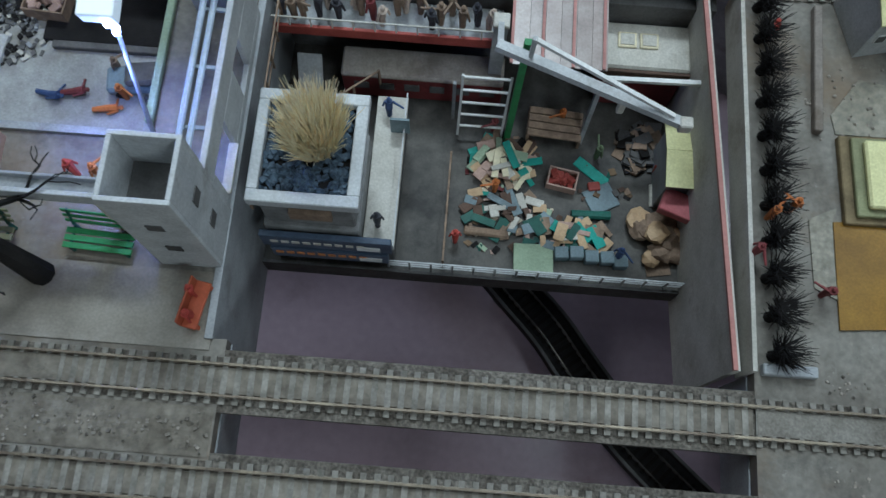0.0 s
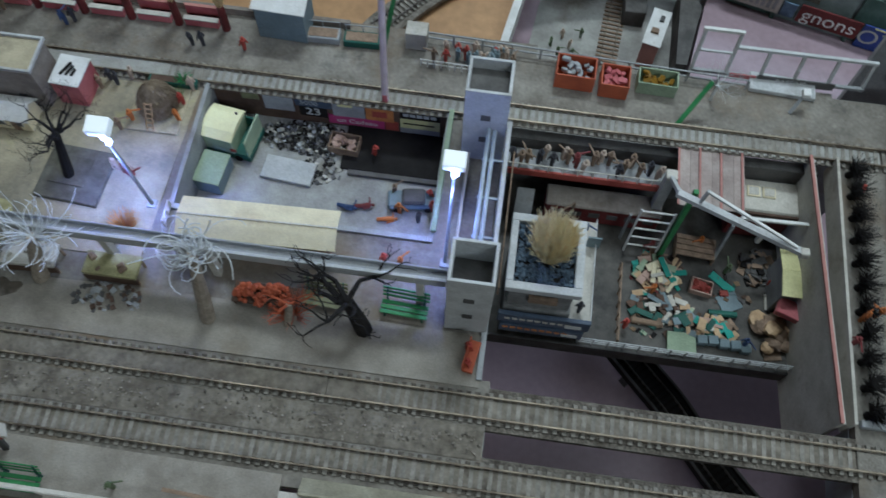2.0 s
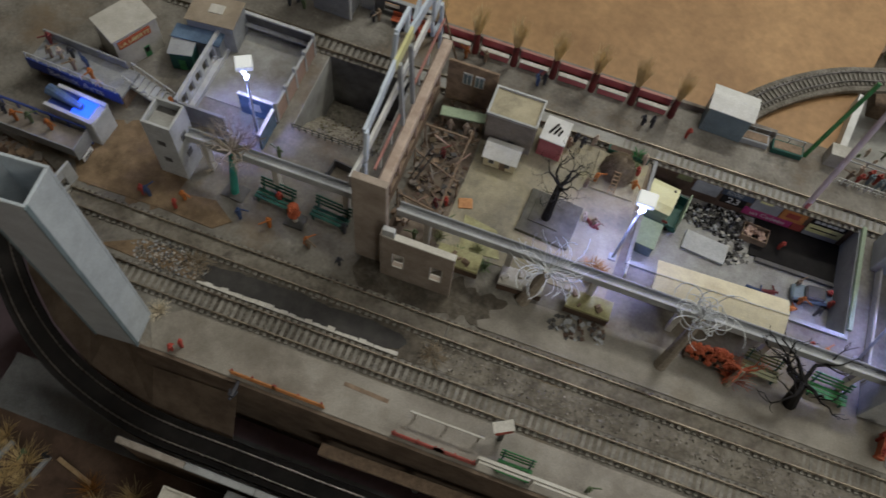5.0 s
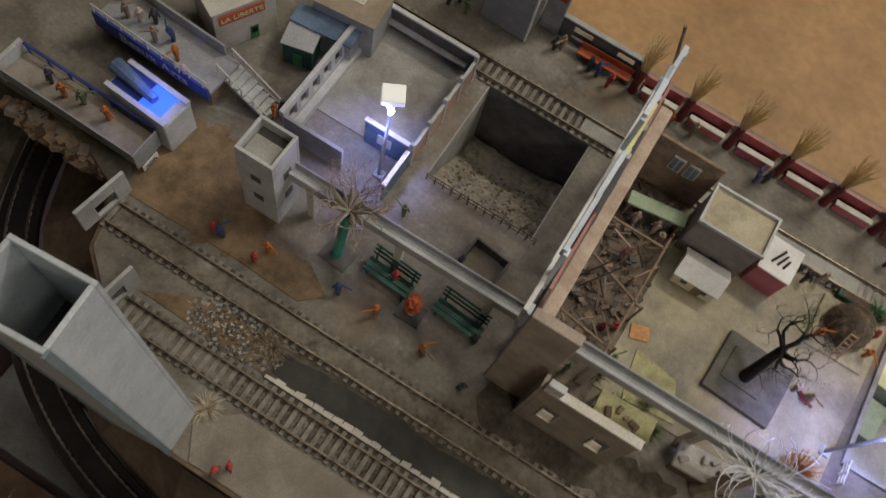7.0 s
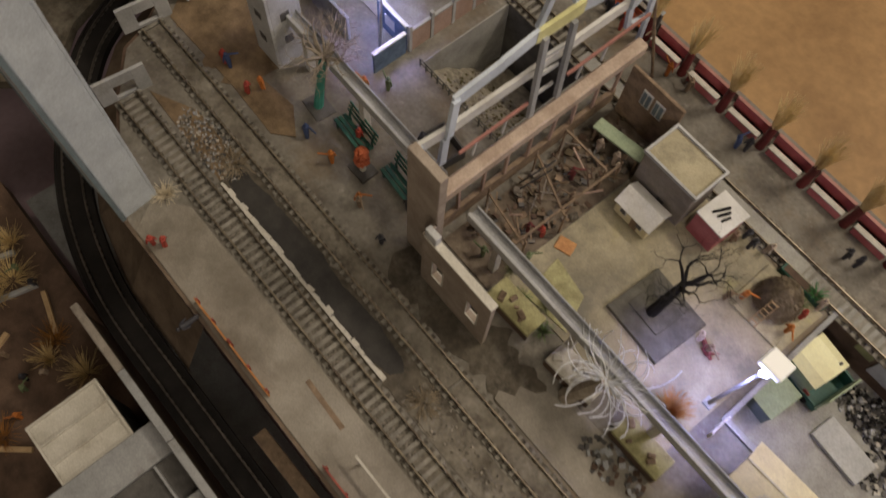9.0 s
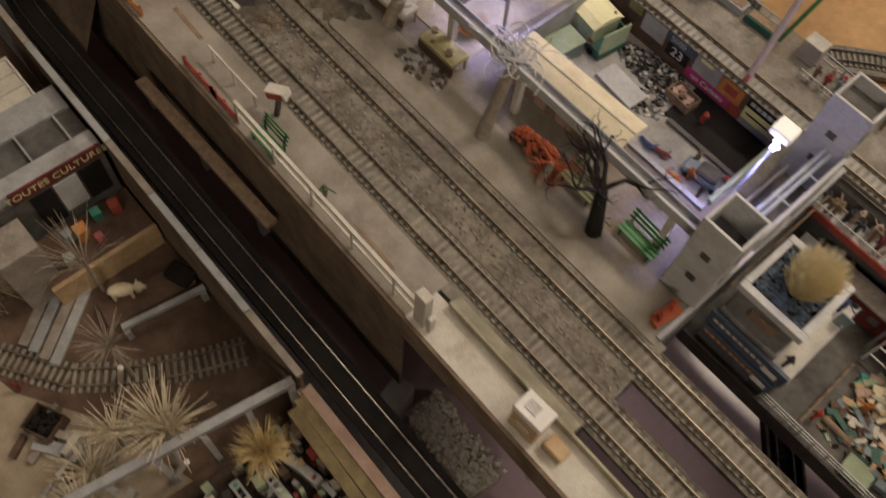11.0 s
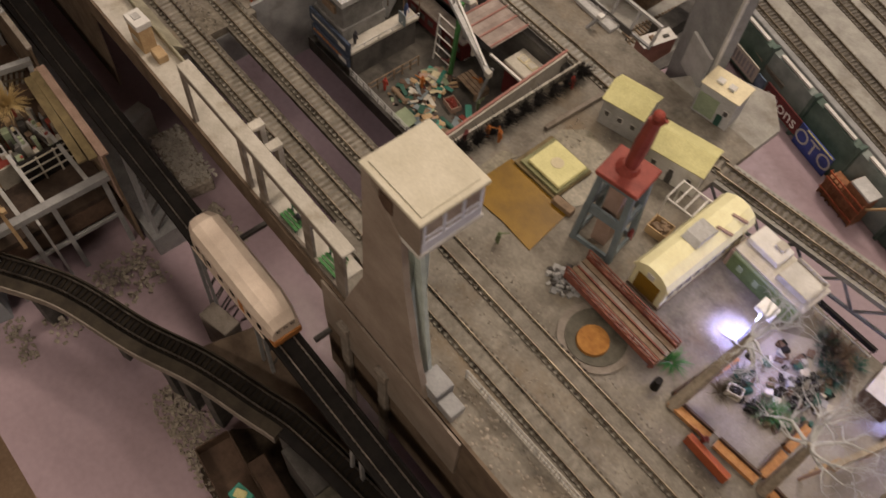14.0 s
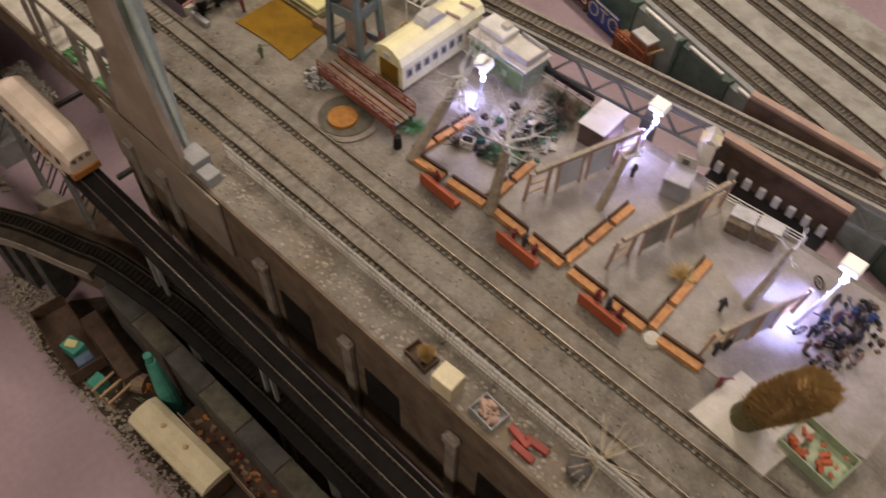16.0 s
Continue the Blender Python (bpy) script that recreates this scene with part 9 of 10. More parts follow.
solo("pale_mound", prism(B(), [(0.940, 0.02), (1.01, 0.015), (1.02, 0.075), (0.95, 0.08)], 0.0003, 0.006), OFFWHITE, (0, 0, 0), "pale mound under the straw column", "mound")
open_crate((1.030, 0.060, 0), 0.05, 0.035, 0.012, -8, "green planting trough with terracotta pots", PALEGREEN, BRICKRED)
q = random.Random(221)
scatter("dark_clutter", heap_spots(70, 0.995, 0.170, 0.028, 0.050, 0.012, 0, q), (0.002, 0.006), [BLACK, DGREY, BLACK, BROWN], "dark tangle of small parts and wheels", "clutter", 222, 0.5)
for i in range(22):
    figurine(0.995 + q.gauss(0, 0.016), 0.168 + q.gauss(0, 0.026), 0, q.choice((2, 2, 2, 5, 3, 7)), where="crowded at the garden's end")
for i in range(7):
    t = thing("cart_wheel", (0.985 + q.gauss(0, 0.014), 0.150 + q.gauss(0, 0.024), 0), "small black spoked wheel standing in the crowd", "wheel", q.uniform(0, 180), "cart wheels")
    bm = B()
    for k in range(14):
        a0, a1 = k * 6.283 / 14, (k + 1) * 6.283 / 14
        bar(bm, (0.006 * math.cos(a0), 0, 0.0065 + 0.006 * math.sin(a0)), (0.006 * math.cos(a1), 0, 0.0065 + 0.006 * math.sin(a1)), 0.0010, 0.0010)
    part("rim", bm, BLACK, t)
    bm = B()
    for k in range(4):
        a0 = k * 0.7854
        bar(bm, (-0.006 * math.cos(a0), 0, 0.0065 - 0.006 * math.sin(a0)), (0.006 * math.cos(a0), 0, 0.0065 + 0.006 * math.sin(a0)), 0.0005, 0.0005)
    part("spokes", bm, DGREY, t)
for x, y in ((0.868, 0.208), (0.892, 0.214)):
    t = thing("storage_box", (x, y, 0), "dark olive box with a pale cluttered lid", "box", 10, "storage boxes")
    part("body", box(B(), -0.011, 0.011, -0.011, 0.011, 0, 0.016, 0.0006), GRASSGREY, t)
    part("lid", box(B(), -0.0115, 0.0115, -0.004, 0.0115, 0.016, 0.018, 0.0004), LGREY, t)
fence((0.820, 0.226, 0), 0.10, 0.012, 4, "white wire railing before the dark yard", WHITE, 7, 3, pr=0.0006)
# dark yard with white posts and long pinkish roofs
bm = B()
box(bm, 0.80, 0.93, 0.236, 0.285, -0.035, -0.030)
struct("dark_yard", bm, BLACK, "black floor of a sunken yard", "floor")
for i in range(8):
    solo("white_post", box(B(), -0.0035, 0.0035, -0.002, 0.002, -0.03, -0.018), WHITE, (0.806 + i * 0.0165, 0.283, 0), "short white post block by the dark yard", "post", 0, "white posts")
for x0, x1, y in ((0.795, 0.935, 0.292), (0.784, 0.93, 0.362)):
    t = thing("long_roof", (0, 0, 0), "long low roof with a pinkish edge", "roof")
    part("slab", box(B(), x0, x1, y - 0.003, y + 0.006, 0, 0.010, 0.0005), PINKWOOD, t)
    part("base", box(B(), x0, x1, y - 0.0055, y - 0.0035, -0.035, 0.006), BROWN, t)
gable_hut((0.797, 0.258, 0), 0.014, 0.020, 0.030, 0.006, 20, "pale yellow booth beside the dark yard", CREAM, OFFWHITE, "y", 0.001, None, 0, "booth")
# wire fence, stone paving and edge things in front
fence((0.462, -0.068, 0), 0.50, 0.017, 0.5, "fine wire net fence beside the near track", LGREY, 18, 2, pr=0.0005)
bm = B()
for i in range(118):
    x = 0.464 + i * 0.0042
    bar(bm, (x, -0.0680, 0.0005), (x + 0.0006, -0.0674, 0.0195), 0.0006, 0.0006)
for k in range(5):
    bar(bm, (0.463, -0.0680, 0.002 + k * 0.0042), (0.960, -0.0637, 0.002 + k * 0.0042), 0.0006, 0.0006)
solo("wire_net", bm, OFFWHITE, (0, 0, 0), "pale wire netting along the near track", "netting", kind="stuff")
q = random.Random(231)
bm = B()
for i in range(420):
    x, y = q.uniform(0.47, 0.92), q.uniform(-0.103, -0.072)
    bmesh.ops.create_icosphere(bm, subdivisions=1, radius=q.uniform(0.001, 0.0026), matrix=Matrix.Translation((x, y, 0)) @ Matrix.Diagonal((1, 1, 0.6, 1)))
solo("verge_stones", bm, GRAVEL, (0, 0, 0), "loose pale stones on the verge", "stones", kind="stuff")
t = open_crate((0.755, -0.092, 0), 0.026, 0.016, 0.008, -4, "dark wooden planter with dry grass", BROWN, None, name="planter")
straw_plant("dry_grass", (0.760, -0.091, 0.0015), 0.026, 0.008, 240, "upright bundle of golden dry grass", STRAW, 232, 0.6, "grass")
solo("cream_box", box(B(), -0.0105, 0.0105, -0.009, 0.009, 0, 0.022, 0.0006), CREAM, (0.789, -0.096, 0), "cream square box at the deck edge", "box", 3)
open_crate((0.828, -0.090, 0), 0.026, 0.020, 0.007, -4, "grey tray of small red and white goods", GREY, PINKWOOD)
for x, y in ((0.858, -0.088), (0.868, -0.096), (0.872, -0.084)):
    solo("red_plank", box(B(), -0.011, 0.011, -0.003, 0.003, 0, 0.005, 0.0006), RED, (x, y, 0), "short red plank lying at the edge", "plank", rnd.uniform(-12, 12), "red planks")
q = random.Random(241)
bm = B()
for k in range(26):
    a, e = q.uniform(0, 6.28), q.uniform(0.1, 1.2)
    rod(bm, (0, 0, 0.004), (0.035 * math.cos(a) * math.cos(e), 0.035 * math.sin(a) * math.cos(e), 0.004 + 0.035 * math.sin(e)), 0.0005, 0.0002, 4)
solo("spiky_plant", bm, STRAWPALE, (0.915, -0.060, 0), "spiky pale plant with long thin leaves", "plant")
bmx = bmesh.new()
bmesh.ops.create_icosphere(bmx, subdivisions=2, radius=0.010, matrix=Matrix.Translation((0, 0, 0.006)) @ Matrix.Diagonal((1, 1, 0.6, 1)))
solo("dark_pot", bmx, DGREY, (0.908, -0.078, 0), "dark round pot under the spiky plant", "pot")

# ---- lower level in front of the deck ----
bm = B()
sweep(bm, [(-0.0156, -0.0055), (0.0156, -0.0055), (0.0156, 0.0032), (0.0135, 0.0032), (0.0135, 0.0019), (-0.0135, 0.0019), (-0.0135, 0.0032), (-0.0156, 0.0032)], LOWER)
struct("lower_bed", bm, BLACK, "black painted bed of the lower track", "track bed")
bm = B()
box(bm, -0.72, -0.205, -0.1835, -0.1803, -0.200, -0.084)
struct("kerb_wall", bm, FASCIA, "tan retaining wall along the lower track", "wall")
for i in range(7):
    x0 = -0.72 + i * 0.0737
    struct("coping", box(B(), x0, x0 + 0.0731, -0.1855, -0.1785, -0.0838, -0.0800 + rnd.uniform(-0.0004, 0.0006), 0.0006), GREY if i % 3 else WALLBROWN, "pale worn coping on the retaining wall", "coping")
solo("long_plank", box(B(), -0.102, 0.102, -0.006, 0.006, 0, 0.006, 0.0006), OLDWOOD, (-0.428, -0.122, -0.072), "long weathered plank beside the lower track", "plank", 1)
for x in (-0.52, -0.43, -0.34):
    solo("plank_support", box(B(), -0.003, 0.003, -0.004, 0.004, 0, 0.0275), DGREY, (x, -0.122, -0.0999), "dark block under the long plank", "block")
# dark inner ground
bm = B()
prism(bm, [(-0.95, -0.445), (-0.130, -0.445), (-0.085, -0.395), (-0.052, -0.345), (-0.052, -0.1837), (-0.95, -0.1837)], -0.235, -0.2045)
struct("lower_ground", bm, BROWN, "dark brown dirt floor of the lower yard", "ground")
bm = B()
box(bm, -0.95, 0.0, -0.1800, -0.112, -0.302, -0.262)
struct("under_floor", bm, GREY, "grey floor in the gap below the deck edge", "floor")
bm = B()
prism(bm, [(-0.56, -0.443), (-0.24, -0.443), (-0.225, -0.300), (-0.33, -0.335), (-0.40, -0.380), (-0.56, -0.420)], -0.2046, -0.2041)
struct("yard_board", bm, TANBOARD, "pale tan board under the front of the lower yard", "ground")
# farm shop with the long sign
# roof strips and shop floor are coloured darker for the low yard's shade
t = thing("farm_shop", (0, 0, 0), "grey farm shop with flat roof strips and a lettered sign", "shop")
part("wall", box(B(), -0.600, -0.5100, -0.300, -0.188, -0.2044, -0.106, 0.0006), DGREY, t)
part("roof_strip", box(B(), -0.6020, -0.5700, -0.310, -0.187, -0.1055, -0.098, 0.0006), GREY, t)
part("roof_strip", box(B(), -0.5300, -0.5110, -0.310, -0.187, -0.1055, -0.092, 0.0006), GREY, t)
part("roof_gutter", box(B(), -0.5695, -0.5305, -0.310, -0.187, -0.1055, -0.101, 0.0004), DGREY, t)
for y in (-0.285, -0.245, -0.205):
    part("roof_web", bar(B(), (-0.568, y, -0.0985), (-0.532, y, -0.0985), 0.002, 0.005), GREY, t)
sg = part("sign", box(B(), -0.5108, -0.5080, -0.281, -0.189, -0.107, -0.091, 0.0003), REDDARK, t, "orange red board with yellow letters")
lettering("TOUTES CULTURES", (-0.5077, -0.235, -0.099), 0.0118, YELLOW, sg, (90, 0, 90))
part("opening", box(B(), -0.5098, -0.5085, -0.268, -0.246, -0.165, -0.112), BLACK, t)
part("opening", box(B(), -0.5098, -0.5085, -0.218, -0.195, -0.160, -0.112), BLACK, t)
part("panel", box(B(), -0.5098, -0.5082, -0.244, -0.220, -0.158, -0.112, 0.0003), LGREY, t)
part("shop_floor", box(B(), -0.5080, -0.452, -0.300, -0.186, -0.2043, -0.172, 0.0006), BROWN, t)
part("floor_edge", box(B(), -0.4520, -0.447, -0.300, -0.186, -0.2043, -0.168, 0.0006), WOOD, t, "tan timber edge of the shop floor")
part("white_block", box(B(), -0.500, -0.462, -0.325, -0.285, -0.2043, -0.112, 0.0008), WALLBROWN, t, "drab square side block")
for x, y, s, m_ in ((-0.490, -0.206, 0.011, RED), (-0.494, -0.225, 0.010, TEAL), (-0.484, -0.246, 0.013, ORANGE), (-0.490, -0.258, 0.010, BLUEGREY), (-0.470, -0.236, 0.008, PINK), (-0.466, -0.270, 0.010, LGREY)):
    solo("crate", box(B(), -s / 2, s / 2, -s / 2, s / 2, 0, s * 1.3, 0.0006), m_, (x, y, -0.1719), "small painted goods crate on the shop floor", "crate", rnd.uniform(-12, 12), "shop crates")
t = thing("panelled_roof", (-0.620, -0.2370, -0.2040), "white panelled flat roof building beside the shop", "shed")
part("body", box(B(), -0.016, 0.0165, -0.028, 0.028, 0, 0.098), DGREY, t)
part("body", box(B(), -0.040, -0.017, -0.028, 0.028, 0, 0.098), DGREY, t)
part("roof", box(B(), -0.042, 0.0175, -0.033, 0.033, 0.098, 0.101, 0.0004), OFFWHITE, t)
for x in (-0.042, -0.022, -0.003, 0.0155):
    part("batten", box(B(), x, x + 0.002, -0.033, 0.033, 0.1011, 0.1035), OFFWHITE, t)
for y in (-0.033, 0.031):
    part("batten", box(B(), -0.0398, 0.0154, y, y + 0.002, 0.1011, 0.1033), OFFWHITE, t)
# farmyard
t = thing("pig_statue", (-0.415, -0.250, -0.190), "pale pink model farm animal standing in the yard", "model animal", 62)
bm = B()
bmesh.ops.create_icosphere(bm, subdivisions=2, radius=0.0085, matrix=pose(0, 0, 0.012) @ Matrix.Diagonal((1.6, 0.85, 0.8, 1)))
bmesh.ops.create_icosphere(bm, subdivisions=2, radius=0.0055, matrix=pose(0.0165, 0, 0.011))
rod(bm, (0.019, 0, 0.010), (0.0235, 0, 0.0095), 0.0028, 0.0022, 8)
for x in (-0.008, 0.009):
    for y in (-0.004, 0.004):
        rod(bm, (x, y, 0), (x, y, 0.010), 0.0017, 0.002, 6)
for y in (-0.0035, 0.0035):
    rod(bm, (0.015, y, 0.0145), (0.0165, y * 1.5, 0.0185), 0.0018, 0.0005, 5)
part("body", bm, CREAM, t)
# plinth is coloured darker too, as little light reaches this yard
solo("yard_plinth", box(B(), -0.015, 0.015, -0.046, 0.046, 0, 0.0140, 0.0008), BROWN, (-0.402, -0.232, -0.2042), "low plinth under the animal, browned for the yard's shade", "plinth", -8)
solo("ridge_beam", bar(B(), (-0.008, -0.042, 0), (0.006, 0.042, 0), 0.006, 0.006), GREY, (-0.375, -0.228, -0.184), "grey beam across the yard", "beam")
for y in (-0.268, -0.19):
    solo("beam_post", box(B(), -0.003, 0.003, -0.003, 0.003, 0, 0.0165), GREY, (-0.380 + (y + 0.268) * 0.15, y, -0.2044), "short grey post under the yard beam", "post")
solo("dark_engine", box(B(), -0.014, 0.014, -0.010, 0.010, 0, 0.022, 0.002), BLACK, (-0.398, -0.196, -0.2043), "black farm machine in the yard corner", "machine", 20)
straw_plant("dark_bush", (-0.440, -0.262, -0.2043), 0.040, 0.030, 60, "dark dry bush of thin stalks in the yard", BARK, 401, 1.2, thick=0.0004, trunk=(0.07, 0.0022, BARK))
railway("railway_track", [(-0.560, -0.428, -0.2), (-0.479, -0.397, -0.2), (-0.43, -0.368, -0.2), (-0.38, -0.335, -0.2), (-0.345, -0.29, -0.2), (-0.315, -0.235, -0.2), (-0.296, -0.190, -0.2)], "curved grey track through the lower yard", zoff=-0.0042)
for i in range(4):
    solo("lumber_board", box(B(), -0.005, 0.005, -0.042, 0.042, 0, 0.004, 0.0004), GREY if i % 2 else WALLBROWN, (-0.462 + i * 0.0125, -0.318 + i * 0.004, -0.2042 + (i % 2) * 0.001), "pale grey board lying in the yard", "board", 38, "yard boards")
for x, y, c in ((-0.498, -0.345, 5), (-0.490, -0.355, 2), (-0.484, -0.362, 6), (-0.40, -0.375, 7), (-0.52, -0.33, 1)):
    figurine(x, y, -0.2043, c, where="on the lower yard")
for i, (x, y) in enumerate(((-0.512, -0.345), (-0.535, -0.335), (-0.505, -0.372))):
    straw_plant("pale_bush", (x, y, -0.2044), 0.028, 0.026, 160, "pale yellow dry bush in the lower yard", STRAWPALE, 410 + i, 1.3)
# palm-like straw trees
def straw_palm(at, th, tr, tm, lean, n, reach, up, thick, m_, droop, seed, label):
    """A leaning peg trunk with a burst of straw fronds; droop bends the outer ones down."""
    q = random.Random(seed)
    t = thing("straw_palm", at, label, "palm", 0, "straw palms")
    top = Vector((lean[0], lean[1], th))
    part("trunk", rod(B(), (0, 0, 0), tuple(top), tr, tr * 0.9, 9), tm, t)
    bm = B()
    for i in range(n):
        a, e = q.uniform(0, 6.283), q.uniform(*up)
        L = q.uniform(*reach)
        d = Vector((math.cos(a) * math.cos(e), math.sin(a) * math.cos(e), math.sin(e)))
        p0 = top + Vector((q.gauss(0, tr * 0.5), q.gauss(0, tr * 0.5), -0.004))
        p1 = p0 + d * L * 0.55
        p2 = p1 + (d + Vector((q.gauss(0, 0.10), q.gauss(0, 0.10), -droop * (1.6 - e)))).normalized() * L * 0.45
        rod(bm, p0, p1, thick, thick * 0.9, 3)
        rod(bm, p1, p2, thick * 0.9, thick * 0.35, 3)
    tagged(part("foliage", bm, m_, t), "dense dry straw fronds", "", "", "stuff")
    return t


straw_palm((-0.345, -0.288, -0.2044), 0.095, 0.0027, BARK, (0.004, 0.002), 60, (0.022, 0.036), (0.1, 1.2), 0.00055, BARK, 0.2, 420, "dark straw palm on a plain peg trunk")
straw_palm((-0.243, -0.302, -0.2044), 0.082, 0.0040, OFFWHITE, (-0.010, 0.012), 150, (0.034, 0.058), (0.35, 1.45), 0.00075, STRAWPALE, 0.15, 421, "pale cream straw palm on a white peg trunk")
straw_palm((-0.290, -0.330, -0.2044), 0.052, 0.0030, OFFWHITE, (0.002, 0.004), 90, (0.026, 0.042), (0.2, 1.3), 0.0006, STRAWPALE, 0.3, 422, "pale cream straw palm on a plain peg trunk")
straw_palm((-0.178, -0.248, -0.2044), 0.078, 0.0030, OLDWOOD, (-0.008, 0.010), 320, (0.020, 0.034), (0.1, 1.5), 0.00042, STRAW, 0.45, 423, "tan fluffy straw palm on a brown peg trunk")
straw_palm((-0.188, -0.350, -0.2044), 0.058, 0.0032, OLDWOOD, (0, 0.002), 520, (0.020, 0.027), (-0.35, 1.55), 0.00042, STRAWORANGE, 0.15, 424, "round rusty orange straw bush on a peg trunk")
straw_palm((-0.226, -0.388, -0.2044), 0.062, 0.0042, OFFWHITE, (-0.012, 0.010), 240, (0.028, 0.046), (0.1, 1.5), 0.0007, STRAWPALE, 0.2, 425, "dense pale cream straw palm on a white peg trunk")
straw_palm((-0.275, -0.365, -0.2044), 0.040, 0.0030, OFFWHITE, (0, 0.004), 80, (0.030, 0.045), (0.2, 1.3), 0.0006, STRAWPALE, 0.3, 426, "pale cream straw palm on a plain peg trunk")
for a, b in (((-0.345, -0.300, -0.2), (-0.318, -0.290, -0.115)), ((-0.235, -0.316, -0.2), (-0.216, -0.292, -0.118)), ((-0.205, -0.400, -0.2), (-0.176, -0.385, -0.125))):
    solo("leaning_stake", rod(B(), a, b, 0.0028, 0.0026, 8), OFFWHITE, (0, 0, 0), "white leaning round stake", "stake", group="white stakes")
q = random.Random(445)
for i in range(26):
    L, W = q.uniform(0.010, 0.034), q.uniform(0.003, 0.008)
    solo("pale_lath", box(B(), -L / 2, L / 2, -W / 2, W / 2, 0, q.uniform(0.002, 0.012), 0.0003), q.choice((OFFWHITE, LGREY, WALLBROWN, GREY, OLDWOOD, BROWN)), (q.uniform(-0.36, -0.245), q.uniform(-0.425, -0.345), -0.2040), "pale offcut lying in the lower yard", "offcut", q.choice((20, 28, 110, 118)) + q.uniform(-8, 8), "yard offcuts")
open_crate((-0.352, -0.372, -0.2040), 0.030, 0.026, 0.018, 25, "dark brown open box in the lower yard", BROWN, BLACK)
# wall between yard and workshop
t = thing("divider_wall", (0, 0, 0), "grey frame wall between the yard and the workshop", "wall")
part("top_rail", bar(B(), (-0.212, -0.186, -0.106), (-0.248, -0.395, -0.106), 0.008, 0.008), GREY, t)
for k in range(6):
    f = k / 5
    part("post", box(B(), -0.212 - 0.036 * f - 0.0028, -0.212 - 0.036 * f + 0.0028, -0.190 - 0.200 * f - 0.0028, -0.190 - 0.200 * f + 0.0028, -0.2044, -0.110), LGREY, t)
# workshop
bm = B()
box(bm, -0.205, -0.035, -0.187, -0.1838, -0.30, -0.112)
struct("workshop_wall", bm, OLDWOOD, "brown plank wall of the open workshop", "wall")
for k in range(7):
    solo("wall_board", box(B(), -0.0118, 0.0118, -0.0008, 0.0008, 0, 0.088, 0.0003), PINKWOOD if k % 3 == 0 else OLDWOOD, (-0.193 + k * 0.0245, -0.1882, -0.2 + rnd.uniform(-0.001, 0.001)), "upright brown board of the workshop wall", "board", group="workshop boards")
for k, m_ in enumerate((PINKWOOD, DRABPLANK, DRABPLANK)):
    solo("roof_board", box(B(), -0.084 + 0.004 * k, 0.084 - 0.003 * k, -0.0052, 0.0052, 0, 0.0026, 0.0004), m_, (-0.118, -0.1826 - k * 0.0110, -0.1118), "brown weathered board on top of the workshop wall", "board", -1.0 - 0.8 * k, "workshop roof boards")
t = thing("workshop_floor", (0, 0, 0), "grey plank floor of the open workshop on posts", "floor", kind="structure")
part("slab", box(B(), -0.215, -0.052, -0.400, -0.190, -0.2043, -0.1955, 0.0005), WORKFLOOR, t)
part("edge_beam", bar(B(), (-0.044, -0.183, -0.156), (-0.046, -0.362, -0.156), 0.011, 0.009), GREY, t)
for y in (-0.197, -0.262, -0.300, -0.345):
    part("leg", box(B(), -0.0485, -0.0425, y - 0.003, y + 0.003, -0.30, -0.1605), GREY, t)
part("wide_leg", bar(B(), (-0.0405, -0.284, -0.162), (-0.052, -0.284, -0.2995), 0.018, 0.003), LGREY, t, "broad pale plank leg")
part("lower_beam", bar(B(), (-0.0455, -0.20, -0.235), (-0.0455, -0.342, -0.235), 0.004, 0.005), GREY, t)
for y0, x0 in ((-0.270, -0.140), (-0.215, -0.136), (-0.300, -0.140)):
    part("joist", bar(B(), (x0, y0, -0.156), (-0.050, y0 + 0.003, -0.156), 0.005, 0.005), LGREY, t)
    part("joist_post", box(B(), x0 - 0.0025, x0 + 0.0025, y0 - 0.0025, y0 + 0.0025, -0.1955, -0.1585), LGREY, t)
t = thing("tan_lean_to", (-0.0655, -0.3285, -0.1955), "bare tan timber roof standing on four legs", "shed", -1)
part("roof", box(B(), -0.037, 0.030, -0.0215, 0.0215, 0.083, 0.0868, 0.0005), WOOD, t)
for y in (-0.0205, -0.007, 0.007, 0.019):
    part("rafter_end", box(B(), 0.030, 0.037, y, y + 0.0055, 0.0825, 0.0866), WOOD, t)
for x in (-0.034, 0.026):
    for y in (-0.018, 0.018):
        part("leg", box(B(), x - 0.002, x + 0.002, y - 0.002, y + 0.002, 0, 0.083), WOOD, t)
t = thing("goods_shelf", (-0.150, -0.283, -0.1955), "red goods box in an open white shelf", "shelf", 4)
part("box", box(B(), -0.010, 0.016, -0.012, 0.012, 0, 0.026, 0.0008), RED, t)
for x in (-0.012, 0.018):
    part("upright", box(B(), x, x + 0.002, -0.013, 0.013, 0, 0.034), OFFWHITE, t)
part("rail", box(B(), -0.0098, 0.0178, -0.013, -0.011, 0.031, 0.034), OFFWHITE, t)
t = thing("window_wall", (-0.118, -0.232, -0.1955), "dark shelf wall with white window bars", "shelf", 2)
part("back", box(B(), -0.004, 0.000, -0.036, 0.032, 0, 0.042), BLACK, t)
for y in (-0.036, -0.014, 0.008, 0.030):
    part("bar", box(B(), 0.0002, 0.0022, y, y + 0.0022, 0, 0.042), OFFWHITE, t)
for z in (0.013, 0.027, 0.040):
    part("bar", box(B(), 0.0023, 0.0035, -0.036, 0.032, z, z + 0.002), OFFWHITE, t)
t = thing("glass_counter", (-0.148, -0.352, -0.1955), "blue grey counter with a white square top", "counter", 30)
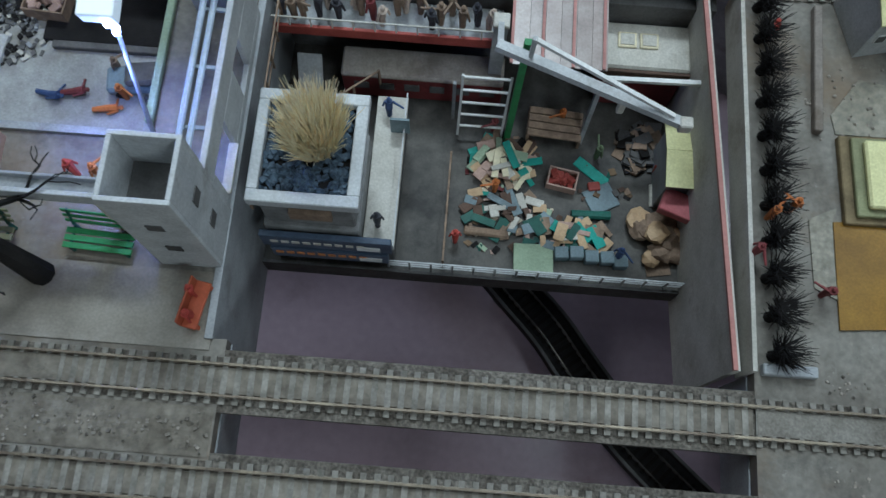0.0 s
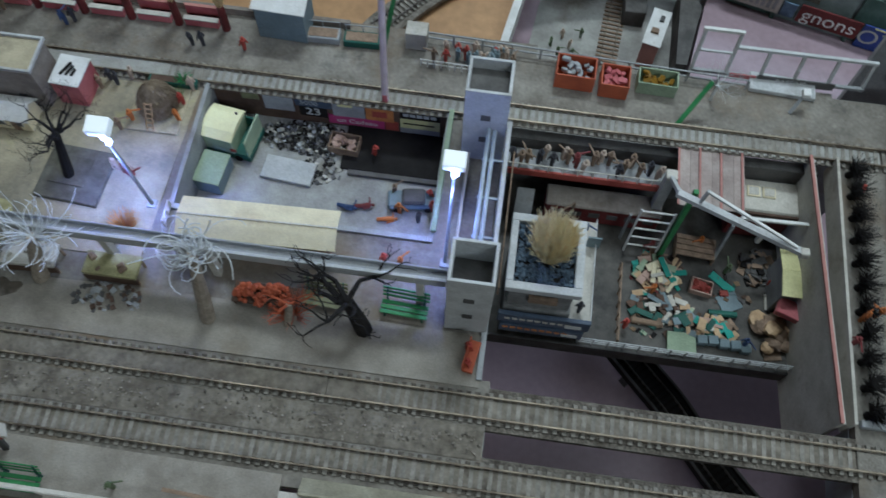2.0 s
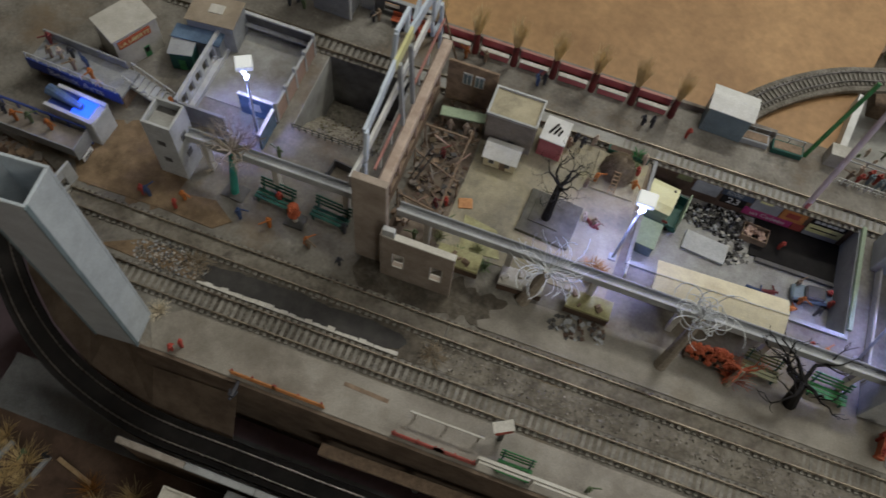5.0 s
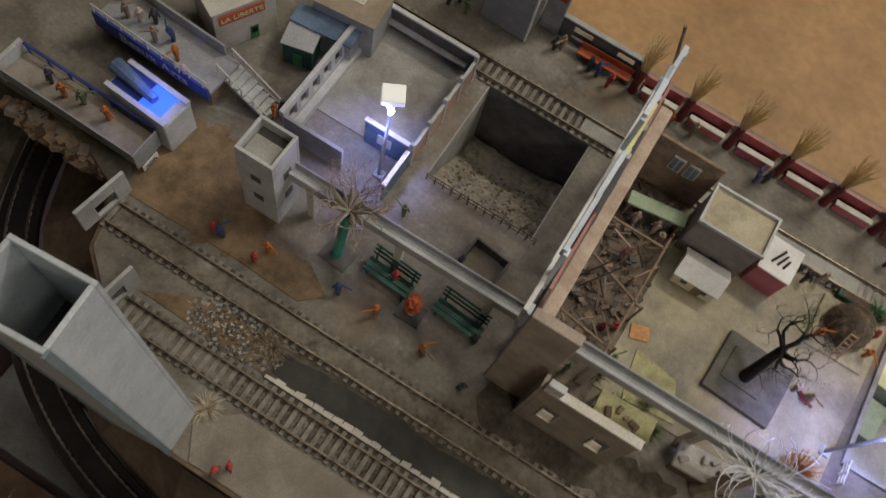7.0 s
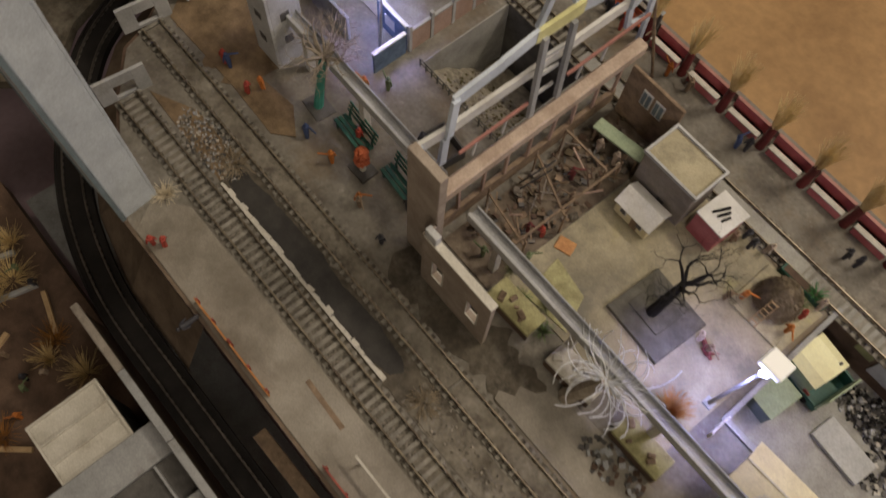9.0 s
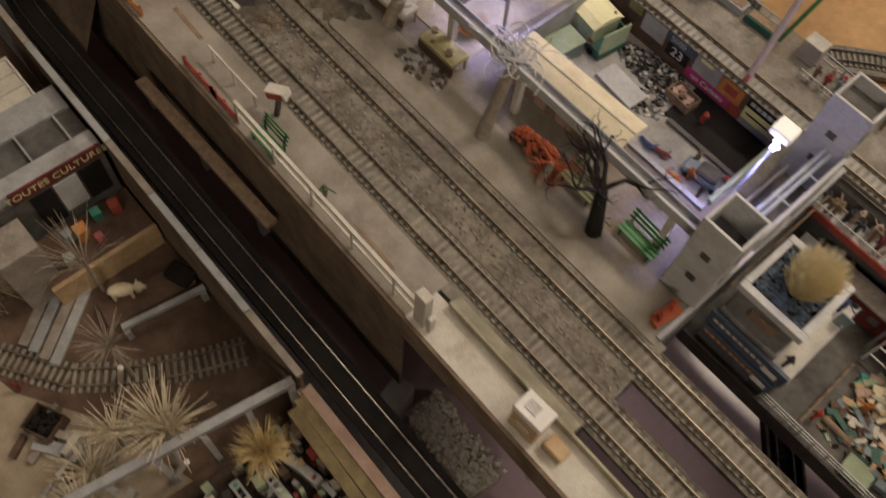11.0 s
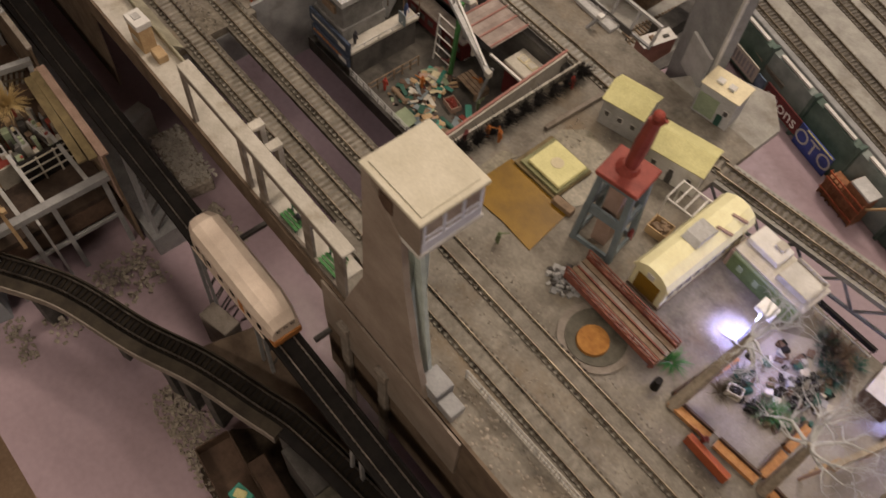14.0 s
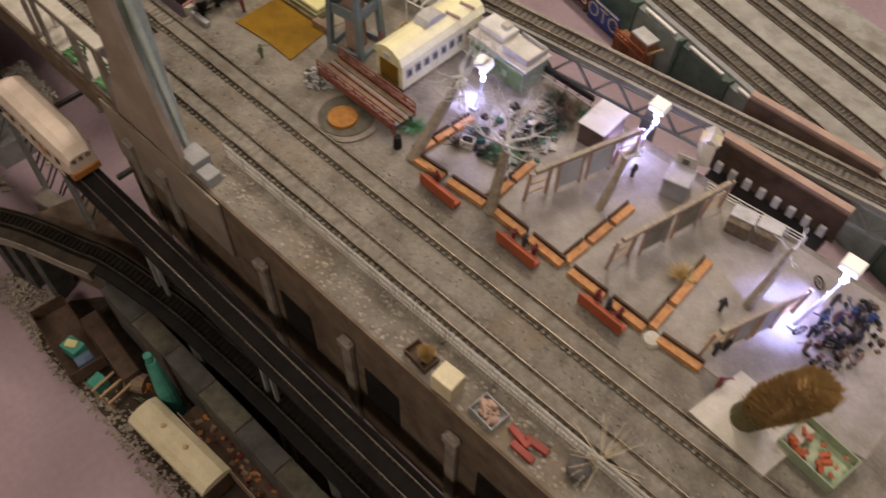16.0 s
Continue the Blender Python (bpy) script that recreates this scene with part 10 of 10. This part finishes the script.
part("body", box(B(), -0.013, 0.015, -0.016, 0.016, 0, 0.072, 0.0008), STEEL, t)
part("top", box(B(), -0.014, 0.010, -0.014, 0.014, 0.0722, 0.075, 0.0005), OFFWHITE, t)
part("side_pane", box(B(), 0.0152, 0.017, -0.014, 0.016, 0.01, 0.06), BLUEGREY, t)
# shelves full of small goods
q = random.Random(430)
for i in range(75):
    x, y = q.uniform(-0.210, -0.130), q.uniform(-0.340, -0.195)
    s, h = q.uniform(0.004, 0.011), q.uniform(0.010, 0.045)
    solo("goods_box", box(B(), -s / 2, s / 2, -s * 0.4, s * 0.4, 0, h, 0.0004), q.choice((WALLBROWN, OFFWHITE, GREY, PALEGREEN, OLDWOOD, DGREY, WOOD, LGREY, RED)), (x, y, -0.1955), "small pale goods box in the workshop", "box", q.uniform(-15, 15), "workshop goods")
for i in range(5):
    y = -0.325 + i * 0.026
    t = thing("pale_shelf", (-0.178 + 0.004 * i, y, -0.1955), "pale grey open shelf with small goods", "shelf", 6 + q.uniform(-6, 6), "workshop shelves")
    part("board", box(B(), -0.020, 0.020, -0.0045, 0.0045, 0.034, 0.0358, 0.0003), LGREY, t)
    part("board", box(B(), -0.020, 0.020, -0.0045, 0.0045, 0.014, 0.0155, 0.0003), LGREY, t)
    for x in (-0.0205, 0.019):
        part("upright", box(B(), x, x + 0.0015, -0.0045, 0.0045, 0, 0.0338), OFFWHITE, t)
    for k in range(6):
        w = q.uniform(0.002, 0.0045)
        part("item", box(B(), -0.017 + k * 0.0062, -0.017 + k * 0.0062 + w, -0.002, 0.002, 0.0359, 0.0359 + q.uniform(0.002, 0.007)), q.choice((RED, OFFWHITE, TEAL, BLACK, PALEGREEN, DGREY, CREAM)), t)
t = thing("small_grey_house", (-0.060, -0.398, -0.2999), "small blue grey box house with a black roof hole", "model house", -11)
part("body", box(B(), -0.0225, 0.0225, -0.0325, 0.0325, 0, 0.048, 0.0006), STEEL, t)
part("roof", box(B(), -0.0235, 0.0235, -0.0335, 0.0335, 0.0482, 0.0500, 0.0005), STEEL, t)
part("roof_hole", box(B(), -0.001, 0.013, -0.006, 0.007, 0.0502, 0.0506), BLACK, t)
bm = B()
box(bm, -0.235, -0.140, -0.444, -0.372, -0.2999, -0.2352, 0.002)
struct("brown_ledge", bm, BROWN, "dark brown ledge beside the board edge", "ledge")
# gravel
def gravel(name, boxes, n, seed, size, m_, label):
    """Loose broken stones over rectangles (x0, x1, y0, y1, z, heap)."""
    q = random.Random(seed)
    bm = B()
    for x0, x1, y0, y1, z, h in boxes:
        for i in range(n):
            x, y = q.uniform(x0, x1), q.uniform(y0, y1)
            k = min(x - x0, x1 - x, y - y0, y1 - y) / (0.5 * min(x1 - x0, y1 - y0))
            if q.random() > 0.25 + k:
                continue
            s = q.uniform(*size)
            box(bm, -s, s, -s * 0.7, s * 0.7, -s * 0.5, s * 0.5, 0, pose(x, y, z + h * k * q.random() + s * 0.4, q.uniform(-40, 40), q.uniform(-40, 40), q.uniform(0, 180)))
    return solo(name, bm, m_, (0, 0, 0), label, "gravel", kind="stuff")


gravel("gravel_heap", [(-0.035, 0.040, -0.345, -0.185, -0.2995, 0.012), (-0.03, 0.05, -0.135, -0.075, -0.2995, 0.010)], 620, 440, (0.0012, 0.0034), GRAVEL, "pale loose gravel below the deck")
gravel("gravel_patch", [(0.165, 0.300, -0.300, -0.245, -0.2995, 0.005), (0.29, 0.62, -0.305, -0.262, -0.2995, 0.003)], 900, 441, (0.0010, 0.0027), GRAVEL, "pale loose gravel beside the wagons")
gravel("gravel_patch", [(-0.030, 0.040, -0.392, -0.362, -0.2995, 0.003)], 170, 442, (0.0010, 0.0024), GRAVEL, "thin strip of gravel beside the ramp")
solo("pale_plinth", box(B(), -0.056, 0.056, -0.023, 0.023, 0, 0.0250, 0.0020), GRAVEL, (-0.107, -0.080, -0.2999), "gritty bank of grey gravel under the walkway", "bank", -8)
gravel("gravel_heap", [(-0.162, -0.052, -0.104, -0.056, -0.2752, 0.004)], 900, 443, (0.0010, 0.0028), PALEPLINTH, "pale loose gravel under the walkway")
solo("white_block", box(B(), -0.012, 0.012, -0.016, 0.016, 0, 0.070, 0.0008), LGREY, (-0.176, -0.100, -0.2999), "pale square block below the deck edge", "block", 14)
# diagonal ramp track
RAMP = [(-0.040, -0.350, -0.2), (0.039, -0.300, -0.2), (0.141, -0.262, -0.2), (0.221, -0.228, -0.190), (0.30, -0.204, -0.180), (0.351, -0.190, -0.172), (0.45, -0.1765, -0.164), (0.53, -0.1725, -0.158), (0.70, -0.170, -0.148), (1.25, -0.170, -0.135)]


RAMP = rounded(RAMP)


def beside(ps, u):
    """The line shifted sideways in plan."""
    out = []
    for i, p in enumerate(ps):
        d = ps[min(i + 1, len(ps) - 1)] - ps[max(i - 1, 0)]
        out.append(p + Vector((-d.y, d.x, 0)).normalized() * u)
    return out


RAMP_TRACK = beside(RAMP, 0.0045)
WEST_RAMP = [p for p in RAMP if p.x < 0.345]
railway("railway_track", RAMP_TRACK, "dark brown low level track curving up to the main line", RAMPSLEEPER, RAIL_BLACK, wide=0.022)
bm = sweep(B(), [(-0.0165, -0.0070), (0.0165, -0.0070), (0.0165, -0.0002), (-0.0165, -0.0002)], RAMP)
struct("ramp_bed", bm, BLACK, "dark weathered bed of the ramp track", "track bed")
struct("ramp_shoulder", sweep(B(), [(-0.0215, -0.0120), (-0.0168, -0.0120), (-0.0168, -0.0004), (-0.0085, 0.0002), (-0.0085, 0.0018), (-0.0215, 0.0004)], WEST_RAMP), RAMPWOOD, "weathered brown shoulder board beside the ramp track", "board")
struct("ramp_edge", sweep(B(), [(-0.0232, -0.0130), (-0.0217, -0.0130), (-0.0217, 0.0010), (-0.0232, 0.0010)], WEST_RAMP), WALLBROWN, "thin pale edge strip of the ramp", "board")
struct("ramp_edge", sweep(B(), [(0.0168, -0.0120), (0.0188, -0.0120), (0.0188, 0.0026), (0.0168, 0.0026)], RAMP), RAMPWOOD, "drab brown back board of the ramp", "board")
for x, y, z in ((0.0, -0.325, -0.2), (0.10, -0.275, -0.2), (0.180, -0.250, -0.2), (0.208, -0.242, -0.198), (0.245, -0.231, -0.194), (0.34, -0.192, -0.176), (0.50, -0.174, -0.162), (0.72, -0.170, -0.150), (0.95, -0.170, -0.144)):
    solo("ramp_pier", box(B(), -0.006, 0.006, -0.014, 0.014, 0, z - 0.0075 + 0.2999, 0.0006), DGREY, (x, y, -0.2999), "dark pier under the ramp track", "pier", 20, "ramp piers")
bm = B()
prism(bm, [(0.195, -0.222), (0.30, -0.192), (0.44, -0.176), (0.62, -0.176), (0.40, -0.135), (0.215, -0.140)], -0.2999, -0.2)
struct("embankment", bm, FASCIA, "brown earth wedge between the two lower tracks", "embankment")
solo("tan_wedge", box(B(), -0.022, 0.022, -0.012, 0.012, 0, 0.075, 0.001), WALLBROWN, (0.165, -0.178, -0.2999), "tan plaster block below the lower track", "block", 12)
bm = B()
for i in range(11):
    x = 0.352 + i * 0.0625
    struct("platform_slab", box(B(), x, x + 0.0615, -0.2130, -0.1885, -0.2999, -0.200 + rnd.uniform(-0.0006, 0.0006), 0.0006), SLATE if i % 2 else DGREY, "dark grey paving slab of the lower platform", "platform")
# pylons under the lower track
for x in (-0.02, 0.135, 0.262, 0.43, 0.62, 0.85):
    t = thing("trestle", (x, -0.155, -0.2999), "grey lattice trestle under the lower track", "trestle", 0, "lower trestles")
    for sx in (-1, 1):
        for sy in (-1, 1):
            part("leg", bar(B(), (sx * 0.012, sy * 0.016, 0), (sx * 0.007, sy * 0.012, 0.1940), 0.0036, 0.0036), GREY, t)
    for k in range(5):
        z0, z1 = 0.005 + k * 0.036, 0.041 + k * 0.036
        for s in (-1, 1):
            w0, w1 = 0.016 - 0.004 * z0 / 0.19, 0.016 - 0.004 * z1 / 0.19
            part("brace", bar(B(), (s * (0.012 - 0.005 * z0 / 0.19), -w0, z0), (s * (0.012 - 0.005 * z1 / 0.19), w1, z1), 0.0014, 0.0022), DGREY, t)
for x in (0.155, 0.305):
    solo("cross_tie", bar(B(), (0, -0.128, 0), (0, -0.060, 0), 0.005, 0.005), DGREY, (x, 0, -0.112), "dark cross beam between track and walkway", "beam")
# deck columns and dark arches
for x in (0.34, 0.40, 0.56, 0.68, 0.81, 0.93, 1.05):
    t = thing("deck_column", (x, -0.112, -0.2999), "drab column with rounded head under the deck edge", "column", 0, "deck columns")
    part("shaft", box(B(), -0.006, 0.006, -0.003, 0.0035, 0, 0.265, 0.0012), WALLBROWN, t)
    part("head", box(B(), -0.008, 0.008, -0.005, 0.0035, 0.252, 0.262, 0.0012), WALLBROWN, t)
for x in (0.60, 0.72, 0.86, 0.98):
    solo("dark_opening", box(B(), -0.022, 0.022, -0.0006, 0.0006, 0, 0.060), BLACK, (x, -0.1089, -0.130), "dark opening in the fascia wall", "opening")
# railcar on the lower track
t = thing("railcar", (0.216, -0.152, -0.0955), "pinkish white railcar with an orange nose band and dark windows", "train", 0.3)
prof = [(-0.0165, 0.006), (0.0165, 0.006), (0.0165, 0.036), (0.0130, 0.046), (0.006, 0.0495), (-0.006, 0.0495), (-0.0130, 0.046), (-0.0165, 0.036)]
bm = B()
rings = []
for x, k, zf in ((-0.082, 0.72, 0.80), (-0.066, 1.0, 1.0), (0.052, 1.0, 1.0), (0.074, 0.86, 0.83), (0.083, 0.78, 0.62)):
    rings.append([bm.verts.new((x, y * k, 0.006 + (z - 0.006) * zf)) for y, z in prof])
for a, b in zip(rings, rings[1:]):
    for i in range(8):
        bm.faces.new((a[i], a[(i + 1) % 8], b[(i + 1) % 8], b[i]))
bm.faces.new(rings[0])
bm.faces.new(rings[-1][::-1])
bmesh.ops.recalc_face_normals(bm, faces=bm.faces)
part("body", bm, RAILCARPAINT, t)
part("nose_band", box(B(), 0.072, 0.0850, -0.0140, 0.0140, 0.002, 0.0125, 0.0012), ORANGE, t, "orange nose band")
part("side_band", box(B(), -0.075, 0.069, -0.0170, -0.0160, 0.003, 0.0065), RAILCARPAINT, t)
part("side_band", box(B(), -0.075, 0.069, 0.0160, 0.0170, 0.003, 0.0065), RAILCARPAINT, t)
part("tail_band", box(B(), -0.0835, -0.074, -0.0120, 0.0120, 0.004, 0.0120, 0.0010), ORANGE, t, "orange tail band")
part("underframe", box(B(), -0.072, 0.070, -0.013, 0.013, 0.0012, 0.0059), BLACK, t)
for x in (-0.055, -0.032, -0.009, 0.014, 0.046):
    for s in (-1, 1):
        part("window", box(B(), x - 0.0035, x + 0.0035, s * 0.0163, s * 0.0170, 0.021, 0.029), BLACK, t)
part("door", box(B(), 0.026, 0.034, -0.0171, -0.0163, 0.010, 0.030), ORANGE, t)
part("door", box(B(), -0.045, -0.040, -0.0171, -0.0163, 0.010, 0.030), WALLBROWN, t)
for y in (-0.007, 0.0, 0.007):
    part("front_window", box(B(), 0.0760, 0.0830, y - 0.0022, y + 0.0022, 0.0240, 0.0300, 0, None), BLACK, t)
for s in (-1, 1):
    part("corner_window", box(B(), 0.060, 0.066, s * 0.0152, s * 0.0163, 0.019, 0.027), BLACK, t)
t.scale = (0.94, 1.2, 1.0)
# dark ground under the wagons
bm = B()
prism(bm, [(0.265, -0.285), (0.30, -0.296), (0.45, -0.292), (0.62, -0.284), (1.25, -0.280), (1.25, -0.110), (0.46, -0.110), (0.30, -0.185), (0.262, -0.235)], -0.2999, -0.2975)
struct("sidings_ground", bm, SIDINGDIRT, "dark oily dirt under the sidings and wagons", "ground")
# wagons on the baseboard
t = thing("open_wagon", (0.326, -0.268, -0.2975), "dark open wagon with a teal and yellow load", "wagon", -6)
part("floor", box(B(), -0.055, 0.055, -0.020, 0.020, 0.010, 0.013), BROWN, t)
for y in (-0.0215, 0.020):
    part("side_board", box(B(), -0.056, 0.056, y, y + 0.0015, 0.010, 0.030), BROWN, t)
for x in (-0.056, 0.0545):
    part("end_board", box(B(), x, x + 0.0015, -0.0199, 0.0199, 0.0132, 0.034), BROWN, t)
for x in (-0.038, -0.026, 0.026, 0.038):
    for y in (-0.0125, 0.0095):
        part("wheel", rod(B(), (x, y, 0.0055), (x, y + 0.003, 0.0055), 0.0055, n=14), BLACK, t)
solo("load_machine", box(B(), -0.012, 0.012, -0.009, 0.009, 0, 0.022, 0.001), TEAL, (0.345, -0.270, -0.2844), "teal machine body on the wagon", "machine", 12)
solo("yellow_sack", box(B(), -0.007, 0.007, -0.005, 0.005, 0, 0.004, 0.001), YELLOW, (0.345, -0.270, -0.2624), "yellow sack on the teal machine", "sack", 30)
solo("blue_load", box(B(), -0.007, 0.007, -0.010, 0.010, 0, 0.016, 0.001), SLATEBLUE, (0.366, -0.270, -0.2844), "dark blue box on the wagon", "box", -4)
t = thing("flat_wagon", (0.372, -0.240, -0.2), "dark rusty flat wagon beside the ramp", "wagon", -5)
part("deck", box(B(), -0.052, 0.056, -0.010, 0.012, -0.085, -0.064, 0.001), BROWN, t)
part("underframe", box(B(), -0.05, 0.05, -0.009, 0.009, -0.0999, -0.0851), BLACK, t)
solo("rusty_tank", rod(B(), (-0.012, 0, 0.012), (0.012, 0, 0.012), 0.012, n=12), OLDWOOD, (0.428, -0.242, -0.2975), "rusty drum load beside the van", "drum", 30)
t = thing("frame_rack", (0.408, -0.272, -0.2975), "tan timber rack with a teal box", "rack", 10)
part("box", box(B(), -0.022, -0.006, -0.009, 0.009, 0, 0.018, 0.001), TEAL, t)
for x in (-0.004, 0.010, 0.024):
    part("bar", bar(B(), (x, -0.014, 0.022), (x + 0.002, 0.018, 0.022), 0.0025, 0.0025), WOOD, t)
    part("post", box(B(), x - 0.001, x + 0.001, -0.013, -0.011, 0, 0.0207), WOOD, t)
t = thing("green_bottle", (0.487, -0.230, -0.2975), "green cone shaped bottle standing by the track", "bottle")
bm = B()
rod(bm, (0, 0, 0), (0, 0, 0.06), 0.0105, 0.0100, 14)
rod(bm, (0, 0, 0.06), (-0.004, 0.002, 0.118), 0.0100, 0.0058, 14)
part("body", bm, TEAL, t)
part("neck", rod(B(), (-0.004, 0.002, 0.118), (-0.0044, 0.0022, 0.130), 0.0042, 0.0046, 12), TEAL, t)
t = thing("white_van_wagon", (0.548, -0.2570, -0.2975), "covered goods van with a pale cream roof", "wagon", 3)
part("body", box(B(), -0.060, 0.060, -0.017, 0.017, 0.010, 0.050, 0.0006), BROWN, t)
bm = B()
profile_x(bm, [(-0.020, 0.0503), (0.020, 0.0503), (0.019, 0.055), (0.011, 0.060), (0.0, 0.0615), (-0.011, 0.060), (-0.019, 0.055)], -0.063, 0.063)
part("roof", bm, CREAM, t, "pale cream curved roof")
for x in (-0.025, 0.012):
    part("roof_vent", rod(B(), (x, 0.002, 0.0605), (x, 0.002, 0.0635), 0.003, 0.0026, 10), WOOD, t)
for x in (-0.045, 0.045):
    for y in (-0.0125, 0.0095):
        part("wheel", rod(B(), (x, y, 0.0055), (x, y + 0.003, 0.0055), 0.0055, n=14), BLACK, t)
t = thing("rusty_wagon", (0.600, -0.2235, -0.2), "rusty long open wagon with orange scrap", "wagon", 0)
part("floor", box(B(), -0.085, 0.085, -0.0115, 0.0115, -0.075, -0.060), BROWN, t)
part("underframe", box(B(), -0.080, 0.080, -0.010, 0.010, -0.0999, -0.0751), BLACK, t)
for y in (-0.0130, 0.0116):
    part("side_board", box(B(), -0.085, 0.085, y, y + 0.0014, -0.075, -0.046), OLDWOOD, t)
q = random.Random(450)
scatter("orange_scrap", [(q.uniform(0.52, 0.67), q.uniform(-0.232, -0.215), -0.2595) for i in range(60)], (0.002, 0.007), (ORANGE, REDDARK, BROWN, OLDWOOD), "orange and brown scrap in the wagon", "scrap", 451)
for x, y, c in ((0.442, -0.235, 1), (0.418, -0.20, 2), (0.452, -0.252, 4)):
    figurine(x, y, -0.2975, c, where="beside the wagons")
# bushes of the far west yard
q = random.Random(460)
for i in range(16):
    x, y = q.uniform(-0.93, -0.69), q.uniform(-0.40, -0.20)
    straw_plant("yellow_bush", (x, y, -0.2044), q.uniform(0.014, 0.030), q.uniform(0.010, 0.020), 90, "mustard yellow dry bush in the lower yard", q.choice((STRAWORANGE, STRAW)), 461 + i, 1.3)
for i in range(12):
    figurine(q.uniform(-0.92, -0.66), q.uniform(-0.36, -0.2), -0.2044, i % 7, where="on the lower yard")
for i in range(6):
    s = q.uniform(0.012, 0.03)
    solo("yard_timber", box(B(), -s, s, -0.0025, 0.0025, 0, 0.005, 0.0004), q.choice((OLDWOOD, WOOD, GREY)), (q.uniform(-0.90, -0.68), q.uniform(-0.35, -0.2), -0.2044), "timber lying in the lower yard", "timber", q.uniform(0, 180), "yard timbers")
